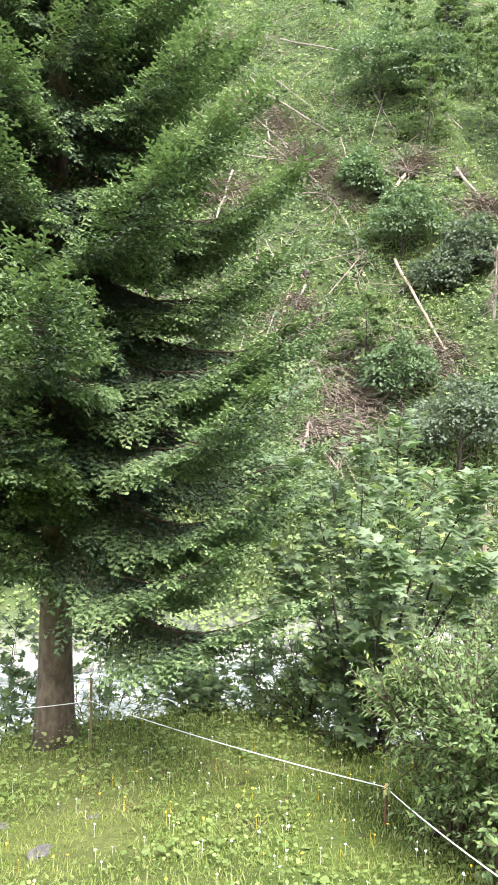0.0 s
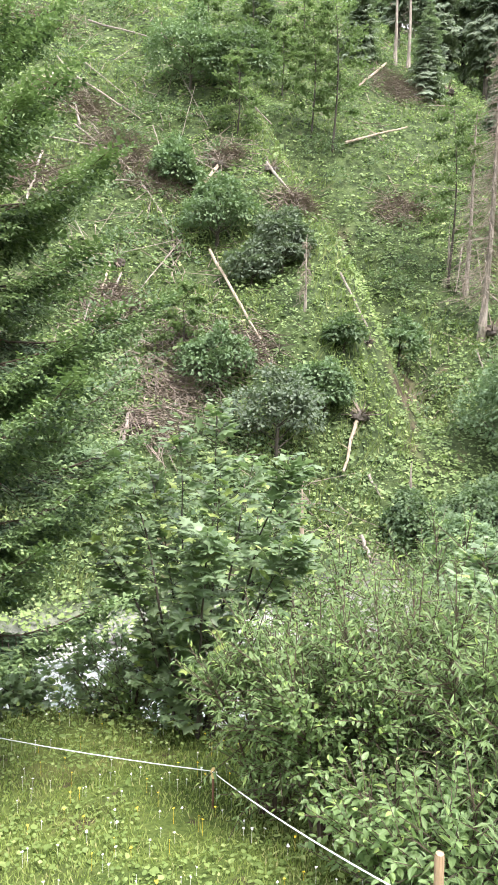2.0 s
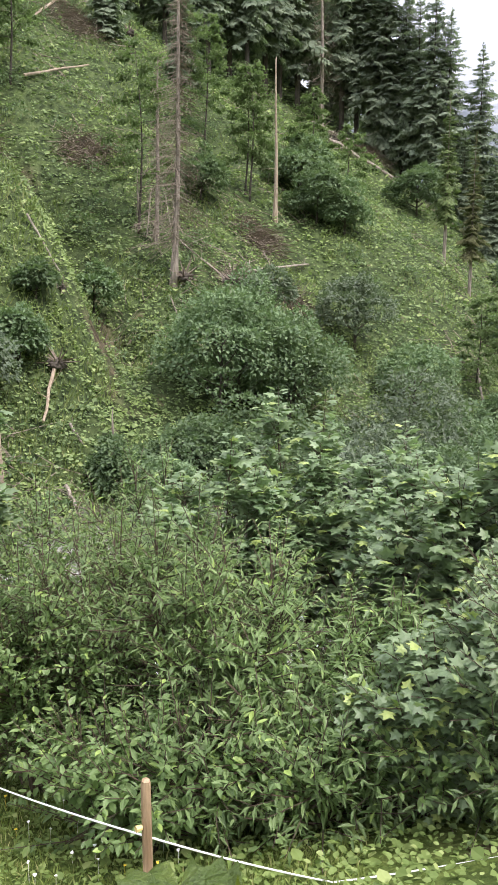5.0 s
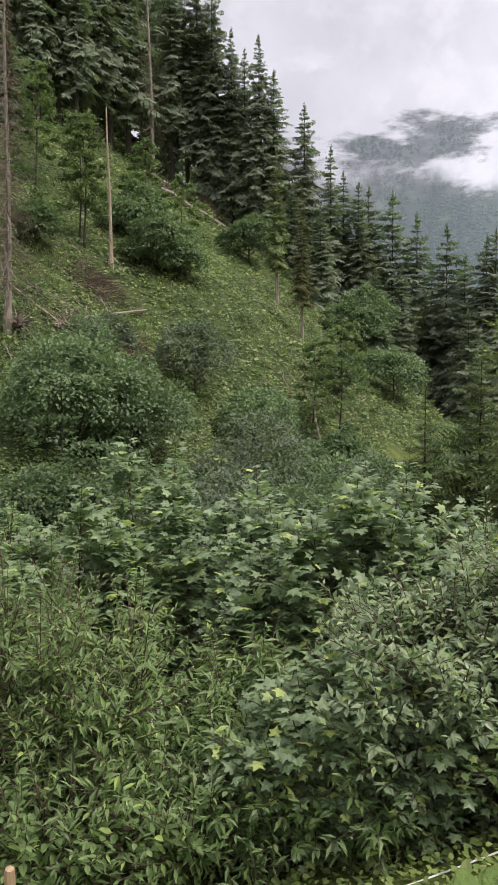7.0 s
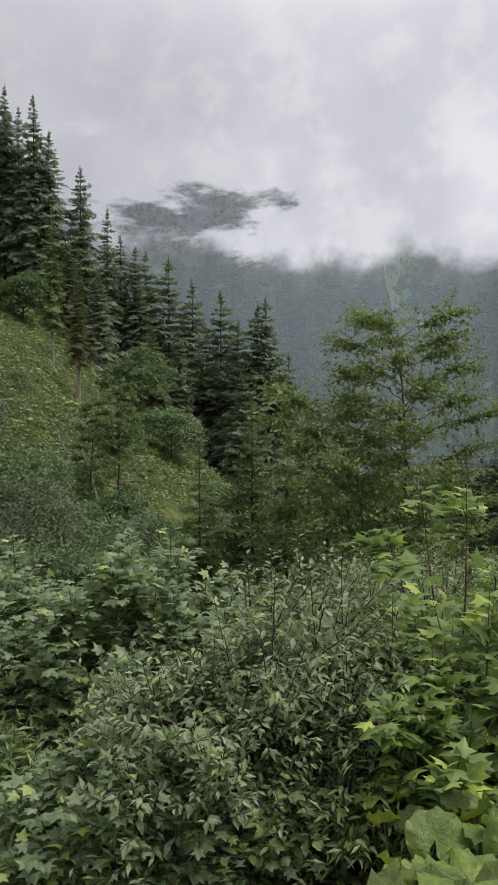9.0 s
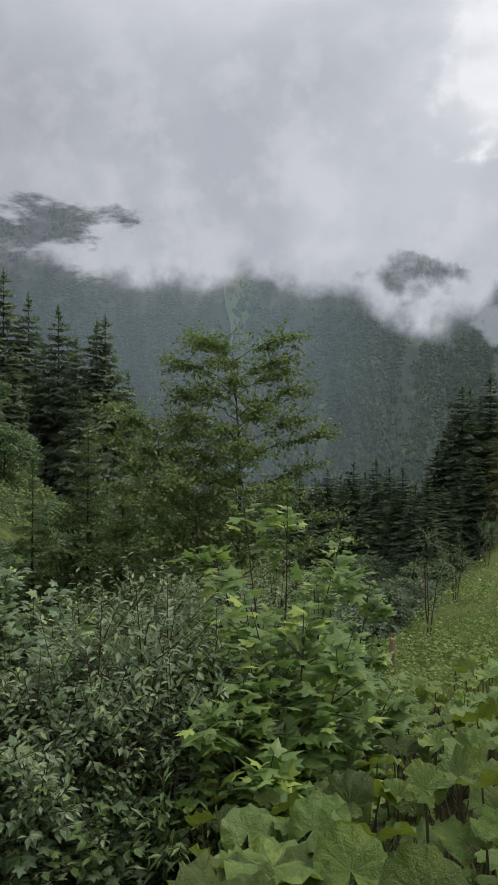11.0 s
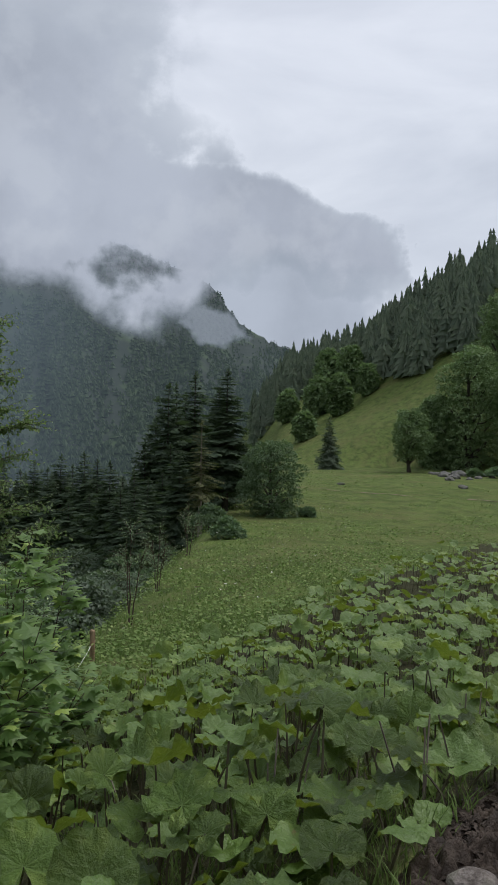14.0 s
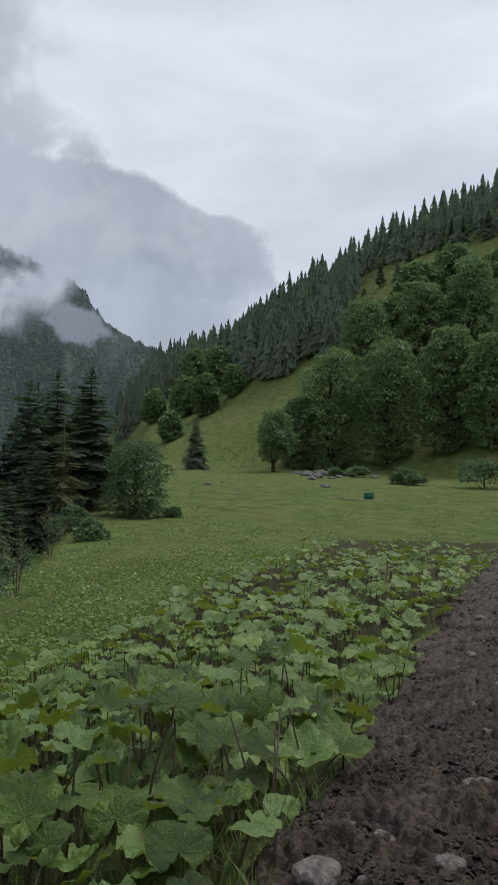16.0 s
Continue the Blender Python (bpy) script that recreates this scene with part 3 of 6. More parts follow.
def build_mountain():
    a, u = np.meshgrid(np.arange(36, 130, .35), np.linspace(-.1, 1.12, 90), indexing="ij")
    x, y, z = mountain_at(a, u)
    z = np.where(u > 1, z - (u - 1) * 900, z)
    na, nr = x.shape
    i, j = np.meshgrid(np.arange(na - 1), np.arange(nr - 1), indexing="ij")
    p = i * nr + j
    f = np.concatenate([np.stack([p, p + nr + 1, p + nr], -1).reshape(-1, 3), np.stack([p, p + 1, p + nr + 1], -1).reshape(-1, 3)])
    g = Geo()
    g.add(np.stack([x, y, z], -1), f)
    m = Mat("mountain_side")
    pl = m.world_place()
    low = m.noise(.012, 6.0, .6, pl)
    c = m.mix(m.band(low, .50, .72), (.012, .022, .013), (.046, .080, .024))
    height_z = m.node("ShaderNodeSeparateXYZ", Vector=pl).outputs[2]
    rock = m.mix(m.band(m.noise(.03, 8.0, .7, pl), .35, .65), (.020, .022, .026), (.075, .076, .080))
    up = m.math("ADD", height_z, m.math("MULTIPLY", low, 160.0))
    c = m.mix(m.band(up, 400, 480), c, rock)
    cut = m.node("ShaderNodeSeparateXYZ", Vector=pl)
    bearing = m.math("MULTIPLY", m.math("ARCTAN2", cut.outputs[0], cut.outputs[1]), 57.2958)
    strip = m.math("ABSOLUTE", m.math("ADD", m.math("SUBTRACT", bearing, 71.6), m.math("MULTIPLY", m.math("SUBTRACT", m.noise(.006, 4.0, .6, pl), .5), 7.0)))
    c = m.mix(m.math("MULTIPLY", m.band(strip, 1.5, .5), m.band(height_z, 110, 170)), c, (.050, .088, .030))
    single("mountain", g, m.surface(c, .95, m.bump(low, .5, 6.0)), "wooded far mountain with its top in cloud", "mountain", kind="structure", flat=False)
    # its woods
    rng = np.random.default_rng(5)
    g = Geo()
    n = 26000
    a, u = rng.uniform(50, 101, n), rng.uniform(-.02, 1.0, n)
    clear = np.sin(a * .9 + 2 * np.sin(u * 4)) + .8 * np.sin(a * 2.3 - u * 6) + rng.normal(0, .5, n)
    keep = (clear < .95) & (np.abs(a - 71 - 2.2 * (.45 - u) + rng.normal(0, .5, n)) > .6)
    a, u = a[keep], u[keep]
    x, y, z = mountain_at(a, u)
    tall = rng.uniform(8, 16, len(a)) * np.where(u > .62, .7, 1)
    wide = tall * rng.uniform(.30, .62, len(a))
    cone = [(0, 0, 1)]
    tri = []
    for tier, (h, w) in enumerate(((.45, .55), (.0, 1.0))):
        base = len(cone)
        cone += [(w * math.cos(k * 1.2566 + tier), w * math.sin(k * 1.2566 + tier), h + .03 * (k % 2)) for k in range(5)] + [(0, 0, h + .42)]
        tri += [(base + 5, base + k, base + (k + 1) % 5) for k in range(5)]
    o = np.zeros_like(x)
    g.scatter((np.array(cone, float), np.array(tri)), np.stack([x, y, z - 1.5], -1), np.stack([wide, o, o], -1), np.stack([o, wide, o], -1), np.stack([o, o, tall], -1))
    single("mountain_forest", g, leafy("mountain_forest", (.020, .035, .022), (.052, .080, .038), rough=.8, translucent=.05, per_object=0), "dense mixed forest on the far mountain", "forest", kind="stuff")
    # pale scree run
    u = np.linspace(.40, .66, 40)
    g = Geo()
    mid = 71.0 + 2.2 * (.45 - u) + .12 * np.sin(u * 30)
    half = (.04 + .16 * (.70 - u)) * (.6 + .5 * np.sin(u * 60) ** 2)
    for side in (-1, 1):
        x, y, z = mountain_at(mid + side * half, u)
        g.v.append(np.stack([x * .995, y * .995, z + 3.0], -1))
    g.count = 80
    i = np.arange(39)
    g.f = [np.concatenate([np.stack([i, i + 40, i + 41], -1), np.stack([i, i + 41, i + 1], -1)])]
    m = Mat("scree")
    c = m.mix(m.noise(.06, 5.0, .6, m.world_place()), (.04, .05, .035), (.13, .13, .12))
    single("scree_run", g, m.surface(c, .95), "pale scree gully on the far mountain", "scree", kind="structure")


def build_low_cloud():
    """Cloud bank hanging on the mountain; below it a glowing veil paints the haze."""
    az, el = np.meshgrid(np.arange(26, 122, 1.0), np.linspace(-4, 44, 36), indexing="ij")
    r = 800
    x, y, z = r * np.sin(np.radians(az)), r * np.cos(np.radians(az)), 1.6 + r * np.tan(np.radians(el))
    na, nr = x.shape
    i, j = np.meshgrid(np.arange(na - 1), np.arange(nr - 1), indexing="ij")
    p = i * nr + j
    f = np.concatenate([np.stack([p, p + nr, p + nr + 1], -1).reshape(-1, 3), np.stack([p, p + nr + 1, p + 1], -1).reshape(-1, 3)])
    g = Geo()
    g.add(np.stack([x, y, z], -1), f)
    m = Mat("low_cloud")
    pl = m.world_place()
    sep = m.node("ShaderNodeSeparateXYZ", Vector=pl)
    ang = m.math("ARCTAN2", sep.outputs[0], sep.outputs[1])
    az = m.math("MULTIPLY", ang, 57.2958)
    zz = sep.outputs[2]
    billow = m.noise(.0062, 7.0, .55, pl, distort=.05)
    wisp = m.noise(.017, 7.0, .55, pl, distort=.1)
    # the cloud's lower edge sinks from the steep side to the right, and its far end breaks off
    tilt = m.math("MULTIPLY", m.math("SUBTRACT", az, 70.0), 1.7)
    level = m.math("ADD", m.math("ADD", zz, tilt), m.math("MULTIPLY", m.math("SUBTRACT", billow, .5), 150.0))
    level = m.math("ADD", level, m.math("MULTIPLY", m.math("SUBTRACT", wisp, .5), 70.0))
    level = m.math("SUBTRACT", level, m.math("MULTIPLY", m.band(az, 87.5, 91.0), 62.0))
    dense = m.band(level, 118.0, 172.0)
    flat_place = m.node("ShaderNodeMapping", Scale=(1.0, 1.0, 2.6), Vector=pl)
    hole = m.noise(.0055, 6.0, .6, flat_place.outputs[0], distort=.15)
    gaps = m.math("MULTIPLY", m.band(hole, .535, .63), m.band(zz, 320.0, 215.0))
    gaps = m.math("MULTIPLY", gaps, m.band(az, 70.0, 64.0))
    dense = m.math("MULTIPLY", dense, m.math("SUBTRACT", 1.0, m.math("MULTIPLY", gaps, .85)))
    rough_edge = m.math("ADD", m.math("MULTIPLY", m.math("SUBTRACT", billow, .5), 18.0), m.math("MULTIPLY", m.math("SUBTRACT", wisp, .5), 11.0))
    end = m.math("ADD", az, m.math("ADD", m.math("MULTIPLY", m.math("MINIMUM", m.math("MAXIMUM", m.math("SUBTRACT", zz, 215.0), 0.0), 60.0), .25), rough_edge))
    dense = m.math("MULTIPLY", dense, m.band(end, 106.0, 102.5))
    dense = m.math("MULTIPLY", dense, m.band(zz, 600.0, 310.0))
    dense = m.math("MULTIPLY", dense, m.math("SUBTRACT", 1.0, m.math("MULTIPLY", m.band(zz, 250.0, 340.0), m.band(az, 82.0, 91.0))))
    # a torn hole that shows the dark summit, and a wisp lying against the last peak
    shred = m.math("MULTIPLY", m.math("SUBTRACT", wisp, .5), 7.5)
    far_off = m.math("ADD", m.math("ABSOLUTE", m.math("DIVIDE", m.math("SUBTRACT", az, 85.0), 2.0)), m.math("ABSOLUTE", m.math("DIVIDE", m.math("SUBTRACT", zz, 168.0), 17.0)))
    dense = m.math("MULTIPLY", dense, m.math("SUBTRACT", 1.0, m.math("MULTIPLY", m.band(m.math("ADD", far_off, shred), 2.0, .2), .68)))
    near_peak = m.math("ADD", m.math("ABSOLUTE", m.math("DIVIDE", m.math("SUBTRACT", az, 89.2), 2.6)), m.math("ABSOLUTE", m.math("DIVIDE", m.math("SUBTRACT", m.math("ADD", zz, m.math("MULTIPLY", m.math("SUBTRACT", az, 89.2), 6.0)), 124.0), 16.0)))
    dense = m.math("MAXIMUM", dense, m.math("MULTIPLY", m.band(m.math("ADD", near_peak, shred), 1.5, .4), .62))
    # veil alpha: distance haze laid over the mountain, thinner to the right
    haze_veil = m.math("MULTIPLY_ADD", m.band(zz, -10.0, 140.0), .14, .26)
    haze_veil = m.math("MULTIPLY", haze_veil, m.band(zz, 420.0, 240.0))
    haze_veil = m.math("MULTIPLY", haze_veil, m.math("MULTIPLY_ADD", m.band(az, 73.0, 87.0), -.65, 1.0))
    alpha = m.math("MAXIMUM", dense, haze_veil)
    lit = m.mix(m.band(billow, .30, .70), (.47, .505, .580), (.605, .645, .73))
    lit = m.mix(m.math("MULTIPLY", m.band(wisp, .46, .66), .34), lit, (.74, .775, .835))
    lit = m.mix(dense, (.25, .32, .385), lit)
    lit = m.mix(m.math("MULTIPLY", m.band(az, 68.0, 48.0), .9), lit, m.mix(1.0, lit, (.72, .72, .73), "MULTIPLY"))
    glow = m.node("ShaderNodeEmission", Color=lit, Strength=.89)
    clear = m.node("ShaderNodeBsdfTransparent")
    mx = m.node("ShaderNodeMixShader", Fac=alpha)
    m.put(mx, 1, clear.outputs[0])
    m.put(mx, 2, glow.outputs[0])
    m.put(m.out, "Surface", mx.outputs[0])
    single("low_cloud_backdrop", g, m.m, "grey low cloud on the mountain with a glowing veil of painted haze", "cloud", kind="structure", flat=False)


def build_far_cloud():
    """Grey cloud beyond the ridge, at the head of the valley."""
    az, el = np.meshgrid(np.arange(78, 116, 1.0), np.linspace(1, 20, 20), indexing="ij")
    r = 2900
    x, y, z = r * np.sin(np.radians(az)), r * np.cos(np.radians(az)), 1.6 + r * np.tan(np.radians(el))
    na, nr = x.shape
    i, j = np.meshgrid(np.arange(na - 1), np.arange(nr - 1), indexing="ij")
    p = i * nr + j
    f = np.concatenate([np.stack([p, p + nr, p + nr + 1], -1).reshape(-1, 3), np.stack([p, p + nr + 1, p + 1], -1).reshape(-1, 3)])
    g = Geo()
    g.add(np.stack([x, y, z], -1), f)
    m = Mat("far_cloud")
    pl = m.world_place()
    sep = m.node("ShaderNodeSeparateXYZ", Vector=pl)
    az = m.math("MULTIPLY", m.math("ARCTAN2", sep.outputs[0], sep.outputs[1]), 57.2958)
    billow = m.noise(.0022, 7.0, .55, pl, distort=.1)
    puff = m.math("MULTIPLY", m.math("SUBTRACT", billow, .5), 12.0)
    alpha = m.math("MULTIPLY", m.band(m.math("ADD", az, puff), 104.0, 101.5), m.band(m.math("ADD", m.math("MULTIPLY", sep.outputs[2], .02), puff), 16.0, 12.5))
    glow = m.node("ShaderNodeEmission", Color=m.mix(m.band(billow, .3, .7), (.46, .495, .565), (.58, .62, .70)), Strength=1.0)
    clear = m.node("ShaderNodeBsdfTransparent")
    mx = m.node("ShaderNodeMixShader", Fac=alpha)
    m.put(mx, 1, clear.outputs[0])
    m.put(mx, 2, glow.outputs[0])
    m.put(m.out, "Surface", mx.outputs[0])
    single("far_cloud_backdrop", g, m.m, "grey cloud beyond the mountain ridge", "cloud", kind="structure", flat=False)


build_mountain()
build_low_cloud()
build_far_cloud()

# ---- kinds of plants ----
def rise(az, d, el):
    """Height from the ground up to the line of sight at that elevation."""
    return 1.6 + d * math.tan(radians(el)) - ground(*spot(az, d))


def near_spruce(x, y):
    """The old spruce by the stream: stout trunk, whorls of drooping boughs whose tips turn up."""
    rng = np.random.default_rng(11)
    tall = 12.8
    ob = thing("spruce_tree", x, y, label="old spruce with drooping dark green boughs on the stream bank", category="tree")
    g = Geo()
    h = np.linspace(-.2, tall, 26)
    r = .185 * (1 - h / (tall + .6)) + .08 * np.exp(-np.maximum(h, 0) / .35) + .01
    g.tube(np.stack([-.004 * h, .01 * np.sin(h), h], -1), r, 18)
    trunk = part("trunk", g, M_BARK, ob, flat=False)
    wood, green, bare = Geo(), Geo(), Geo()
    at_all, way_all, size_all, tip_all = [], [], [], []
    level, k = 2.5, 0
    while level < tall - .3:
        for _ in range(5):
            k += 1
            ang = k * 2.39996 + rng.uniform(-.35, .35)
            reach = min(.36 * (12.6 - level) + .12, 3.1) * rng.uniform(.70, 1.12)
            if level < 3.4 and math.cos(ang) < .2:
                reach *= .45
            out = np.array([math.cos(ang), math.sin(ang), 0])
            side = np.array([-math.sin(ang), math.cos(ang), 0])
            sag = .50 - .03 * level + rng.uniform(-.07, .07)
            t = np.linspace(0, 1, 9)
            bend = rng.uniform(-.12, .12)
            z = reach * (-sag * t - .10 * np.sin(t * math.pi) + .30 * t ** 2.4)
            line = out * (reach * t)[:, None] + side * (reach * bend * t ** 2)[:, None] + np.array([0, 0, level]) + np.stack([0 * t, 0 * t, z], -1)
            wood.tube(line, .015 * (1 - t) * reach / 2.5 + .004, 5, cap=False)
            n = int(reach * (23 if level < 9 else 10))
            for j in range(n):
                u = .10 + .90 * (j + rng.uniform(0, 1)) / n
                i = min(int(u * 8), 7)
                p0 = line[i] + (line[i + 1] - line[i]) * (u * 8 - i)
                along = unit(line[i + 1] - line[i])
                sgn = 1 if j % 2 else -1
                length = min(.22 + .34 * reach * (1 - u), .80) * rng.uniform(.6, 1.1)
                w2 = unit(along * .85 + side * sgn * .75 + np.array([0, 0, -.12 + rng.uniform(-.12, .1)]))
                if u > .92:
                    w2 = unit(along + side * sgn * .35)
                if u < (.34 if level < 3.0 else .16):
                    bare.sticks(p0[None], (p0 + w2 * length * .9 + [0, 0, -.12])[None], np.array([.006]), np.array([.002]))
                    if rng.uniform() < .6:
                        continue
                m = max(2, int(length / .09))
                s = np.arange(1, m + 1) / m
                pts = p0 + w2 * (length * s)[:, None] + np.stack([0 * s, 0 * s, length * (.20 * s ** 3 - .34 * s)], -1)
                wood.sticks(p0[None], pts[-1:], .005, .003)
                side2 = unit(np.cross(w2, [0, 0, 1.]))
                flip = np.where(np.arange(m) % 2, 1, -1)[:, None]
                ways = unit(w2 * 1.0 + side2 * flip * .75 + rng.normal(0, .13, (m, 3)) + np.stack([0 * s, 0 * s, -.40 + .35 * s], -1))
                at_all += [pts - w2 * .12, pts[-1:] - w2 * .1]
                way_all += [ways, w2[None]]
                size_all += [rng.uniform(.24, .34, m) * (1.15 - .3 * s), [.30]]
                tip_all += [(s > .66) & (u > .35), [u > .25]]
        level += .30 + .008 * level + (.2 if level > 9 else 0)
    at, way, size = np.vstack(at_all), np.vstack(way_all), np.concatenate(size_all)
    X, Y, Z = axes(way, np.array([0, 0, 1.]) + rng.normal(0, .26, way.shape))
    X, Y, Z = X * size[:, None], Y * size[:, None], Z * size[:, None] * 1.2
    tips = np.concatenate(tip_all).astype(bool)
    shoots = Geo()
    shoots.scatter(frond(), at[tips], X[tips], Y[tips], Z[tips])
    green.scatter(frond(), at[~tips], X[~tips], Y[~tips], Z[~tips])
    crown = part("crown", green, M_NEEDLE, ob)
    tagged(part("shoot_tip_mass", shoots, M_TIPS, crown, "lighter green young shoots"), kind="stuff")
    tagged(part("branch_tangle", wood, M_TWIG, trunk), kind="stuff")
    tagged(part("dead_twig_tangle", bare, M_BRUSH, trunk, "bare grey dead twigs near the trunk"), kind="stuff")
    return ob


def spruce_meshes(seed, tall, wide, bare=.08, levels=44, tiers=7, sparse=0.0, shape=None, lift=0.0, power=.66, droop0=.62, fat=1.0):
    """Trunk and crown of a spruce: whorls of flat boughs, rising at the top and drooping below."""
    rng = np.random.default_rng(seed)
    trunk, crown = Geo(), Geo()
    h = np.linspace(-.04 * tall, tall * .985, 8)
    trunk.tube(np.stack([0 * h, 0 * h, h], -1), np.maximum(.012 * tall * (1 - h / tall), .0012 * tall), 7)
    at, way, size, girth, feet = [], [], [], [], []
    for i in range(levels):
        f = (i + rng.uniform(-.3, .3)) / (levels - 1)
        f = min(max(f, 0), 1)
        z = tall * (bare + (.965 - bare) * f)
        reach0 = wide * ((1 - f) ** power * (.74 + .26 * min(1, f / .12)) + .085)
        reach0 *= 1 - sparse * (.5 + .5 * math.sin(i * 1.1 + seed))
        ring = int(tiers * (.62 + .75 * reach0 / wide))
        for k in range(ring):
            ang = k * 6.283 / ring + i * 2.4 + rng.uniform(-.35, .35)
            if rng.uniform() < .4 * sparse:
                continue
            reach = reach0 * (rng.uniform(.60, 1.15) if rng.uniform() > .1 else 1.3)
            droop = droop0 * (1 - f) ** .7 - .30 * f - lift + rng.uniform(-.12, .12)
            # sprays one behind another along the branch, the outer ones rising again
            for q, turn in ((.0, 0), (.30, .5), (.36, -.5), (.62, .22)):
                a2 = ang + turn * rng.uniform(.6, 1.3)
                at.append([reach * q * math.cos(ang), reach * q * math.sin(ang), z - droop * reach * q])
                way.append([math.cos(a2), math.sin(a2), -droop * (1.15 - .7 * q) + rng.uniform(-.15, .1)])
                size.append(reach * (.5 if q < .5 else .42) * rng.uniform(.85, 1.15))
                girth.append((.44 * reach * rng.uniform(.8, 1.2) + .014 * tall) * fat)
            feet.append([reach * .7 * math.cos(ang), reach * .7 * math.sin(ang), z - droop * reach * .7])
    for k in range(4):
        at.append([0, 0, tall * (.93 + .012 * k)])
        way.append([math.cos(k * 1.6) * .35, math.sin(k * 1.6) * .35, 1])
        size.append(.03 * tall)
        girth.append(.02 * tall)
    at.append([0, 0, tall * .955])
    way.append([.01, .02, 1])
    size.append(.05 * tall)
    girth.append(.018 * tall)
    at, way, size, girth = np.array(at), np.array(way), np.array(size)[:, None], np.array(girth)[:, None]
    X, Y, Z = axes(way, np.array([0, 0, 1.]) + rng.normal(0, .42, way.shape))
    crown.scatter(BOUGH if shape is None else shape, at, X * girth, Y * size, Z * size)
    trunk.sticks(at[:4 * len(feet):4], np.array(feet), .0011 * tall, .0004 * tall)
    return trunk, crown


def open_tree(name, x, y, tall, wide, material, label, seed=0, limbs_n=26, twigs=26, per=7, leaf=.12, low=.3, thick=.09, climb=.75, shape=OVATE, group=""):
    """A young broadleaved tree with a bare stem, rising limbs and leaves in loose flat tiers."""
    rng = np.random.default_rng(seed)
    ob = thing(name, x, y, label=label, category="tree", group=group)
    g, tw, green = Geo(), Geo(), Geo()
    t = np.linspace(0, 1, 12)
    stem = np.stack([.02 * tall * np.sin(t * 4), .015 * tall * np.sin(t * 5 + 1), tall * t * .97 - .3 * (t == 0)], -1)
    g.tube(stem, thick * (1 - .88 * t) + .3 * thick * (t == 0), 8)
    at, way, big = [], [], []
    for i in range(limbs_n):
        f = low + (1 - low) * (i + .5) / limbs_n
        j = min(int(f * 11), 10)
        p0 = stem[j] + (stem[j + 1] - stem[j]) * (f * 11 - j)
        a = i * 2.4 + rng.uniform(-.4, .4)
        reach = wide * (1.0 - .75 * max(0, (f - low) / (1 - low) - .25)) * rng.uniform(.65, 1.1)
        u = np.linspace(0, 1, 7)[:, None]
        out = np.array([math.cos(a), math.sin(a), 0])
        line = p0 + out * reach * u + np.array([0, 0, 1.]) * reach * (climb * u - .30 * u ** 2) + rng.normal(0, .02, (7, 3)) * reach
        g.tube(line, thick * .30 * (1 - f * .6) * (1 - .85 * u[:, 0]), 5, cap=False)
        v = .3 + .7 * rng.uniform(0, 1, twigs) ** .7
        k = np.minimum((v * 6).astype(int), 5)
        p = line[k] + (line[k + 1] - line[k]) * (v * 6 - k)[:, None]
        w = unit(out * .7 + rng.normal(0, .75, p.shape) * [1, 1, .35] + [0, 0, .12])
        ln = rng.uniform(.35, .9, twigs) * (tall / 9) ** .5
        tip = p + w * ln[:, None]
        tw.sticks(p, tip, .006, .002)
        for q in range(per):
            m = (q + rng.uniform(0, .6, twigs)) / per
            at.append(p + w * (ln * m)[:, None])
            way.append(unit(w * .5 + rng.normal(0, .7, p.shape) + [0, 0, -.25]))
            big.append(leaf * rng.uniform(.6, 1.2, twigs))
    at, way, big = np.vstack(at), np.vstack(way), np.concatenate(big)[:, None]
    X, Y, Z = axes(way, np.array([0, 0, 1.]) + rng.normal(0, .3, way.shape))
    green.scatter(shape, at, X * big, Y * big, Z * big)
    trunk = part("trunk", g, M_DARKBARK, ob, flat=False)
    tagged(part("twig_tangle", tw, M_TWIG, trunk), kind="stuff")
    part("crown", green, material, ob)
    return ob


def crown_leaves(rng, lobes, n, size, shape, droop=.35, deep=.17):
    """Leaves on the outside of overlapping rounded boughs, uneven and with gaps."""
    lobes = np.asarray(lobes, float)
    g = Geo()
    area = lobes[:, 3] * lobes[:, 5]
    pick = rng.choice(len(lobes), n, p=area / area.sum())
    d = unit(rng.normal(0, 1, (n, 3)))
    d[:, 2] = np.where(d[:, 2] < -.45, -d[:, 2], d[:, 2])
    wob = 1 + .16 * np.sin(d[:, 0] * 5 + pick * 1.7) * np.sin(d[:, 1] * 6 + pick) + .12 * np.sin(d[:, 2] * 9 + pick * 2.3)
    depth = 1 - np.abs(rng.normal(0, deep, n))
    p = lobes[pick, :3] + d * lobes[pick, 3:6] * (wob * depth)[:, None]
    inside = np.zeros(n, bool)
    for k in range(len(lobes)):
        q = (p - lobes[k, :3]) / lobes[k, 3:6]
        inside |= ((q ** 2).sum(1) < .42) & (pick != k)
    p, d, pick = p[~inside], d[~inside], pick[~inside]
    way = d * .7 + rng.normal(0, .5, d.shape) + [0, 0, -droop]
    X, Y, Z = axes(way, d * .6 + np.array([0, 0, .9]) + rng.normal(0, .3, d.shape))
    s = size * rng.uniform(.65, 1.3, len(p))[:, None]
    g.scatter(shape, p, X * s, Y * s, Z * s)
    return g


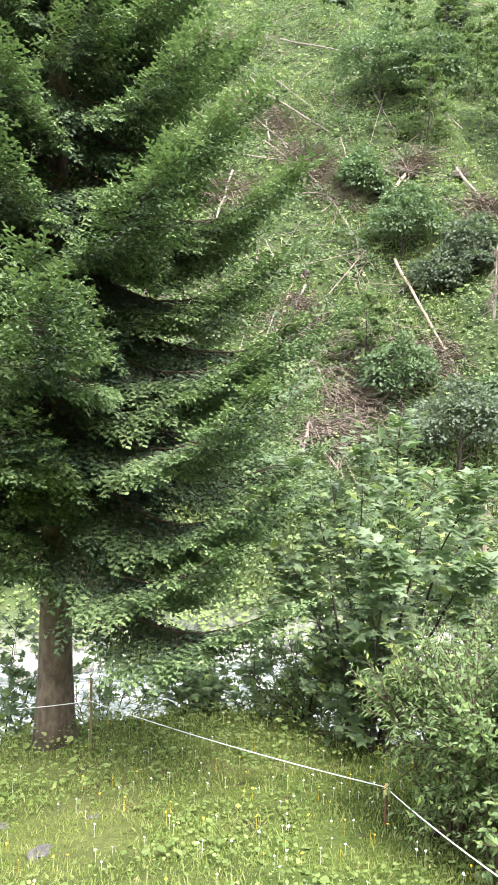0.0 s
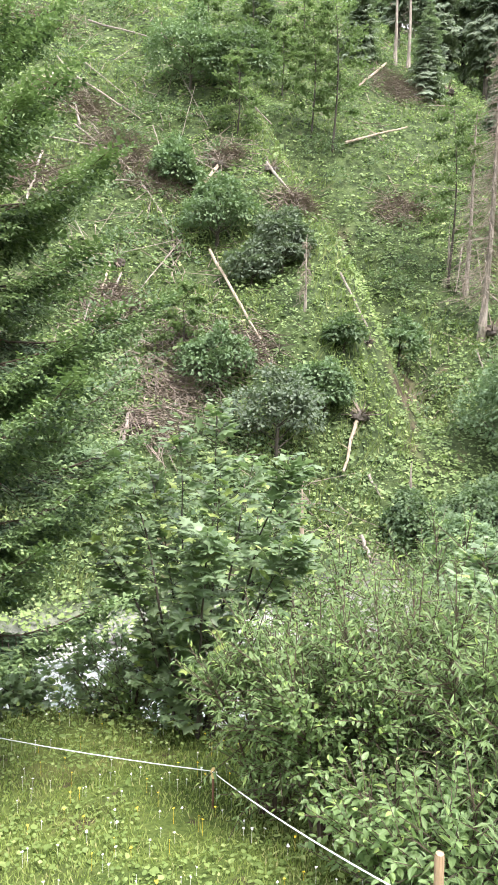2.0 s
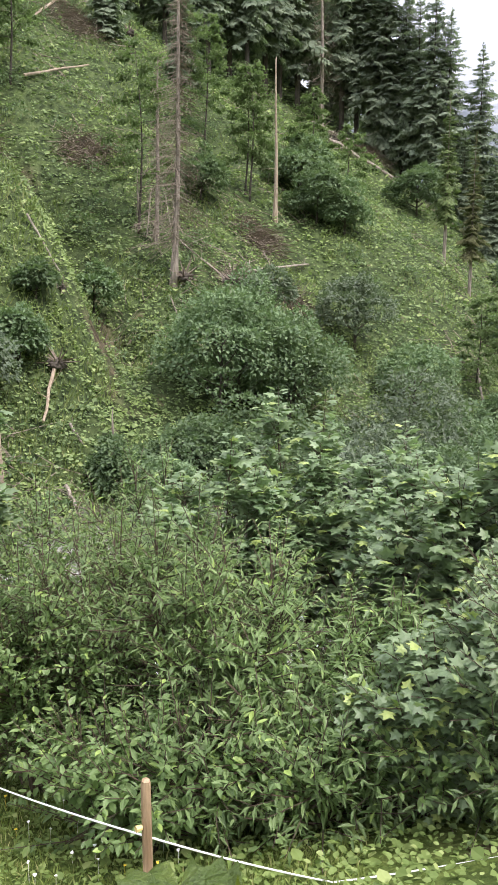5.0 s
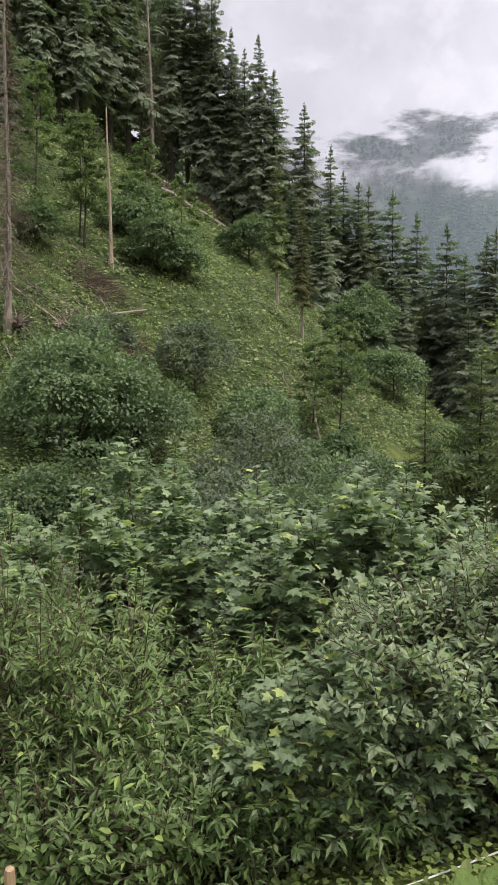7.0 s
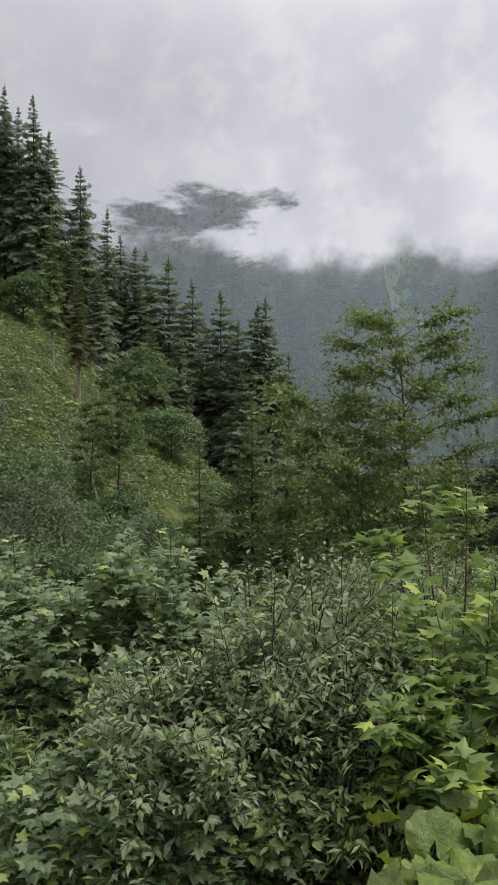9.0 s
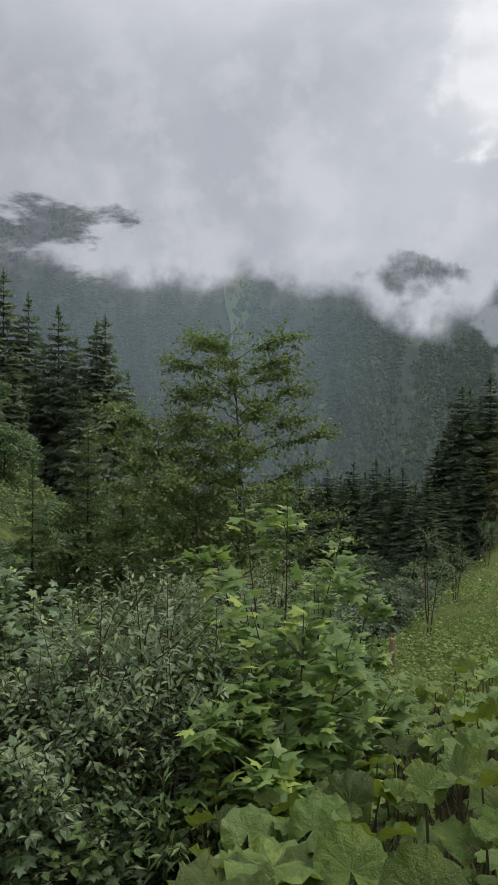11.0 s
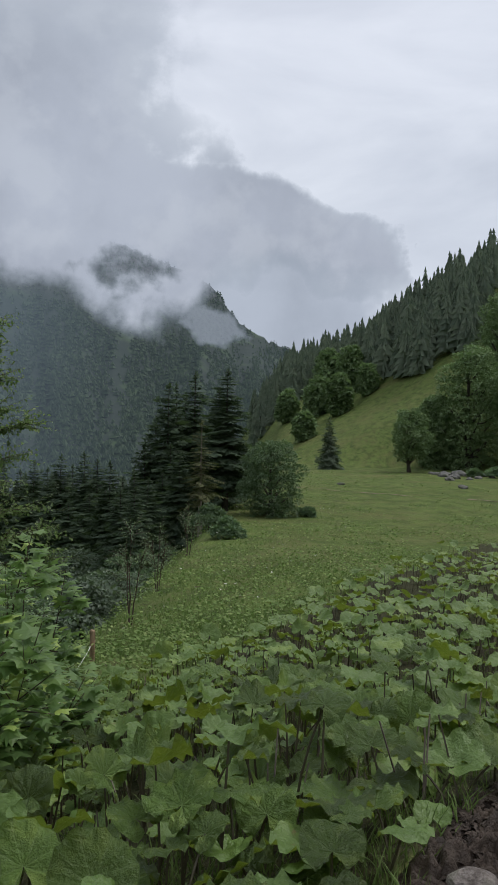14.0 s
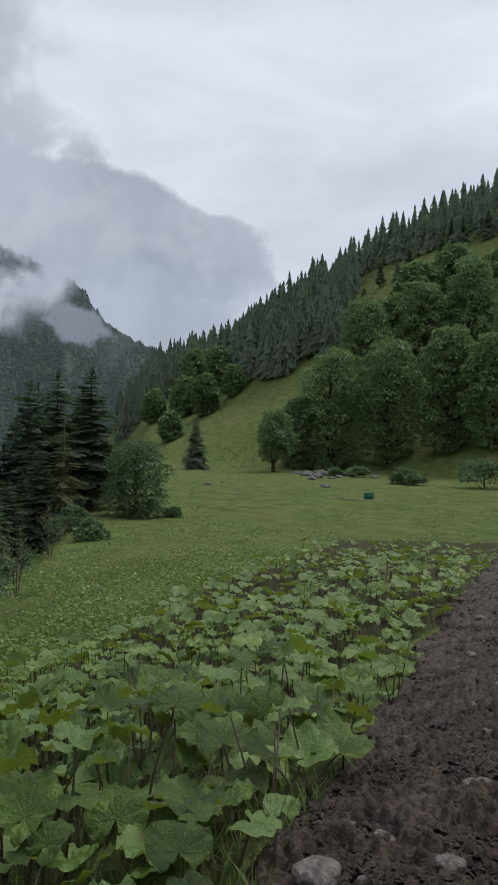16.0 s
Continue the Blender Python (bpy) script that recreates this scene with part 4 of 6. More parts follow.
def limbs(rng, lobes, tall, thick, fork=.3):
    """Trunk and limbs that leave it a little below the boughs they carry."""
    g = Geo()
    t = np.linspace(0, 1, 9)
    trunk = np.stack([.03 * tall * np.sin(t * 2.2), .02 * tall * np.sin(t * 3), t * tall * .92 - .25 * (t == 0)], -1)
    g.tube(trunk, thick * (1 - .85 * t) + .25 * thick * (t == 0), 8)
    for lb in lobes:
        p1 = np.array(lb[:3])
        z = min(max(p1[2] - .55 * math.hypot(p1[0], p1[1]), fork * .4 * tall), tall * .85)
        i = min(int(z / (tall * .92) * 8), 7)
        p0 = trunk[i]
        mid = (p0 + p1) / 2 + [0, 0, -.03 * tall * rng.uniform(0, 1)]
        g.tube(np.array([p0, mid, p1]), np.array([.34, .22, .08]) * thick, 5, cap=False)
    return g


def bush_lobes(rng, wide, tall, n):
    out = []
    for i in range(n):
        a, q = i * 2.4 + rng.uniform(-.4, .4), math.sqrt((i + .5) / n)
        r = wide * rng.uniform(.24, .58)
        out.append((wide * .74 * q * math.cos(a), wide * .74 * q * math.sin(a), tall * (.34 + .40 * (1 - q) + rng.uniform(-.14, .16)), r, r * rng.uniform(.8, 1.2), tall * rng.uniform(.14, .30)))
    return out


def bush(name, x, y, wide, tall, material, label, category="bush", n=5200, size=.15, shape=DIAMOND, seed=0, group="", lobes=9, thick=.05):
    rng = np.random.default_rng(1000 + seed)
    ob = thing(name, x, y, label=label, category=category, group=group)
    lb = bush_lobes(rng, wide, tall, lobes)
    part("stem", limbs(rng, lb, tall * .7, thick * tall ** .5, .1), M_DARKBARK, ob)
    part("foliage", crown_leaves(rng, lb, n, size, shape, .35, .12), material, ob)
    return ob


def broad_tree(name, x, y, wide, tall, material, label, n=9000, size=.34, seed=0, low=.14, group="", shape=DIAMOND, lobes=34, fat=(.17, .34), thick=.03, category="tree", droop=.35):
    """A broadleaved tree with a full rounded crown."""
    rng = np.random.default_rng(2000 + seed)
    ob = thing(name, x, y, label=label, category=category, group=group)
    lb = []
    for i in range(lobes):
        f = (i + .5) / lobes
        a = i * 2.4 + rng.uniform(-.3, .3)
        prof = math.sin(math.pi * min(1, .14 + .80 * f)) ** .75
        q = wide * prof * rng.uniform(.42, .72)
        r = wide * rng.uniform(*fat)
        lb.append((q * math.cos(a), q * math.sin(a), tall * (low + .08 + (.86 - low) * f), r, r, r * rng.uniform(.6, .85)))
    part("trunk", limbs(rng, lb, tall, thick * tall), M_DARKBARK, ob, flat=False)
    part("crown", crown_leaves(rng, lb, n, size, shape, droop, .09), material, ob)
    return ob


def thicket(name, x, y, tall, wide, material, shape, leaf, label, stems=9, twigs=34, per=11, seed=0, upright=.55, group="", category="shrub",
            bark=None, twig_len=(.35, .75), droop=.2, opposite=False, start=.12, lean=(0, 0)):
    """A many-stemmed shrub or sapling with single leaves along its twigs."""
    rng = np.random.default_rng(3000 + seed)
    ob = thing(name, x, y, label=label, category=category, group=group)
    wood, green = Geo(), Geo()
    starts, ways, lens = [], [], []
    for i in range(stems):
        a = i * 2.4 + rng.uniform(-.5, .5)
        q = math.sqrt((i + .3) / stems)
        foot = np.array([.12 * wide * q * math.cos(a), .12 * wide * q * math.sin(a), -.1])
        tip = np.array([wide * q * math.cos(a) * rng.uniform(.7, 1) + lean[0], wide * q * math.sin(a) * rng.uniform(.7, 1) + lean[1], tall * (1 - .38 * q ** 2) * rng.uniform(.86, 1.03)])
        t = np.linspace(0, 1, 8)[:, None]
        line = foot * (1 - t) + tip * t + np.array([0, 0, 1.]) * (np.sin(t * math.pi) * .10 * tall * q) + rng.normal(0, .015, (8, 3)) * tall * .25
        one = Geo()
        one.tube(line, (.009 + .004 * tall) * (1 - .86 * t[:, 0]), 6, cap=False)
        part("stem", one, bark or M_TWIG, ob, flat=False)
        u = start + (1 - start) * rng.uniform(0, 1, twigs) ** .75
        u[-1] = 1.0
        idx = np.minimum((u * 7).astype(int), 6)
        p = line[idx] + (line[idx + 1] - line[idx]) * (u * 7 - idx)[:, None]
        out = unit(p * [1, 1, 0] - foot * [1, 1, 0] + rng.normal(0, .25, p.shape) * wide) * [1, 1, 0]
        w = unit(out * (1.2 - upright) + np.array([0, 0, upright]) + rng.normal(0, .33, p.shape))
        w[-1] = unit(line[-1] - line[-2])
        starts.append(p)
        ways.append(w)
        lens.append(rng.uniform(*twig_len, twigs) * (1.15 - .45 * u))
    p, w, ln = np.vstack(starts), np.vstack(ways), np.concatenate(lens)
    tip = p + w * ln[:, None] - np.array([0, 0, 1.]) * (ln ** 2 * droop * .5)[:, None]
    wood.sticks(p, tip, .0055, .0022)
    at, way, big = [], [], []
    for j in range(per):
        f = .15 + .85 * (j + rng.uniform(0, .5, len(p))) / per
        q = p + w * (ln * f)[:, None] - np.array([0, 0, 1.]) * (ln ** 2 * droop * .5 * f ** 2)[:, None]
        s = unit(np.cross(w, [.1, .2, 1.]))
        turn = (rng.uniform(0, 6.283, len(p)) if not opposite else np.full(len(p), j * 1.571 + .4))
        up2 = np.cross(s, w)
        outw = s * np.cos(turn * 1 + j * 2.4)[:, None] + up2 * np.sin(turn + j * 2.4)[:, None]
        d = unit(outw * .85 + w * .65 + np.array([0, 0, -droop]) + rng.normal(0, .15, p.shape))
        for sgn in ((1, -1) if opposite else (1,)):
            dd = d if sgn == 1 else unit(-outw * .85 + w * .65 + np.array([0, 0, -droop]) + rng.normal(0, .15, p.shape))
            dd = unit(dd * [1, 1, .4 if opposite else .8])
            at.append(q + dd * leaf * .35 * (1 if opposite else .1))
            way.append(dd)
            big.append(leaf * rng.uniform(.6, 1.2, len(p)) * (1.12 - .45 * f))
    at, way, big = np.vstack(at), np.vstack(way), np.concatenate(big)
    X, Y, Z = axes(way, np.array([0, 0, 1.]) + rng.normal(0, .28, way.shape))
    green.scatter(shape, at, X * big[:, None], Y * big[:, None], Z * big[:, None])
    tagged(part("twig_tangle", wood, bark or M_TWIG, ob), kind="stuff")
    part("foliage", green, material, ob)
    return ob


def rock_mesh(seed, rough=.22):
    bm = bmesh.new()
    bmesh.ops.create_icosphere(bm, subdivisions=3, radius=1)
    for v in bm.verts:
        n1 = noise.noise(v.co * 1.1 + Vector((seed * 7.1, 0, 0)))
        n2 = noise.noise(v.co * 3.1 + Vector((0, seed * 3.3, 0)))
        v.co *= 1 + rough * 1.6 * n1 + rough * .5 * n2
        v.co.z = max(v.co.z, -.45) * .62
    me = bpy.data.meshes.new("rock")
    bm.to_mesh(me)
    bm.free()
    return me


def fallen_log(a, b, r, rng, material, label, at, stubs=8):
    """A fallen trunk from a to b with branch stubs and a crooked line."""
    ob = thing("fallen_log", *at, label, "log", "fallen trunks")
    g = Geo()
    t = np.linspace(0, 1, 7)
    line = a + (b - a) * t[:, None] + rng.normal(0, .25 * r, (7, 3))
    g.tube(line, r * (1 - .45 * t) * (1 + rng.normal(0, .06, 7)), 7)
    trunk = part("trunk", g, material, ob)
    k = rng.uniform(.1, .95, stubs)
    p = a + (b - a) * k[:, None]
    d = unit(rng.normal(0, 1, (stubs, 3)) + [0, 0, .4]) * (r * rng.uniform(4, 12, stubs))[:, None]
    g = Geo()
    g.sticks(p, p + d, r * .22, r * .06)
    tagged(part("stub_tangle", g, material, trunk), kind="stuff")
    return ob


# ---- the stream bank: spruce and thicket ----
near_spruce(*spot(-13.3, 9.0))

x, y = spot(9.6, 8.6)
thicket("sycamore_sapling", x, y, 3.55, 1.5, M_MAPLE, MAPLE, .165, "sycamore sapling with broad lobed leaves beside a fence", stems=11, twigs=22, per=5, seed=1,
        opposite=True, category="sapling", start=.08, twig_len=(.3, .6), bark=M_DARKBARK, droop=.08)
WILLOWS = [  # bearing, distance, height, half width
    (15.5, 6.6, 1.7, .75), (19.5, 6.2, 1.85, .8), (24.5, 6.4, 2.15, .9), (30.0, 6.0, 1.95, .85), (35.5, 5.8, 1.8, .85), (20.0, 8.2, 2.2, 1.0), (28.0, 8.4, 2.45, 1.1), (34.5, 8.2, 2.3, 1.1)]
for i, (az, d, tall, wide) in enumerate(WILLOWS):
    x, y = spot(az, d)
    thicket("willow_shrub", x, y, tall, wide, M_WILLOW, LANCE if i not in (1, 5) else OVATE, .10 if i not in (1, 5) else .07,
            "leafy green willow shrub in the bank thicket", stems=11, twigs=42, per=15, seed=20 + i, group="willows on the bank")
x, y = spot(38.6, 8.3)
thicket("sycamore_shrub", x, y, 3.0, 1.0, M_MAPLE, MAPLE, .13, "sycamore shrub with lobed leaves above the willows", stems=9, twigs=34, per=5, seed=2, opposite=True, category="shrub", start=.3, twig_len=(.3, .55))
x, y = spot(32.0, 7.6)
thicket("sycamore_shrub", x, y, 2.5, .9, M_MAPLE, MAPLE, .13, "sycamore shrub with lobed leaves above the willows", stems=8, twigs=30, per=5, seed=3, opposite=True, category="shrub", start=.3, twig_len=(.3, .55))
LONGLEAF = [(40.5, 5.2, rise(40.5, 5.2, -25), .7), (44.5, 5.6, rise(44.5, 5.6, -20.5), .75), (49.0, 5.8, rise(49, 5.8, -22), .75)]
for i, (az, d, tall, wide) in enumerate(LONGLEAF):
    x, y = spot(az, d)
    thicket("willow_shrub", x, y, tall, wide, M_WILLOW, LANCE, .14, "willow shrub with long drooping leaves and pale shoot tips", stems=9, twigs=34, per=14, seed=40 + i, droop=.5, group="willows on the bank")
SYCAMORES = [(45.0, 7.6, 2.4, .9), (48.5, 7.2, 2.2, .85), (51.5, 6.4, 2.3, .85), (55.5, 7.0, 2.5, .9), (58.5, 6.2, 1.9, .8), (50.5, 4.9, 1.0, .55), (55.0, 4.9, 1.15, .6), (60.5, 5.0, .9, .55)]
for i, (az, d, tall, wide) in enumerate(SYCAMORES):
    x, y = spot(az, d)
    tall = max(tall, rise(az, d, (-9.5, -12, -9.5, -9.5, -12.5)[i])) if i < 5 else tall
    thicket("sycamore_shrub", x, y, tall, wide, M_MAPLE, MAPLE, .12 if i < 5 else .10, "dark sycamore shrub with reddish leaf stalks", stems=10, twigs=36, per=6, seed=50 + i, opposite=True, category="shrub", start=.1, twig_len=(.3, .55))
GREYS = [(62.5, 6.8, 1.9, .85), (66.5, 7.4, 2.0, .9), (62.5, 5.2, 1.55, .8), (66.8, 5.3, 1.45, .75), (71.0, 8.6, 1.9, .9), (57.6, 5.0, 1.3, .75), (74.0, 11.5, 2.0, 1.1), (70.4, 5.6, 1.0, .6)]
for i, (az, d, tall, wide) in enumerate(GREYS):
    x, y = spot(az, d)
    tall = max(tall, rise(az, d, -14.5 - i % 3)) if d < 8 else tall
    thicket("grey_willow", x, y, tall, wide, M_GREYWILLOW, SALLOW, .088, "grey-green sallow bush on the stream bank", stems=12, twigs=46, per=18, seed=60 + i, group="sallows on the bank")
YOUNG = [(75.2, 6.4, rise(75.2, 6.4, -4.2), .85), (78.4, 7.2, 1.75, .45), (72.0, 5.6, 1.25, .5), (79.0, 5.8, .95, .4), (73.2, 4.9, .95, .45), (76.0, 5.3, 1.3, .5), (70.6, 6.3, 1.35, .5), (77.4, 9.0, 1.7, .5)]
for i, (az, d, tall, wide) in enumerate(YOUNG):
    x, y = spot(az, d)
    thicket("sycamore_sapling", x, y, tall, wide, M_YOUNGMAPLE, MAPLE, .15, "bright young sycamore beside the butterbur", stems=5, twigs=13, per=4, seed=80 + i, opposite=True, category="sapling", start=.1, twig_len=(.25, .5))

BANK = [(-3.4, 9.8, .6, .5), (1.0, 10.1, .7, .5), (3.5, 9.7, 1.3, .6), (6.3, 9.9, 1.2, .6), (-17.0, 10.2, 2.0, 1.0), (-10.0, 10.6, 1.4, .7), (13.2, 9.4, 2.0, .8), (5.0, 9.3, .9, .5), (8.6, 8.9, 1.2, .6)]
for i, (az, d, tall, wide) in enumerate(BANK):
    thicket("bank_shrub", *spot(az, d), tall, wide, M_WILLOW if i % 2 else M_MAPLE, OVATE if i % 2 else MAPLE, .10 if i % 2 else .13, "thin leafy shrub at the water's edge", stems=6, twigs=18, per=6, seed=110 + i,
            group="shrubs at the water", start=.05)

LOW = [(41.0, 4.8, .6, .4), (48.0, 4.9, .7, .45), (68.0, 4.9, .55, .4), (37.5, 4.9, .7, .4), (44.5, 5.0, .65, .4), (64.0, 4.8, .6, .4), (31.5, 5.0, .8, .45), (24.0, 5.2, .7, .45), (52.5, 4.7, .6, .4), (28.0, 4.9, .6, .4)]
for i, (az, d, tall, wide) in enumerate(LOW):
    thicket("low_shrub", *spot(az, d), tall, wide, M_WILLOW, OVATE if i % 2 else LANCE, .09 if i % 2 else .12, "low leafy shoots at the foot of the thicket", stems=9, twigs=16, per=12, seed=150 + i, group="low shoots", start=.05)

# open tree and young spruce further down the bank
open_tree("alder_tree", *spot(71.3, 19.5), rise(71.3, 19.5, 7.2), 2.8, M_ALDER, "slender alder with an open airy crown", 90, 54, 42, 12, .112, .2, shape=DIAMOND)
open_tree("alder_tree", *spot(66.0, 21), rise(66.0, 21, 2.0), 2.6, M_ALDER, "leafy lower alder crowded against its neighbour", 91, 54, 42, 12, .118, .06, shape=DIAMOND)
open_tree("alder_tree", *spot(68.6, 18), rise(68.6, 18, -2.5), 2.2, M_ALDER, "leafy lower alder crowded against its neighbour", 93, 40, 40, 11, .115, .06, shape=DIAMOND)
x, y = spot(70.0, 13.5)
thicket("alder_sapling", x, y, rise(70, 13.5, -8), .8, M_ALDER, OVATE, .12, "young upright alder with small leaves", stems=4, twigs=44, per=11, seed=92, category="sapling", bark=M_DARKBARK, twig_len=(.3, .7), start=.1)
for az, d, tall, wide, seed, label in ((61.2, 24, rise(61.2, 24, 1.2), 2.6, 21, "young spruce rising from the stream bank"), (57.5, 23, rise(57.5, 23, -1.0), 1.5, 22, "short young spruce with a thin leader"), (63.6, 22, rise(63.6, 22, -3.5), 2.0, 23, "young spruce rising from the stream bank")):
    stem, crown = spruce_meshes(seed, tall, wide, .03, 40, 7, .15, shape=frond(), lift=.1, power=.8, fat=1.7)
    ob = thing("young_spruce", *spot(az, d), label=label, category="tree")
    part("trunk", stem, M_DARKBARK, ob)
    part("crown", crown, M_YOUNGSPRUCE, ob)
# ---- the steep side: bushes, young trees, dead wood ----
BUSHES = [  # bearing, distance, half width
    (14.9, 31.7, 1.7), (17.9, 34.1, 1.1), (33.4, 39.9, 3.2), (37.3, 42.0, 2.5), (31.6, 33.6, 1.3), (10.4, 45.6, 1.9),
    (15.0, 42.7, 1.4), (19.5, 37.2, 0.8), (12.9, 42.0, 1.2), (1.1, 26.9, 1.4), (18.3, 34.2, 1.0), (7.6, 50.6, 1.2),
    (-2.1, 27.7, 1.4), (10.6, 34.1, 1.4), (32.1, 37.9, 2.7), (37.0, 40.1, 2.5), (41.5, 53.0, 2.4), (45.2, 38.1, 3.4),
    (49.3, 44.6, 2.5), (30.0, 32.3, 1.6), (45.7, 50.1, 2.1), (52.1, 54.3, 1.7), (35.4, 49.0, 1.6), (40.6, 68.4, 1.9),
    (38.7, 68.5, 2.2), (45.4, 96.3, 3.0), (51.7, 68.5, 1.9), (53.3, 89.6, 3.2)]
MORE_BUSHES = [(23.3, 45.7, 1.4), (37.5, 73.7, 2.6), (30.7, 62.2, 1.8), (11.7, 59.6, 2.5), (8.4, 60.9, 2.6), (7.2, 50.0, 1.4), (55.5, 80, 2.8), (58.5, 72, 3.0), (61.5, 66, 3.0),
               (28.0, 29, 1.5), (35.0, 34, 2.2), (39.5, 35, 2.4), (43.0, 33, 2.4), (48.0, 40, 2.6), (53.5, 47, 2.4), (25.0, 30, 1.2), (47.5, 33, 2.4), (51.5, 36, 2.4), (55.5, 40, 2.4), (60.0, 44, 2.6), (64.5, 50, 2.8), (68, 58, 3.0)]
for i, (az, d, wide) in enumerate(BUSHES + MORE_BUSHES):
    x, y = spot(az, d)
    grey = i in (0, 6, 8, 16, 17, 22, 40, 42)
    px = .006 * d ** .75
    bush("hillside_bush", x, y, wide * 1.15, wide * 2.2, M_GREYBUSH if grey else M_BUSH,
         "grey-green rounded bush on the steep slope" if grey else "dark green rounded bush on the steep slope",
         n=int(1100 + 3300 * wide), size=(.05 + px * 1.3) * 1.12, seed=i, group="bushes on the slope", lobes=15)
b = spot(15.0, 41.9)
bush("pale_bush", *b, 1.3, 2.0, M_GREYBUSH, "pale grey-green bush on the open slope", n=3000, size=.16, seed=90)

SLENDER = [  # bearing, distance, height, half width
    (18.3, 68.8, 13.3, 2.5), (16.8, 70.1, 10.8, 1.9), (26.5, 55.0, 11.9, 2.2), (33.8, 67.6, 10.0, 1.8), (31.0, 75.4, 11.1, 1.8), (37.3, 75.2, 5.3, 1.8),
    (38.3, 97.3, 6.2, 2.3), (34.1, 66.8, 10.6, 1.8), (40.7, 87.3, 6.1, 2.6), (37.5, 74.9, 4.7, 2.0), (51.7, 55.4, 10.1, 2.4), (49.9, 59.1, 6.7, 1.6), (8.1, 35.7, 3.6, 1.2), (14.7, 78, 6.4, 1.9), (11.7, 56, 5.8, 1.6), (9.5, 84, 8, 2.2), (12.5, 84, 9, 2.4), (16.0, 86, 9, 2.4)]
for i, (az, d, tall, wide) in enumerate(SLENDER):
    open_tree("slender_tree", *spot(az, d), tall, wide * 1.15, M_YOUNG, "slender light-green young tree in airy tiers on the slope", 600 + i, 12 + int(tall * 1.5), 20, 6,
              .17 + .0017 * d, .24 if tall > 9.5 else .05, .006 * tall + .03, .35, DIAMOND, "young trees on the slope")

LOGS_A = [  # two ends as bearing and distance, radius
    (1.5, 75.6, 8.6, 66.6, 0.12), (9.0, 64.0, 14.0, 57.9, 0.10), (0.2, 60.2, 1.0, 53.8, 0.15), (-0.6, 60.8, -1.7, 55.7, 0.14), (10.5, 52.8, 8.3, 47.8, 0.15), (9.9, 44.2, 13.6, 36.3, 0.11),
    (13.8, 52.1, 16.2, 47.4, 0.12), (7.9, 44.5, 3.5, 37.6, 0.05), (5.2, 36.7, 11.5, 34.3, 0.05), (2.5, 40.8, 1.1, 36.6, 0.08), (3.1, 41.3, 1.8, 36.9, 0.09), (3.8, 40.5, 2.3, 37.1, 0.06),
    (8.3, 33.8, 7.2, 31.9, 0.09), (4.3, 31.7, 3.8, 27.9, 0.08), (3.3, 48.3, 6.9, 49.8, 0.08), (0.6, 61.6, 5.0, 57.4, 0.10), (-1.5, 50.2, -2.9, 42.8, 0.11), (-1.9, 51.3, 3.7, 52.0, 0.09)]
LOGS_B = [
    (19.1, 41.5, 21.1, 39.5, 0.08), (10.5, 38.0, 12.8, 36.5, 0.06), (21.5, 32.5, 22.5, 31.7, 0.08), (21.1, 29.4, 21.9, 28.6, 0.10), (21.7, 90.1, 19.6, 81.1, 0.20), (19.1, 69.0, 23.3, 78.0, 0.15),
    (32.8, 52.7, 38.2, 61.4, 0.17), (31.1, 53.0, 33.3, 51.0, 0.10), (38.1, 110.1, 41.3, 113.1, 0.46), (39.4, 107.4, 43.7, 107.0, 0.42), (49.9, 59.9, 51.2, 52.2, 0.11), (20.7, 35.0, 19.8, 32.1, 0.12),
    (0.6, 53.6, 5.2, 49.7, 0.07), (-1.0, 57.1, 4.8, 51.5, 0.05), (2.6, 41.5, 7.7, 44.3, 0.04), (5.0, 37.1, 9.7, 37.7, 0.04), (29.2, 54.2, 32.8, 51.6, 0.07), (30.8, 55.5, 32.8, 56.2, 0.07)]
rng = np.random.default_rng(77)
LOGS_C = []    # thinner trunks thrown across the left part of the slope
for i in range(34):
    a0, d0 = (rng.uniform(-4, 9), rng.uniform(33, 72)) if i < 24 else (rng.uniform(27, 37), rng.uniform(46, 62))
    LOGS_C.append((a0, d0, a0 + rng.normal(.5, 2.6), d0 - rng.uniform(1.5, 7), rng.uniform(.035, .065)))
for i, (a0, d0, a1, d1, r) in enumerate(LOGS_A + LOGS_B + LOGS_C):
    p, q = np.array([*spot(a0, d0), 0.]), np.array([*spot(a1, d1), 0.])
    r *= .78
    p[2], q[2] = ground(*p[:2]) + r + .25, ground(*q[:2]) + r + .2
    t = np.linspace(0, 1, 15)
    bump = height(p[0] + (q[0] - p[0]) * t, p[1] + (q[1] - p[1]) * t) + .3 - p[2] - (q[2] - p[2]) * t
    rise = min(max(float(bump.max()), 0), .8)
    p[2] += rise
    q[2] += rise
    pale = i in (5, 4, 10, 22, 23, 29)
    mid = (p + q) / 2
    mid[2] = min(p[2], q[2]) - r
    fallen_log(p - mid, q - mid, r, rng, M_PALEWOOD if pale else M_DEADWOOD, "pale barkless fallen trunk on the slope" if pale else "grey weathered fallen trunk on the slope", tuple(mid))


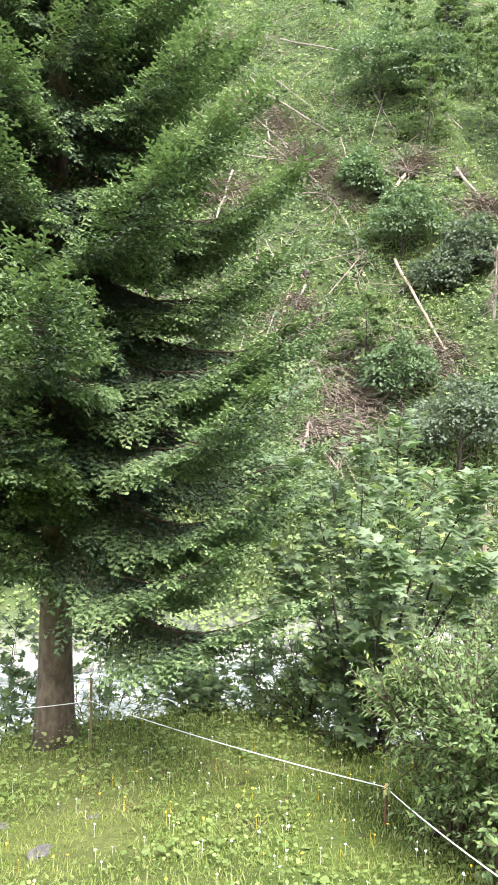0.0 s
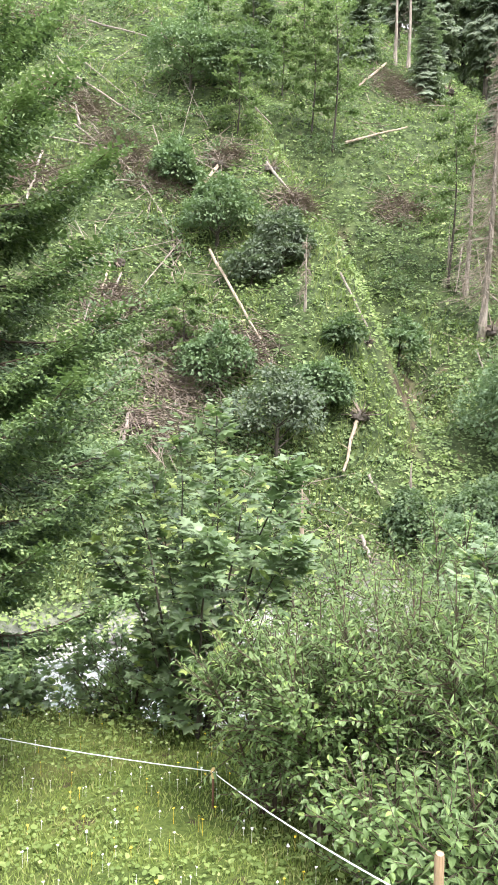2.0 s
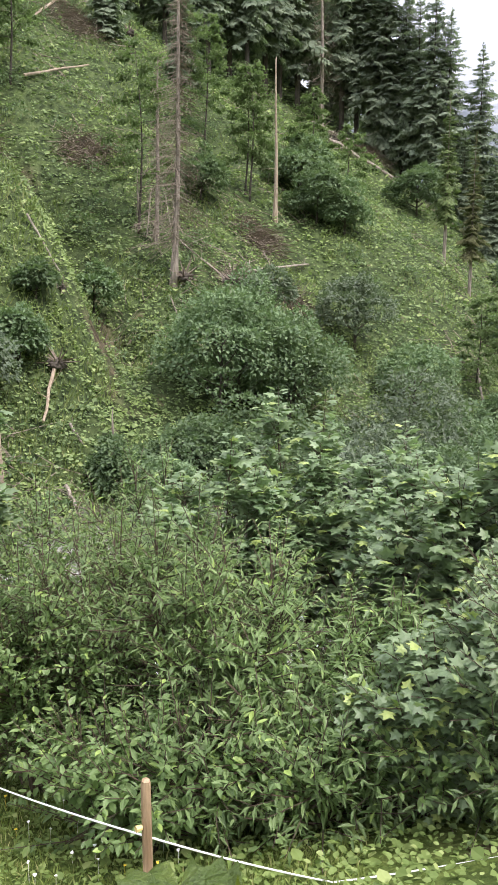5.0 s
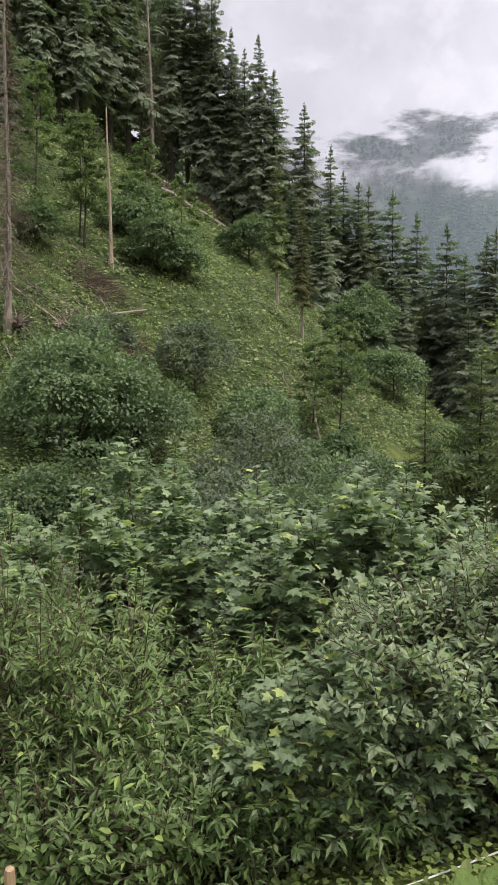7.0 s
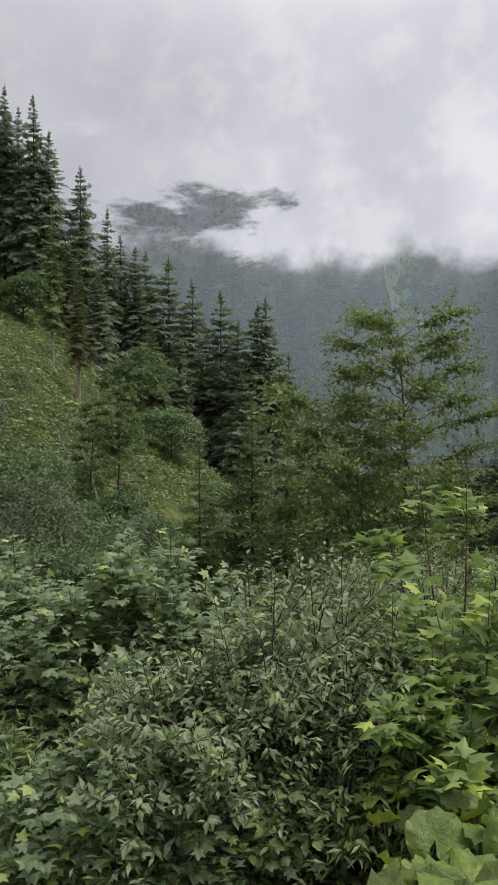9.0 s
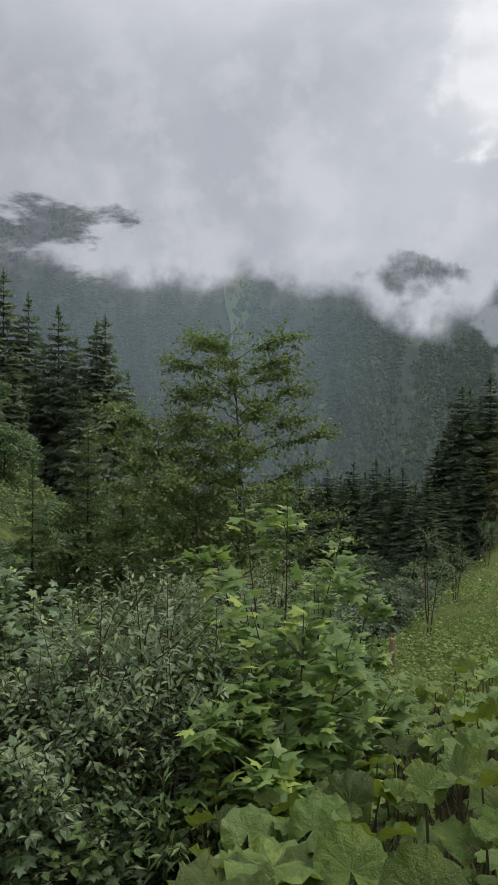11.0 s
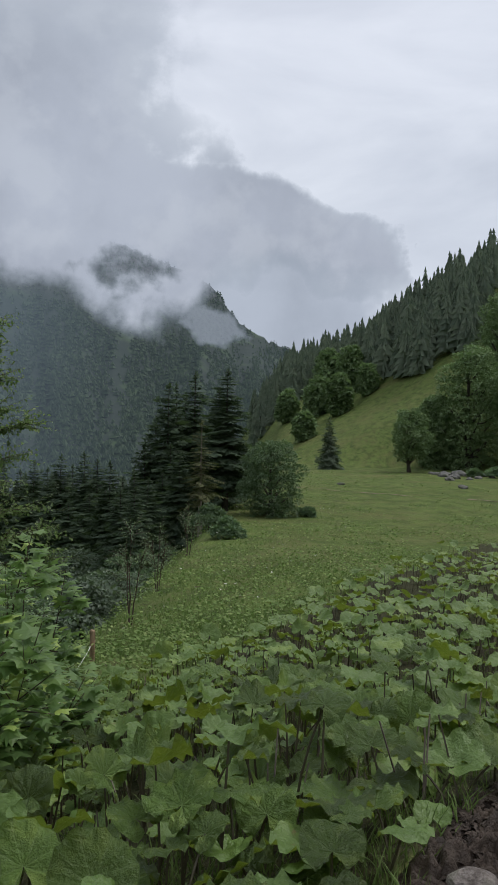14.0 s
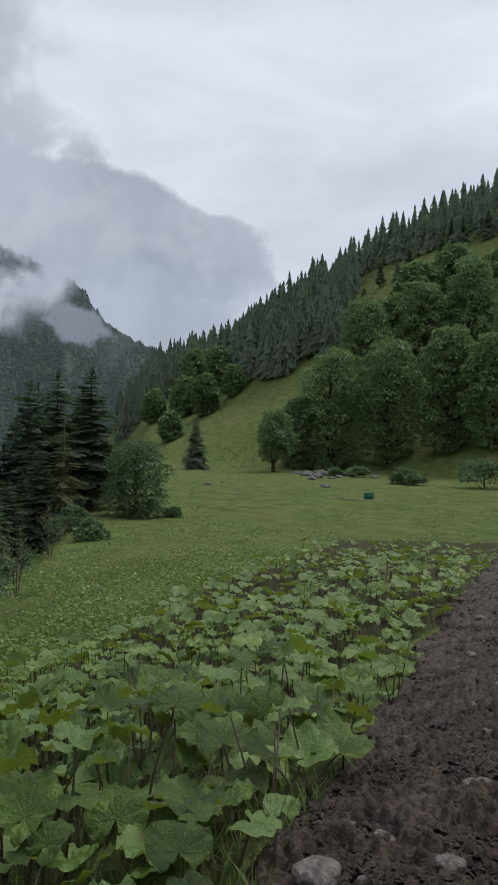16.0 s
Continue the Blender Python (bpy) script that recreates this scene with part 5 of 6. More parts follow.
def root_plate(az, d, r, seed):
    """The torn-up root end of a fallen tree."""
    rng = np.random.default_rng(seed)
    r = min(r, .85)
    x, y = spot(az, d)
    ob = thing("uprooted_stump", x, y, label="torn-up root plate with earth on the slope", category="stump", group="root plates")
    me = rock_mesh(seed, .3)
    me.materials.append(M_DARKBARK)
    ball = part("root_ball", me, None, ob)
    ball.matrix_basis = pose(0, 0, r * .35, 0, 0, seed * 40) @ Matrix.Diagonal((r * .8, r * .6, r * .8, 1))
    roots = Geo()
    n = 26
    a = np.zeros((n, 3)) + [0, -.1, r * .5]
    d3 = unit(rng.normal(0, 1, (n, 3)) + [0, -.3, .2])
    roots.sticks(a, a + d3 * (r * rng.uniform(.8, 1.7, n))[:, None], r * .10, r * .02)
    tagged(part("root_tangle", roots, M_BRUSH, ob), kind="stuff")


for i, (az, d, r) in enumerate([(-0.8, 58.3, 0.69), (3.4, 41.6, 0.56), (7.6, 43.9, 0.44), (20.8, 35.0, 0.65), (29.5, 50.5, 0.85), (32.8, 51.8, 0.79), (6.4, 69.7, 1.47), (10.6, 52.9, 0.63), (21.2, 39.1, 0.33), (25.9, 89.4, 1.89), (39.6, 109.6, 2.04), (14.1, 51.9, 0.61)]):
    root_plate(az, d, r, 300 + i)


def snag(name, az, d, tall, r, material, label, twigs=0, lean=0.0, seed=0):
    """A standing dead trunk, broken off at the top, with or without dead twigs."""
    rng = np.random.default_rng(seed)
    ob = thing(name, *spot(az, d), label=label, category="dead tree")
    g = Geo()
    t = np.linspace(0, 1, 9)
    line = np.stack([lean * tall * t + .006 * tall * np.sin(t * 5), 0 * t, tall * t - .3 * (t == 0)], -1)
    g.tube(line, r * (1 - .72 * t) + .5 * r * (t == 0), 8, cap=False)
    g.tube(np.array([line[-1], line[-1] + [.05, 0, .5 * r + .25]]), np.array([r * .28, .01]), 5)
    trunk = part("trunk", g, material, ob)
    if twigs:
        b = Geo()
        k = rng.uniform(.12, 1, twigs)
        p = np.stack([lean * tall * k, 0 * k, tall * k], -1)
        a = rng.uniform(0, 6.283, twigs)
        ln = (.17 * tall * (1.05 - k) + .2) * rng.uniform(.4, 1, twigs)
        q = p + np.stack([np.cos(a) * ln, np.sin(a) * ln, -ln * rng.uniform(.1, .7, twigs)], -1)
        b.sticks(p, q, .022, .008)
        for _ in range(3):
            f = rng.uniform(.35, 1, twigs)
            s = p + (q - p) * f[:, None]
            b.sticks(s, s + rng.normal(0, .16, s.shape) * ln[:, None] - [0, 0, .18], .012, .004)
        tagged(part("dead_twig_tangle", b, M_BRUSH, trunk), kind="stuff")


snag("dead_spruce", 28.8, 50.3, 19.5, .21, M_DEADWOOD, "tall dead spruce with drooping bare twigs", 620, .035, 1)
snag("dead_spruce", 27.6, 54.3, 11.3, .17, M_DEADWOOD, "thin dead spruce with bare twigs", 160, .03, 2)
snag("standing_snag", 35.8, 65.7, 11.9, .17, M_PALEWOOD, "broken standing trunk with split pale wood", 10, 0, 3)
snag("standing_snag", 16.7, 38.4, 3.2, .07, M_DEADWOOD, "thin grey standing snag on the slope", 60, 0, 4)
snag("standing_snag", 16.9, 28.0, 2.3, .10, M_PALEWOOD, "splintered orange-brown stump at the foot of the slope", 6, 0, 5)
snag("standing_snag", 24.5, 32.3, 1.6, .09, M_DEADWOOD, "short grey snag in the herbs", 4, 0, 6)
snag("standing_snag", 22.3, 93.0, 12.0, .22, M_DEADWOOD, "bare standing trunk at the wood's edge", 20, 0, 7)
snag("standing_snag", 23.2, 93.0, 13.0, .22, M_DEADWOOD, "bare standing trunk at the wood's edge", 20, 0, 8)
snag("standing_snag", 26.4, 57.3, 2.8, .10, M_DEADWOOD, "short grey snag in the herbs", 5, 0, 9)
snag("dead_spruce", 38.8, 112.0, 28.0, .30, M_DEADWOOD, "tall barkless spruce above the slope", 260, -.01, 10)

# heaps of dead brushwood among the logs
for i, (az, d, wide) in enumerate([(0.9, 57.6, 2.8), (3.7, 53.1, 2.2), (2.6, 38.8, 1.6), (8.2, 36.5, 2.1), (5.8, 31.6, 1.3), (-2.8, 48.0, 2.4), (7.4, 33.9, 1.3), (33.6, 52.9, 1.7), (10.7, 53.9, 1.3), (-1.7, 74.6, 3.2), (12.6, 36.4, 1.2), (22.4, 86.2, 3.2), (36.3, 53.5, 1.7), (15.5, 48.3, 1.4), (5.6, 50.2, 2.1), (22.8, 63.6, 2.2), (34.6, 61.1, 2.1), (42.3, 113.5, 3.2)]):
    rng = np.random.default_rng(400 + i)
    x, y = spot(az, d)
    n = int(380 * wide)
    px, py = x + rng.normal(0, wide * .5, n), y + rng.normal(0, wide * .45, n)
    p = np.stack([px, py, height(px, py) + rng.uniform(.05, .5, n)], -1)
    w = unit(np.stack([rng.normal(.3, .6, n), rng.normal(-.5, .6, n), rng.normal(-.25, .35, n)], -1)) * rng.uniform(.5, 1.7, n)[:, None]
    g = Geo()
    o = np.array([x, y, ground(x, y)])
    g.sticks(p - o, p + w - o, .028, .008)
    single("brushwood_heap", g, M_BRUSH, "tangle of dead grey-brown branches on the slope", "brushwood", kind="stuff", at=tuple(o))


# herbs that cover the slope
def slope_herbs():
    rng = np.random.default_rng(31)
    n = 260000
    az, d = rng.uniform(-20, 66, n), 22 * np.exp(rng.uniform(0, 1, n) ** .85 * math.log(128 / 22))
    x, y = d * np.sin(np.radians(az)), d * np.cos(np.radians(az))
    keep = (hill_mask(x, y) > .35)
    bare = .5 * np.sin(x * .9 + 2 * np.sin(y * .5)) * np.sin(y * .8) + .5 * np.sin(x * .31 + y * .43) + rng.normal(0, .35, n)
    keep &= (bare < .85) & (gully_mask(x, y) < .45)
    x, y, d = x[keep], y[keep], d[keep]
    z = height(x, y)
    tuft = .5 + .5 * np.sin(x * 1.9 + 2 * np.sin(y * 1.3)) * np.sin(y * 2.3)
    p = np.stack([x, y, z + rng.uniform(.0, .75, len(x)) * (.12 + tuft)], -1)
    way = unit(rng.normal(0, 1, p.shape) * [1, 1, .35] + [.05, -.45, -.1])
    X, Y, Z = axes(way, np.array([0, -.35, 1.]) + rng.normal(0, .35, p.shape))
    s = (.074 + .0023 * d) * rng.uniform(.55, 1.2, len(x)) * np.where(rng.uniform(0, 1, len(x)) < .16, 1.8, 1)
    g = Geo()
    g.scatter(DIAMOND, p, X * s[:, None] * 1.35, Y * s[:, None], Z * s[:, None])
    single("slope_herbs", g, M_HERB, "lush green herbs covering the steep slope", "herbs", kind="stuff")
    # longer pale grass in tufts
    n = 60000
    az, d = rng.uniform(-20, 66, n), 24 * np.exp(rng.uniform(0, 1, n) * math.log(110 / 24))
    x, y = d * np.sin(np.radians(az)), d * np.cos(np.radians(az))
    keep = (hill_mask(x, y) > .4) & ((np.sin(x * .45 + 1.7 * np.sin(y * .3)) * np.sin(y * .5 + 1) > .25) | (np.abs(valley(x, y)[0] - 27.5 + 10 * np.exp(-np.maximum(valley(x, y)[1] - 27, 0) / 9)) < 1.6))
    x, y, d = x[keep], y[keep], d[keep]
    p = np.stack([x, y, height(x, y) - .05], -1)
    way = unit(rng.normal(0, .4, p.shape) + [0, -.25, .8])
    X, Y, Z = axes(way, np.array([0, -1, .4]) + rng.normal(0, .4, p.shape))
    s = rng.uniform(.35, .8, len(x))[:, None]
    g = Geo()
    g.scatter(BLADE, p, X * .035 * (1 + d[:, None] / 60), Y * s, Z * s)
    single("slope_grass", g, M_SLOPEGRASS, "tufts of yellow-green grass on the slope", "grass", kind="stuff")


slope_herbs()


def slope_litter():
    """Dead sticks lying all over the slope."""
    rng = np.random.default_rng(36)
    n = 5000
    az, d = rng.uniform(-18, 58, n), 25 * np.exp(rng.uniform(0, 1, n) * math.log(110 / 25))
    x, y = d * np.sin(np.radians(az)), d * np.cos(np.radians(az))
    keep = (hill_mask(x, y) > .5) & (np.sin(x * .25 + 1.4 * np.sin(y * .2)) + .7 * np.sin(y * .33 + 1) > .2)
    x, y, d = x[keep], y[keep], d[keep]
    a = np.stack([x, y, height(x, y) + .25], -1)
    w = rng.normal(0, 1, (len(x), 2)) * .9 * (.5 + d / 60)[:, None]
    bx, by = x + w[:, 0], y + w[:, 1]
    b = np.stack([bx, by, height(bx, by) + rng.uniform(.15, .6, len(x))], -1)
    g = Geo()
    g.sticks(a, b, .016 + .0003 * d, .008)
    single("slope_litter", g, M_BRUSH, "dead sticks strewn over the slope", "sticks", kind="stuff")


slope_litter()


def scrub():
    """Low scrub between the bushes."""
    rng = np.random.default_rng(35)
    lobes = []
    while len(lobes) < 420:
        az, d = rng.uniform(-18, 62), 25 * math.exp(rng.uniform() * math.log(115 / 25))
        x, y = spot(az, d)
        s, n = valley(x, y)
        if hill_mask(np.array(x), np.array(y)) < .5 or math.sin(x * .33 + 1.2 * math.sin(y * .21)) + .6 * math.sin(y * .4) < -.1:
            continue
        r = rng.uniform(.35, 1.0) * (.7 + d / 110)
        lobes.append((x, y, ground(x, y) + .2 * r, r * rng.uniform(.8, 1.4), r, r * rng.uniform(.6, 1.1)))
    g = crown_leaves(rng, lobes, 62000, .20, DIAMOND)
    single("slope_scrub", g, M_BUSH, "low green scrub scattered over the slope", "scrub", kind="stuff")


scrub()

# ---- tall spruces along the skyline ----
KINDS = []
for i, (tall, wide, bare, sparse) in enumerate([(27, 4.3, .08, .1), (25, 3.6, .20, .4), (28, 3.5, .26, .5), (22, 4.6, .0, .0)]):
    KINDS.append([(m.mesh("trunk", M_DARKBARK), c.mesh("crown", M_HAZENEEDLE), tall) for m, c in [spruce_meshes(500 + i, tall, wide, bare, 46, 6, sparse * .5, droop0=1.0)]][0])


def forest_spruce(az, d, top, kind, seed, girth=None, label="tall dark spruce in the wood above the slope", group="skyline spruces", needles=None):
    """One spruce whose tip stands at the given height over the plan's zero."""
    x, y = spot(az, d)
    z = ground(x, y)
    tr, cr, tall = KINDS[kind]
    k = max(.25, (top - z) / tall)
    ob = thing("spruce_tree", x, y, z, label, "tree", group, turn=seed * 77 % 360)
    wide = girth or (k * .8 + .2 if k < 1 else k)
    ob.scale = (wide, wide, k)
    part("trunk", tr, None, ob)
    crown = part("crown", cr, None, ob)
    if needles:
        crown.material_slots[0].link = "OBJECT"
        crown.material_slots[0].material = needles


SKYLINE = [  # bearing, distance, height of the tip, kind
    (22.5, 103, 58, 1), (24.0, 106, 60, 2), (25.3, 104, 58, 0), (26.8, 108, 62, 2), (28.3, 104, 60, 1), (29.8, 106, 60, 0), (31.2, 104, 58, 2), (32.6, 107, 62, 1), (33.8, 105, 57, 2),
    (35.0, 110, 62, 1), (36.0, 112, 62, 2), (37.2, 114, 62, 1), (40.2, 117, 60, 2), (41.2, 118, 56, 1), (42.0, 117, 57, 2), (43.0, 116, 54, 0), (44.3, 116, 48, 2), (45.2, 114, 44.5, 1)]
SKYLINE_B = [
    (46.2, 112, 45.5, 2), (47.2, 112, 41, 0), (49.3, 112, 36.5, 0), (51.1, 112, 31.0, 1), (52.0, 114, 28.0, 2), (53.0, 112, 26.0, 0), (53.7, 116, 26.3, 3), (55.35, 116, 25.6, 3), (57.0, 116, 22.4, 0), (59.0, 112, 20.1, 3),
    (60.2, 108, 15.5, 0), (61.6, 106, 17.5, 3), (62.2, 106, 18.2, 3), (63.8, 112, 11.5, 0), (58.0, 118, 15.0, 3), (56.0, 104, 14, 3), (50.4, 100, 20, 3), (54.2, 98, 13, 3), (60.5, 98, 8, 3), (48.4, 104, 24, 3)]
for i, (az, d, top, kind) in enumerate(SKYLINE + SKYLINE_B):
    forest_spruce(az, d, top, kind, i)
for az, d, el, seed, mat, label in ((47.35, 84, 14.6, 541, M_YOUNGSPRUCE, "slender pale green spruce with a bare stem on the shoulder"), (49.1, 75, 12.2, 542, M_AILING, "thin brownish spruce with a bare stem on the shoulder")):
    tall = 1.6 + d * math.tan(radians(el)) - ground(*spot(az, d))
    stem, crown = spruce_meshes(seed, tall, .11 * tall, .26, 48, 6, .4, droop0=.8, fat=.8)
    ob = thing("slender_spruce", *spot(az, d), label=label, category="tree", group="slender spruces")
    part("trunk", stem, M_DEADWOOD, ob)
    part("crown", crown, mat, ob)
for i, az in enumerate(np.arange(18.5, 40, 1.25)):    # second row, deeper in the wood
    forest_spruce(az, 124 + (i * 7) % 13, 62 + (i * 5) % 9 - max(0, az - 40) * 2.2, (1, 2, 0)[i % 3], 60 + i)
for i, (az, d, top) in enumerate([(5.0, 84, 47), (13.0, 88, 46), (24.5, 88, 40), (20.0, 92, 46), (29.5, 84, 34)]):
    forest_spruce(az, d, top, 3, 120 + i, label="small dark spruce on the slope", group="small spruces on the slope")

# ---- down the valley: spruces, meadow trees, wooded far slope ----
VALLEY_SPRUCES = [  # bearing, distance, elevation of the tip, kind, girth
    (87.2, 50, 3.95, 0, .42), (87.75, 53, 3.9, 1, .40), (89.05, 52, 4.8, 2, .42), (91.35, 49, 5.05, 1, .50), (90.75, 54, 3.6, 0, .42), (88.4, 55, 3.1, 0, .45), (86.3, 52, 1.6, 3, .38), (85.6, 50, -.2, 3, .34),
    (84.9, 47, -2.2, 0, .34), (86.9, 45, -3.2, 3, .30), (85.9, 41, -5.2, 3, .26), (88.1, 43, -4.6, 3, .27), (87.4, 47, -.4, 1, .36), (84.1, 52, -2.8, 1, .36), (83.2, 56, -1.7, 3, .36), (85.0, 39, -6.6, 3, .24),
    (82.3, 70, -1.6, 0, .42), (81.4, 72, -1.1, 3, .44), (80.6, 78, -2.0, 1, .44), (79.8, 76, -1.3, 0, .44), (78.9, 80, -2.2, 3, .44), (78.0, 84, -1.8, 0, .46), (77.1, 88, -2.4, 3, .48), (76.0, 90, -2.0, 1, .48),
    (75.0, 96, -2.4, 0, .5), (82.9, 62, -3.4, 3, .38), (81.8, 60, -4.2, 0, .36), (80.4, 64, -4.6, 3, .38), (79.0, 66, -4.8, 3, .38), (77.6, 70, -5.0, 0, .4), (84.0, 44, -5.4, 0, .3)]
for i, (az, d, el, kind, girth) in enumerate(VALLEY_SPRUCES):
    forest_spruce(az, d, 1.6 + d * math.tan(radians(el)), kind, 200 + i, girth * 1.5, "dark slender spruce below the meadow edge", "spruces below the meadow", M_DARKNEEDLE)
stem, crown = spruce_meshes(540, 11.0, 1.35, .30, 34, 5, .45, droop0=.9, fat=.7)
ob = thing("thin_spruce", *spot(89.6, 42), label="thin ailing brown-green spruce with a bare lower trunk", category="tree")
ob.scale = (1, 1, (1.6 + 42 * math.tan(radians(1.3)) - ground(*spot(89.6, 42))) / 11.0)
part("trunk", stem, M_DEADWOOD, ob, "pale bare trunk")
part("crown", crown, M_AILING, ob, "sparse brownish needles")

broad_tree("field_maple", *spot(94.65, 44), 2.35, 4.1, M_BUSH, "round-crowned maple on the meadow edge", n=17000, size=.13, seed=1, low=-.10, lobes=44, fat=(.16, .30))
broad_tree("field_maple", *spot(104.2, 106), 3.2, 8.4, M_BROAD, "lone round maple on the open meadow", n=8000, size=.30, seed=2, low=.1)
for i, (az, d, wide, tall) in enumerate([(106.0, 118, 3.8, 10.5), (108.3, 116, 6.0, 17.5), (112.3, 112, 6.4, 17.0), (116.3, 108, 5.0, 16.5), (119.5, 104, 5.2, 14), (110.5, 128, 6, 19), (114.5, 132, 6, 18), (117.8, 135, 6, 18), (121.0, 120, 6, 17)]):
    broad_tree("broad_maple", *spot(az, d), wide, tall, M_BROAD, "large spreading maple in the meadow grove", n=20000, size=.38, seed=10 + i, low=-.08, group="maples in the grove", lobes=56, fat=(.18, .34))
forest_spruce(98.6, 112, 5.0, 3, 250, label="small dense spruce alone on the meadow", group="meadow spruces")
for i, (az, d, el) in enumerate([(109.6, 158, 9.4), (110.3, 163, 9.9), (112.6, 166, 10.6), (113.4, 168, 11.6), (115.6, 166, 11.0), (111.4, 175, 11.4), (117.0, 168, 12.6), (118.6, 166, 12.8), (116.2, 174, 13.0), (107.6, 168, 7.6)]):
    forest_spruce(az, d, 1.6 + d * math.tan(radians(el)), (0, 3, 1)[i % 3], 280 + i, None, "single spruce in the glade above the grove", "spruces in the glade")
for i, (az, d, wide, tall) in enumerate([(99.2, 160, 3, 8), (97.7, 170, 4, 8), (96.8, 150, 2.5, 5), (100.0, 175, 4, 10), (98.4, 185, 4, 11), (101.2, 165, 2.5, 6), (95.6, 180, 3, 7), (112.4, 140, 5.5, 10), (115.0, 138, 5.5, 10), (117.4, 136, 5.5, 11), (119.8, 132, 5.5, 11), (110.4, 142, 4, 8), (113.8, 150, 4.5, 8), (116.6, 150, 5, 9), (119.2, 147, 5, 9), (121.5, 140, 5, 10)]):
    broad_tree("slope_tree", *spot(az, d), wide, tall, M_BROAD, "leafy tree below the wooded slope", n=5000, size=.7, seed=30 + i, low=-.06, group="trees below the wood")
for i, (az, d, wide) in enumerate([(80.5, 30, 2.0), (83.0, 33, 2.0), (84.5, 38, 1.8), (78.0, 27, 2.0), (81.8, 25, 1.5), (86.2, 42, 1.9), (79.3, 36, 2.3), (82.0, 42, 2.2), (76.0, 30, 2.2), (84.8, 48, 2.4), (80.0, 48, 2.6), (77.5, 42, 2.4), (88.0, 46, 1.8), (74.5, 24, 1.8)]):
    bush("bank_bush", *spot(az, d), wide, wide * 1.5, M_GREYBUSH if i % 3 == 1 else M_BUSH, "grey-green leafy bush on the stream bank" if i % 3 == 1 else "dark leafy bush on the stream bank", n=4200, size=.17, seed=230 + i, group="bushes down the bank")
for i, (az, d, wide) in enumerate([(113.4, 83, 1.5), (114.1, 80, 1.0), (118.8, 78, 2.8), (97.2, 44, .45), (90.3, 36, .9), (91.6, 33, .7), (110.2, 95, 1.2), (108.6, 97, .9)]):
    bush("meadow_bush", *spot(az, d), wide, wide * 1.15, M_BUSH, "low green bush on the meadow", n=2600, size=.16 if d < 50 else .28, seed=200 + i, group="meadow bushes")
for i, (az, d, tall, wide) in enumerate([(85.0, 17.5, 2.1, .35), (86.8, 22.0, 1.7, .3), (88.8, 29, 1.9, .5)]):
    thicket("rowan_sapling", *spot(az, d), tall, wide, M_GREYWILLOW, LANCE, .10, "thin young rowan on the grassy bank", stems=3, twigs=22, per=8, seed=140 + i, category="sapling", start=.25)


def wooded_slope():
    """Spruce wood on the far side of the meadow: nearer trees one by one, the rest as one wood."""
    rng = np.random.default_rng(8)
    g = Geo()
    n = 8200
    az, d = rng.uniform(60, 128, n), 125 * np.exp(rng.uniform(0, 1, n) * math.log(4.1))
    x, y = d * np.sin(np.radians(az)), d * np.cos(np.radians(az))
    s, a = valley(x, y)
    edge = -64 - 10 * np.sin(s * .045) - 8 * np.sin(s * .11 + 1) - 22 * smooth(210, 90, s)
    edge = np.where(az > 108.6 + .03 * (d - 150), -114, np.where(s < 175, np.minimum(edge, -76), edge))
    glade = (np.abs(a + 132 + .25 * (s - 120)) < 3) & (s < 150)
    keep = (a < edge) & (a > -215) & ~glade & (az > 91)
    keep |= (az < 93) & (a < 70) & (d < 420) & (rng.uniform(0, 1, n) < .6)
    x, y, d, az_ok = x[keep], y[keep], d[keep], az[keep]
    z = height(x, y)
    tall = rng.uniform(6, 13.5, len(x)) * (1 - .28 * smooth(108, 119, az_ok))
    far = az_ok < 93
    tall = np.where(far, np.minimum(tall, 1.6 - d * .042 - z), tall)
    ok = tall > 4
    x, y, z, d, tall = x[ok], y[ok], z[ok], d[ok], tall[ok]
    tv, tf = skirts(11, 6, .19)
    turn = rng.uniform(0, 6.283, len(x))
    w = tall * rng.uniform(.75, 1.15, len(x))
    o = np.zeros_like(x)
    X = np.stack([w * np.cos(turn), w * np.sin(turn), o], -1)
    Y = np.stack([-w * np.sin(turn), w * np.cos(turn), o], -1)
    g.scatter((tv, tf), np.stack([x, y, z], -1), X, Y, np.stack([o, o, tall], -1))
    single("spruce_wood", g, M_HAZENEEDLE, "dense dark spruce wood on the far slope", "forest", kind="stuff")


wooded_slope()


# ---- rocks and the tub on the meadow ----
def stone_material(name, dark, light):
    m = Mat(name)
    a = m.noise(2.2, 7.0, .65)
    c = m.mix(m.band(a, .32, .68), dark, light)
    c = m.mix(m.band(m.noise(.9, 3.0), .52, .7), c, m.mix(.6, c, (.09, .10, .05)))
    return m.surface(c, .88, m.bump(a, .7, .06))


M_ROCK = stone_material("grey_rock", (.075, .072, .065), (.175, .168, .155))
M_MUDROCK = stone_material("muddy_stone", (.10, .08, .068), (.27, .235, .21))
ROCKS = [rock_mesh(i) for i in range(5)]


def rock(az, d, size, i, material, label, group, lift=.25, squash=1.0):
    x, y = spot(az, d)
    ob = new("stone", ROCKS[i % 5])
    ob.matrix_world = pose(x, y, ground(x, y) + size * (lift - .15), 0, 0, i * 67) @ Matrix.Diagonal((size, size * .8, size * squash, 1))
    if len(ob.data.materials) == 0:
        ob.data.materials.append(material)
    ob.material_slots[0].link = "OBJECT"
    ob.material_slots[0].material = material
    return tagged(ob, label, "stone", group)


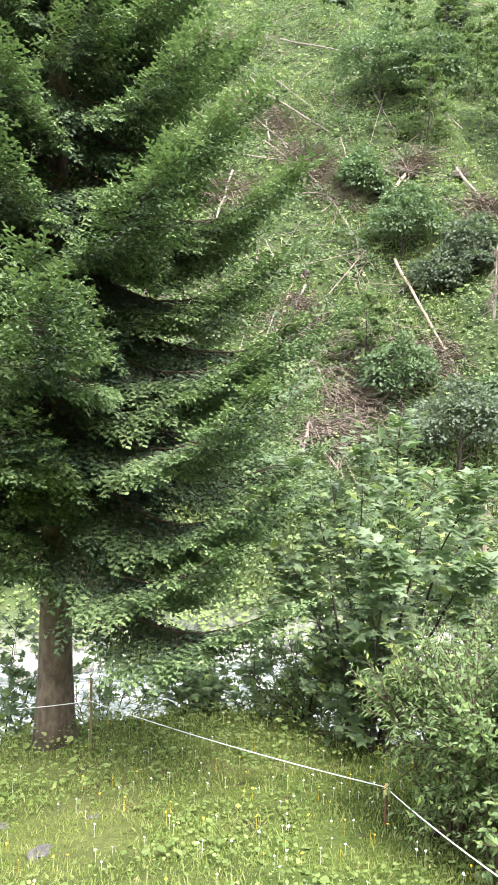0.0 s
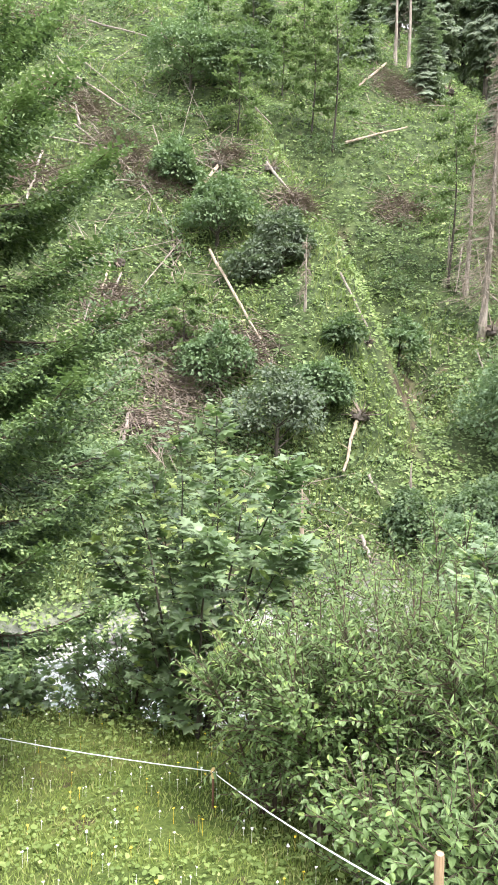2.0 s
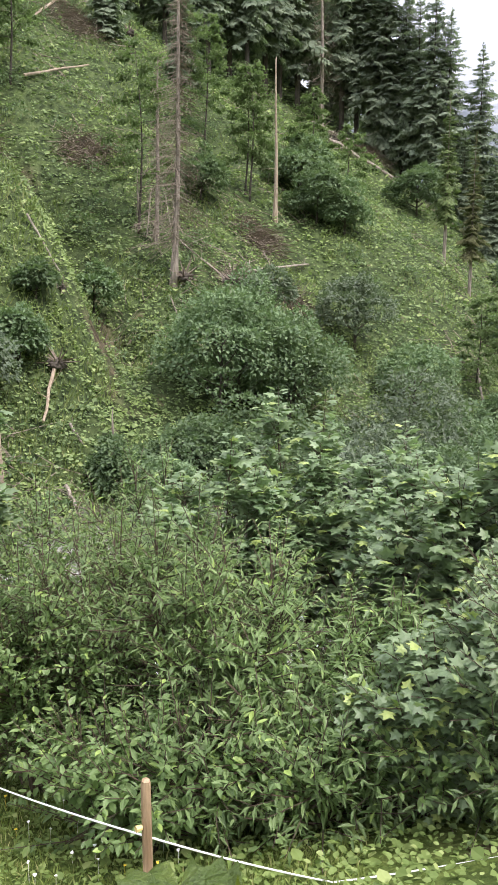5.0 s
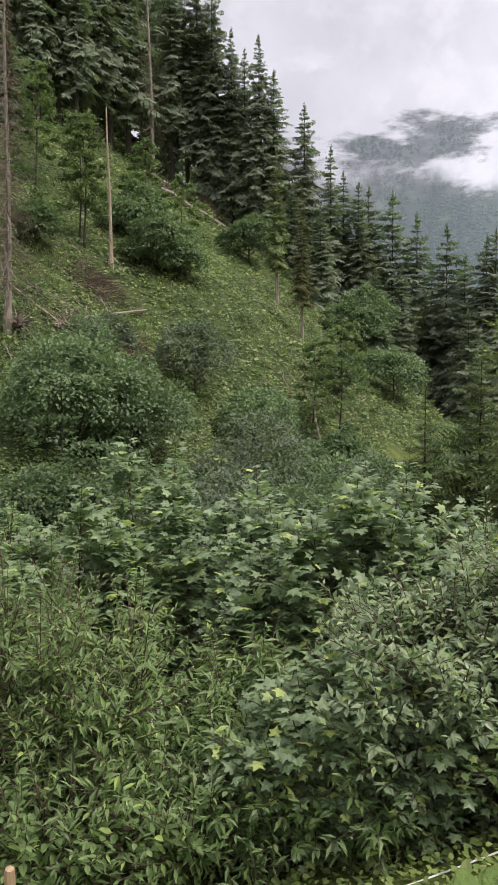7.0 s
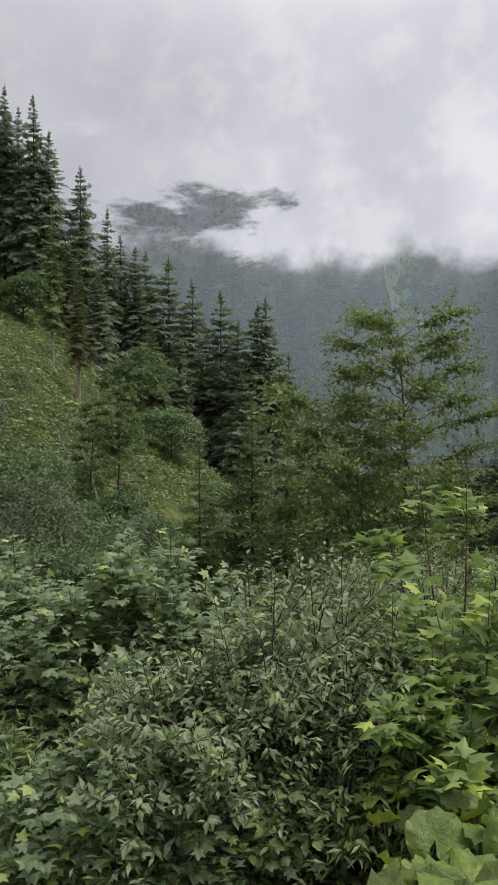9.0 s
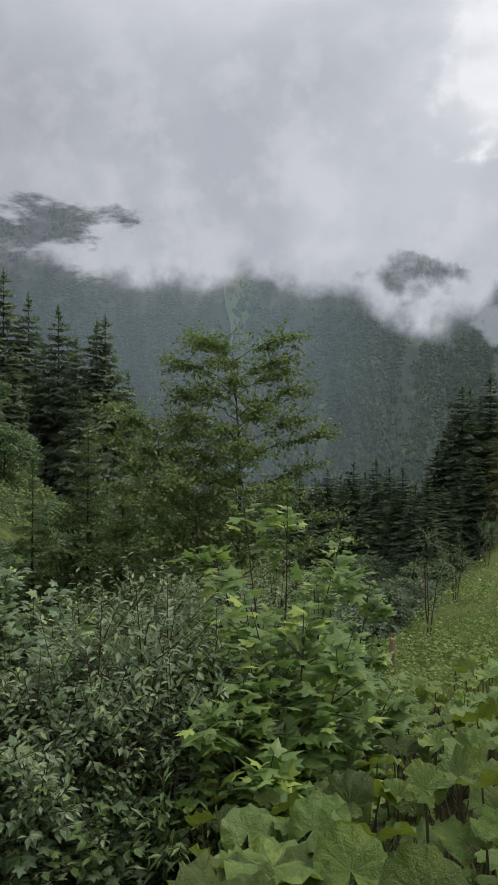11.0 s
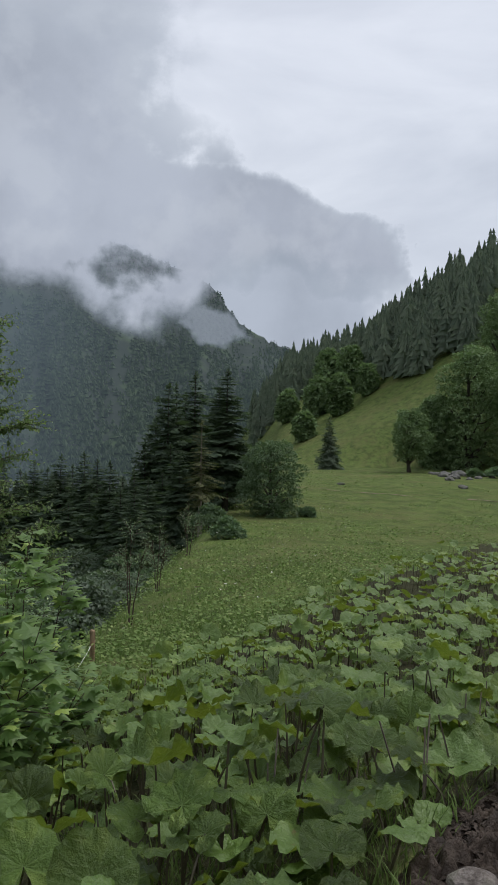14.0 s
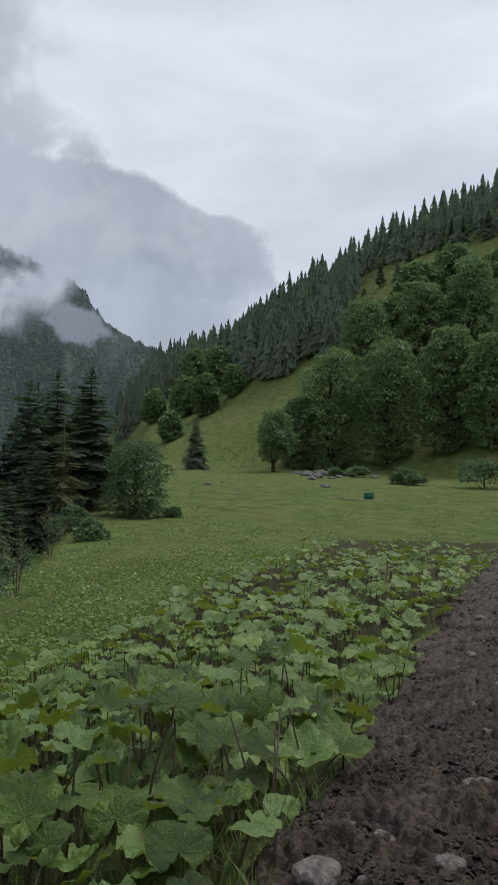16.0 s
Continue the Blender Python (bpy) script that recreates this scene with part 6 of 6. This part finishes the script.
for i, (az, d, s) in enumerate([(107.3, 92, .8), (108.3, 90, .4), (108.9, 92, .5), (107.9, 74, .5), (106.0, 101, .5), (109.8, 95, .5), (105.7, 103, .4), (111.3, 93, .5), (113.0, 96, .5), (99.5, 76, .35), (107.0, 88, .6), (106.6, 97, .9), (107.6, 99, 1.0), (109.2, 98, .7)]):
    rock(az, d, s, i, M_ROCK, "grey boulder lying in the meadow grass", "meadow boulders")
for i, (az, d, s) in enumerate([(109.6, 2.72, .085), (113.7, 2.95, .04), (119.1, 3.4, .055), (118.6, 5.3, .05), (117.2, 4.0, .03), (117.9, 2.75, .05), (118.4, 8.6, .06), (120.5, 6.4, .06), (111.6, 3.1, .025), (115.4, 3.4, .022), (114.6, 4.4, .025), (116.8, 3.2, .02), (119.6, 4.4, .03), (112.6, 2.7, .022), (117.6, 6.2, .035), (118.9, 11, .07)]):
    rock(az, d, s, i + 2, M_MUDROCK, "pale stone half sunk in the mud", "stones in the track", .5)
for i, (az, d, s) in enumerate([(-14.2, 6.55, .12), (-16.8, 7.2, .06), (-10.5, 7.0, .05)]):
    rock(az, d, s, i + 1, M_ROCK, "pale flat stone in the meadow grass", "stones in the grass", .2, .55)
rng = np.random.default_rng(3)
for i in range(34):
    s, n = rng.uniform(-12, 22), rng.choice([rng.uniform(18.5, 22), rng.uniform(11.5, 18)])
    x, y = s * AX - n * AY, s * AY + n * AX
    rock(math.degrees(math.atan2(x, y)), math.hypot(x, y), rng.uniform(.15, .5), i, M_ROCK, "grey boulder in the stream bed", "stream boulders", .4)

ob = thing("water_tub", *spot(111.0, 60), label="small green plastic water tub on the meadow", category="tub")
m = Mat("green_plastic")
M_TUB = m.surface(m.mix(m.noise(3.0), (.006, .10, .055), (.010, .15, .085)), .4)
g = Geo()
prof = [(.30, 0), (.34, .02), (.40, .44), (.38, .44), (.33, .06), (0.01, .05)]
ang = np.arange(25) / 24 * 2 * math.pi
v = np.array([[(r * math.cos(t), r * math.sin(t), z) for t in ang] for r, z in prof])
f = []
for i in range(len(prof) - 1):
    for k in range(24):
        p = i * 25 + k
        f += [(p, p + 1, p + 26), (p, p + 26, p + 25)]
g.add(v, f)
shell = part("shell", g, M_TUB, ob, flat=False)
g = Geo()
g.tube(np.stack([.41 * np.cos(ang), .41 * np.sin(ang), .45 + 0 * ang], -1), .022, 7, cap=False)
part("rim", g, M_TUB, shell, "rolled plastic rim", flat=False)

# ---- fence: posts and a sagging white tape ----
m = Mat("white_tape")
M_TAPE = m.surface(m.mix(m.noise(60.0), (.72, .73, .74), (.82, .83, .84)), .6)
m = Mat("rusty_rod")
M_ROD = m.surface(m.mix(m.noise(30.0), (.10, .045, .025), (.20, .10, .06)), .8)
m = Mat("yellow_plastic")
M_INSUL = m.surface((.62, .48, .20), .45)


def wooden_post(az, d, top, r, label):
    x, y = spot(az, d)
    z = ground(x, y)
    ob = thing("fence_post", x, y, z, label, "fence post", "fence posts")
    g = Geo()
    h = top - z
    g.tube(np.array([[0, 0, -.1], [.004, 0, h * .5], [0, .004, h - .02], [0, 0, h]]), np.array([r, r * 1.02, r, r * .82]), 9)
    stake = part("stake", g, M_POST, ob)
    g = Geo()
    g.tube(np.array([[-r, 0, h - .22], [-r - .03, 0, h - .22]]), np.array([.012, .016]), 7)
    part("insulator", g, M_INSUL, stake, "yellow plastic insulator")


wooden_post(27.9, 3.52, -.51, .023, "sawn wooden fence post with a fresh pale top")
wooden_post(82.6, 13.4, -1.56, .045, "weathered round fence post on the bank")
wooden_post(-10.8, 8.55, -1.72, .015, "thin crooked wooden stake by the spruce")
wooden_post(112.6, 13.6, -.35, .018, "thin wooden stake among the butterbur")
x, y = spot(11.0, 6.75)
z = ground(x, y)
ob = thing("fence_rod", x, y, z, label="rusty thin metal fence rod with a plastic clip", category="fence post", group="fence posts")
g = Geo()
g.tube(np.array([[0, 0, -.1], [0, 0, -1.93 - z]]), np.array([.011, .011]), 7)
rod = part("rod", g, M_ROD, ob)
g = Geo()
g.tube(np.array([[0, 0, -1.96 - z], [0, 0, -1.90 - z], [0, 0, -1.87 - z]]), np.array([.022, .026, .014]), 8)
part("clip", g, M_INSUL, rod, "yellow plastic clip")


def tape_run(stops, sag):
    pts = []
    for (a0, e0, d0), (a1, e1, d1) in zip(stops, stops[1:]):
        p, q = [np.array([d * math.sin(radians(a)), d * math.cos(radians(a)), 1.6 + d * math.tan(radians(e))]) for a, e, d in ((a0, e0, d0), (a1, e1, d1))]
        t = np.linspace(0, 1, 13)[:-1]
        pts.append(p + (q - p) * t[:, None] - np.stack([0 * t, 0 * t, sag * np.linalg.norm(q - p) * 4 * t * (1 - t)], -1))
    pts.append(q[None])
    return np.vstack(pts)


TAPE = [(-16.0, -22.8, 8.7), (-10.9, -22.6, 8.5), (10.9, -27.4, 6.75), (27.9, -34.1, 3.52), (41.6, -36.5, 3.9), (62, -30.5, 4.3), (77.0, -23.6, 5.8), (81.2, -16.4, 12.0), (82.5, -14.3, 13.35)]
g = Geo()
line = tape_run(TAPE, .012)
g.tube(line, .005, 5)
o = line[0]
g.v = [v - o for v in g.v]
single("fence_tape", g, M_TAPE, "white electric fence rope strung between the posts", "fence", at=tuple(o))
TAPE2 = [(85.6, -13.6, 19), (88.6, -10.4, 26)]
g = Geo()
line = tape_run(TAPE2, .02)
g.tube(line, .010, 5)
o = line[0]
g.v = [v - o for v in g.v]
single("fence_tape", g, M_TAPE, "white electric fence rope crossing the grassy bank", "fence", at=tuple(o))


# ---- butterbur beds ----
def butterbur_material():
    m = Mat("butterbur_leaf")
    vein = m.attr("vein")
    c = m.mix(m.noise(9.0, 5.0, .6), (.062, .110, .022), (.130, .205, .046))
    c = m.mix(m.band(m.noise(2.2, 3.0), .5, .72), c, (.185, .255, .055))
    c = m.mix(m.math("MULTIPLY", m.band(vein, .55, 1.0), .26), c, (.22, .29, .12))
    hsv = m.node("ShaderNodeHueSaturation", Value=m.math("MULTIPLY_ADD", m.each(), .85, .48), Color=c)
    rim = m.mix(m.math("MULTIPLY", m.band(m.noise(26.0, 2.0), .70, .76), .7), hsv.outputs[0], (.16, .10, .04))
    return m.surface(rim, .40, m.bump(m.math("ADD", m.math("MULTIPLY", vein, -.28), m.noise(16.0, 4.0, .65)), .9, .03), translucent=.25, tcolour=m.mix(.6, hsv.outputs[0], (.36, .47, .04)), spec=.4)


M_BUTTER = butterbur_material()
m = Mat("butterbur_stalk")
M_STALK = m.surface(m.mix(m.noise(12.0), (.060, .040, .032), (.11, .10, .05)), .6)


def butterbur_blade(seed, rings=5, spokes=30, keep_vein=True):
    """A broad kidney-shaped leaf with a notch at the stalk, shallow teeth, a funnel and a wavy rim; 1 across."""
    rng = np.random.default_rng(700 + seed)
    ang = np.linspace(radians(16), radians(344), spokes)
    a0, a1, a2 = rng.uniform(0, 6.283, 3)
    cup = rng.uniform(-.02, .20)
    rim = .50 * (1 + .10 * np.cos(ang - math.pi) + .022 * np.abs(np.sin(ang * 4.5)) + .014 * np.sin(ang * 15 + a0))
    rim *= 1 - .25 * np.exp(-((ang - radians(16)) / .25) ** 2) - .25 * np.exp(-((ang - radians(344)) / .25) ** 2)
    v, vein = [(0, 0, 0)], [1.0]
    for k in range(1, rings + 1):
        q = k / rings
        for i, t in enumerate(ang):
            r = rim[i] * q
            z = cup * q ** 1.3 + .04 * q * math.sin(11 * t + 9 * q + a1) + .055 * q * q * math.sin(3 * t + a1) + .06 * q ** 3 * math.sin(10 * t + a2) - .22 * max(0, q - .6) ** 1.5 * (1 + math.sin(2 * t + a0)) + .012 * (i % 3 == 0) * q
            v.append((-r * math.sin(t), -r * math.cos(t) , z))
            vein.append(1.0 if i % 4 == 1 else (.35 if i % 2 else 0.0))
    f = []
    for i in range(spokes - 1):
        f.append((0, 1 + i, 2 + i))
        for k in range(rings - 1):
            p = 1 + k * spokes + i
            f += [(p, p + spokes, p + spokes + 1), (p, p + spokes + 1, p + 1)]
    return np.array(v), np.array(f)[:, ::-1], np.array(vein)


BLADES = [butterbur_blade(i) for i in range(7)]
FAR_BLADES = [butterbur_blade(i, 3, 17) for i in range(7)]
BLADE_MESHES = []
for v, f, vein in BLADES:
    g = Geo()
    g.add(v, f)
    me = g.mesh("leaf", M_BUTTER, flat=False)
    at = me.attributes.new("vein", "FLOAT", "POINT")
    at.data.foreach_set("value", vein.astype(np.float32))
    BLADE_MESHES.append(me)


def butterbur():
    rng = np.random.default_rng(44)
    placed, far = [], Geo()
    far_stalk = Geo()
    tries = 0
    near_n = 0
    while tries < 17000:
        tries += 1
        d = 2.2 + 26 * rng.uniform() ** 1.35
        az = radians(rng.uniform(70, 121))
        x, y = d * math.sin(az), d * math.cos(az)
        if not bool(in_bed(np.array(x), np.array(y))):
            continue
        gap = .098 + .0085 * d
        if any((x - a) ** 2 + (y - b) ** 2 < gap * gap for a, b in placed):
            continue
        placed.append((x, y))
        thin = rng.uniform() < .08 and d > 7
        if thin:
            continue
        z = ground(x, y)
        size = (.13 + .17 * rng.uniform() ** 1.2) * (.82 + .05 * min(d, 6))
        tall = rng.uniform(.10, .52)
        if d < 3.2:
            tall *= .8
        if y - float(track_edge(x)) < .55:
            tall *= .55
        tilt = rng.uniform(3, 28) + 30 * rng.uniform() ** 2.5
        turn = rng.uniform(0, 360)
        shift = (rng.normal(0, .06), rng.normal(0, .06))
        k = int(rng.integers(0, 7))
        if d < 8 and near_n < 330:
            near_n += 1
            ob = thing("butterbur_plant", x, y, z, "butterbur with a broad ragged-edged green leaf on a thin stalk", "plant", "butterbur plants")
            leaf = part("leaf", BLADE_MESHES[k], None, ob)
            leaf.matrix_basis = pose(shift[0], shift[1], tall, tilt, 0, turn) @ Matrix.Diagonal((size, size, size, 1))
            g = Geo()
            t = np.linspace(0, 1, 5)
            g.tube(np.stack([shift[0] * t ** 2, shift[1] * t ** 2, -.05 + (tall + .05) * t], -1), .007 - .003 * t, 5, cap=False)
            part("stalk", g, M_STALK, ob)
        else:
            v, f, _ = (BLADES if d < 11 else FAR_BLADES)[k]
            mt = np.array(pose(x + shift[0], y + shift[1], z + tall, tilt, 0, turn) @ Matrix.Diagonal((size, size, size, 1)))
            far.add(v @ mt[:3, :3].T + mt[:3, 3], f)
            far_stalk.sticks(np.array([[x, y, z - .05]]), np.array([[x + shift[0], y + shift[1], z + tall]]), .008, .005)
    # single plants in the grass at the foot of the thicket
    for j, (az, d, size, el) in enumerate([(31.0, 2.35, .36, -36.6), (59.9, 2.7, .34, -33.2), (64.6, 2.7, .34, -31.8), (68.9, 2.8, .36, -30.0), (72.0, 2.9, .38, -28.5), (66.4, 2.5, .30, -34.0), (74.8, 3.1, .38, -26.4), (70.6, 3.3, .34, -27.5)]):
        x, y = spot(az, d)
        tall = min(max(1.6 + d * math.tan(radians(el)) - ground(x, y), .15), .8)
        ob = thing("butterbur_plant", x, y, label="single butterbur with one broad leaf in the long grass", category="plant", group="butterbur plants")
        leaf = part("leaf", BLADE_MESHES[j % 7], None, ob)
        leaf.matrix_basis = pose(0, 0, tall, 10 + 7 * (j % 3), 0, 150 + 47 * j) @ Matrix.Diagonal((size, size, size, 1))
        g = Geo()
        t = np.linspace(0, 1, 5)
        g.tube(np.stack([.02 * np.sin(t * 3), 0 * t, -.05 + (tall + .05) * t], -1), .008 - .003 * t, 5, cap=False)
        part("stalk", g, M_STALK, ob)
    single("butterbur_bed", far, M_BUTTER, "bed of butterbur leaves running up to the meadow", "plants", kind="stuff", flat=False)
    single("butterbur_stalks", far_stalk, M_STALK, "thin upright butterbur stalks", "plants", kind="stuff")


butterbur()


def dry_stalks():
    """Last year's brown stalks standing among the leaves."""
    rng = np.random.default_rng(46)
    d, az = 3.4 + 19 * rng.uniform(0, 1, 380) ** 1.4, np.radians(rng.uniform(76, 120, 380))
    x, y = d * np.sin(az), d * np.cos(az)
    keep = in_bed(x, y)
    x, y, d = x[keep], y[keep], d[keep]
    p = np.stack([x, y, height(x, y) - .03], -1)
    tall = rng.uniform(.15, .44, len(x))[:, None]
    way = unit(rng.normal(0, .22, p.shape) + [0, 0, 1]) * tall
    g = Geo()
    g.sticks(p, p + way, .0045 + .0004 * d, .003 + .0003 * d)
    single("dry_stalks", g, M_BRUSH, "dry brown stalks standing among the butterbur", "stalks", kind="stuff")


dry_stalks()


# ---- grass ----
def grass(name, label, n, pick, tall, wide, seed, material=None):
    rng = np.random.default_rng(seed)
    x, y = pick(rng, n)
    p = np.stack([x, y, height(x, y) - .01], -1)
    way = unit(rng.normal(0, .42, p.shape) * [1, 1, .2] + [0, 0, 1])
    X, Y, Z = axes(way, rng.normal(0, 1, p.shape))
    s = rng.uniform(tall * .45, tall * 1.25, len(x))
    d = np.hypot(x, y)
    w = wide * (1 + d / 14)
    g = Geo()
    s = s * np.where(d > 12, np.maximum(.35, 1 - (d - 12) / 30), 1)
    g.scatter(BLADE, p, X * w[:, None], Y * s[:, None], Z * s[:, None])
    single(name, g, material or M_GRASS, label, "grass", kind="stuff")


def near_meadow(rng, n):
    az, d = rng.uniform(-20, 44, n), 3.6 + 7.4 * rng.uniform(0, 1, n) ** .9
    x, y = d * np.sin(np.radians(az)), d * np.cos(np.radians(az))
    bare = np.sin(x * 3.1 + 2 * np.sin(y * 2.2)) * np.sin(y * 3.7) + rng.normal(0, .3, n)
    s, a = valley(x, y)
    keep = (bare < .62) & (a < 10.4)
    return x[keep], y[keep]


def far_bank(rng, n):
    az, d = rng.uniform(80, 124, n), 11 * np.exp(rng.uniform(0, 1, n) * math.log(75 / 11))
    x, y = d * np.sin(np.radians(az)), d * np.cos(np.radians(az))
    s, a = valley(x, y)
    patch = np.sin(x * .8 + 1.5 * np.sin(y * .5)) * np.sin(y * .9) + rng.normal(0, .4, n)
    keep = (mud_mask(x, y) < .3) & ~in_bed(x, y) & (a > -50) & (patch > -.35)
    return x[keep], y[keep]


def bed_floor(rng, n):
    az, d = rng.uniform(72, 120, n), 2.0 + 12 * rng.uniform(0, 1, n) ** 1.6
    x, y = d * np.sin(np.radians(az)), d * np.cos(np.radians(az))
    off = y - track_edge(x)
    keep = (off > -.12) & (mud_mask(x, y) < .5) & ((np.sin(x * 4 + y * 3) > -.2) | (off < .8))
    return x[keep], y[keep]


grass("meadow_grass", "short bright meadow grass by the stream", 62000, near_meadow, .07, .0085, 1)
grass("bank_grass", "meadow grass on the valley bank", 84000, far_bank, .15, .009, 2, M_BANKGRASS)
grass("bed_grass", "long grass under the butterbur", 17000, bed_floor, .15, .0055, 3, M_BANKGRASS)


def bank_herbs():
    """Patches of tall herbs, docks and white umbels on the meadow bank and the meadow beyond."""
    rng = np.random.default_rng(19)
    n = 60000
    az, d = rng.uniform(79, 124, n), 12 * np.exp(rng.uniform(0, 1, n) * math.log(110 / 12))
    x, y = d * np.sin(np.radians(az)), d * np.cos(np.radians(az))
    patch = np.sin(x * .55 + 1.8 * np.sin(y * .4)) * np.sin(y * .6 + .7) + .5 * np.sin(x * .13 + y * .21) + rng.normal(0, .22, n)
    s, a = valley(x, y)
    side = a + .8 + .395 * (s - 13)
    keep = (mud_mask(x, y) < .3) & ~in_bed(x, y) & (patch > np.where(side > -9, -.35, .45))
    x, y, d = x[keep], y[keep], d[keep]
    lift = rng.uniform(.0, 1, len(x)) ** 1.5 * np.where(side[keep] > -7, .42, .16)
    p = np.stack([x, y, height(x, y) + lift], -1)
    way = unit(rng.normal(0, 1, p.shape) * [1, 1, .3])
    X, Y, Z = axes(way, np.array([0, 0, 1.]) + rng.normal(0, .4, p.shape))
    sz = (rng.uniform(.03, .075, len(x)) * (1 + d / 60))[:, None]
    g = Geo()
    g.scatter(DIAMOND, p, X * sz * 1.5, Y * sz, Z * sz)
    single("bank_herbs", g, M_BANKHERB, "patches of taller herbs on the grassy bank", "herbs", kind="stuff")
    n = 110
    az, d = rng.uniform(81, 100, n), rng.uniform(13, 48, n)
    x, y = d * np.sin(np.radians(az)), d * np.cos(np.radians(az))
    s, a = valley(x, y)
    keep = (a + .8 + .395 * (s - 13) > -9) & (a + .8 + .395 * (s - 13) < 1) & ~in_bed(x, y)
    x, y, d = x[keep], y[keep], d[keep]
    p = np.stack([x, y, height(x, y) + rng.uniform(.2, .45, len(x))], -1)
    X, Y, Z = axes(rng.normal(0, 1, p.shape) * [1, 1, .2], np.array([0, 0, 1.]) + rng.normal(0, .3, p.shape))
    petals = [(.5 * math.cos(k * 1.0472) * (1 if k % 2 else .6), .5 * math.sin(k * 1.0472) * (1 if k % 2 else .6), .1) for k in range(6)] + [(0, 0, 0)]
    g = Geo()
    sz = rng.uniform(.05, .10, len(x))[:, None]
    g.scatter((np.array(petals), np.array([(6, k, (k + 1) % 6) for k in range(6)])), p, X * sz, Y * sz, Z * sz)
    stalk = Geo()
    stalk.sticks(p - [0, 0, .5], p, .004, .003)
    single("umbel_stalks", stalk, M_HERB, "thin green stalks of umbel flowers", "flowers", kind="stuff")
    m = Mat("umbel_white")
    single("white_umbels", g, m.surface(m.mix(m.island(), (.42, .42, .36), (.70, .70, .64)), .8), "white umbel flowers on the grassy bank", "flowers", kind="stuff")


bank_herbs()


def low_weeds():
    rng = np.random.default_rng(9)
    n = 30000
    az, d = rng.uniform(-20, 78, n), 3.4 + 7.6 * rng.uniform(0, 1, n)
    x, y = d * np.sin(np.radians(az)), d * np.cos(np.radians(az))
    s, a = valley(x, y)
    clump = np.sin(x * 2.2 + 1.5 * np.sin(y * 1.7)) * np.sin(y * 2.6 + .5) + rng.normal(0, .25, n)
    keep = ((clump > .05) | (a > 7.2) | (az > 14)) & (a < 12.5)
    x, y, a = x[keep], y[keep], a[keep]
    lift = np.where(a > 7, .30, .09)
    p = np.stack([x, y, height(x, y) + rng.uniform(.02, 1, len(x)) * lift], -1)
    way = unit(rng.normal(0, 1, p.shape) * [1, 1, .25])
    X, Y, Z = axes(way, np.array([0, 0, 1.]) + rng.normal(0, .3, p.shape))
    sz = (rng.uniform(.02, .05, len(x)) * np.where(rng.uniform(0, 1, len(x)) < .1, 2, 1))[:, None]
    g = Geo()
    g.scatter(OVATE, p, X * sz * 1.5, Y * sz, Z * sz)
    single("low_weeds", g, M_WEED, "broad-leaved weeds in the meadow and along the bank", "weeds", kind="stuff")


low_weeds()


def flowers():
    """Small white and yellow meadow flowers."""
    rng = np.random.default_rng(15)
    for name, colour, n in (("white_flowers", (.80, .80, .76), 260), ("yellow_flowers", (.75, .55, .04), 130)):
        az, d = rng.uniform(-19, 30, n), rng.uniform(3.8, 9.5, n)
        x, y = d * np.sin(np.radians(az)), d * np.cos(np.radians(az))
        p = np.stack([x, y, height(x, y) + rng.uniform(.07, .17, n)], -1)
        X, Y, Z = axes(rng.normal(0, 1, p.shape) * [1, 1, .2], np.array([0, -.3, 1.]) + rng.normal(0, .3, p.shape))
        petals = [(.5 * math.cos(k * 1.0472) * (1 if k % 2 else .7), .5 * math.sin(k * 1.0472) * (1 if k % 2 else .7), .08) for k in range(6)] + [(0, 0, 0)]
        g = Geo()
        s = rng.uniform(.018, .034, n)[:, None]
        g.scatter((np.array(petals), np.array([(6, k, (k + 1) % 6) for k in range(6)])), p, X * s, Y * s, Z * s)
        g.sticks(p - [0, 0, .14], p, .0015, .0012)
        m = Mat(name)
        single(name, g, m.surface(m.mix(m.island(), tuple(.8 * c for c in colour), colour), .7), "small wild flowers in the meadow grass", "flowers", kind="stuff")


flowers()


def footpath():
    """A trodden line across the far meadow, and bare earth round the tub."""
    g = Geo()
    for a0, d0, a1, d1, half in ((96.0, 70, 104.5, 62, .25), (108.2, 60.5, 112.0, 58.6, .5)):
        t = np.linspace(0, 1, 40)
        az, d = a0 + (a1 - a0) * t, d0 + (d1 - d0) * t + .5 * np.sin(t * 9)
        x, y = d * np.sin(np.radians(az)), d * np.cos(np.radians(az))
        rows = []
        for sgn in (-1, 1):
            k = 1 + sgn * half * (.7 + .5 * np.sin(t * 23 + sgn)) / d
            rows.append(np.stack([x * k, y * k, height(x * k, y * k) + .035], -1))
        i = np.arange(39)
        g.add(np.vstack(rows), np.concatenate([np.stack([i, i + 40, i + 41], -1), np.stack([i, i + 41, i + 1], -1)]))
    m = Mat("trodden_earth")
    c = m.mix(m.noise(1.5, 5.0, .65, m.world_place()), (.14, .11, .07), (.27, .22, .16))
    single("footpath", g, m.surface(c, .95, spec=.1), "bare trodden earth line across the meadow", "path", kind="structure")


footpath()
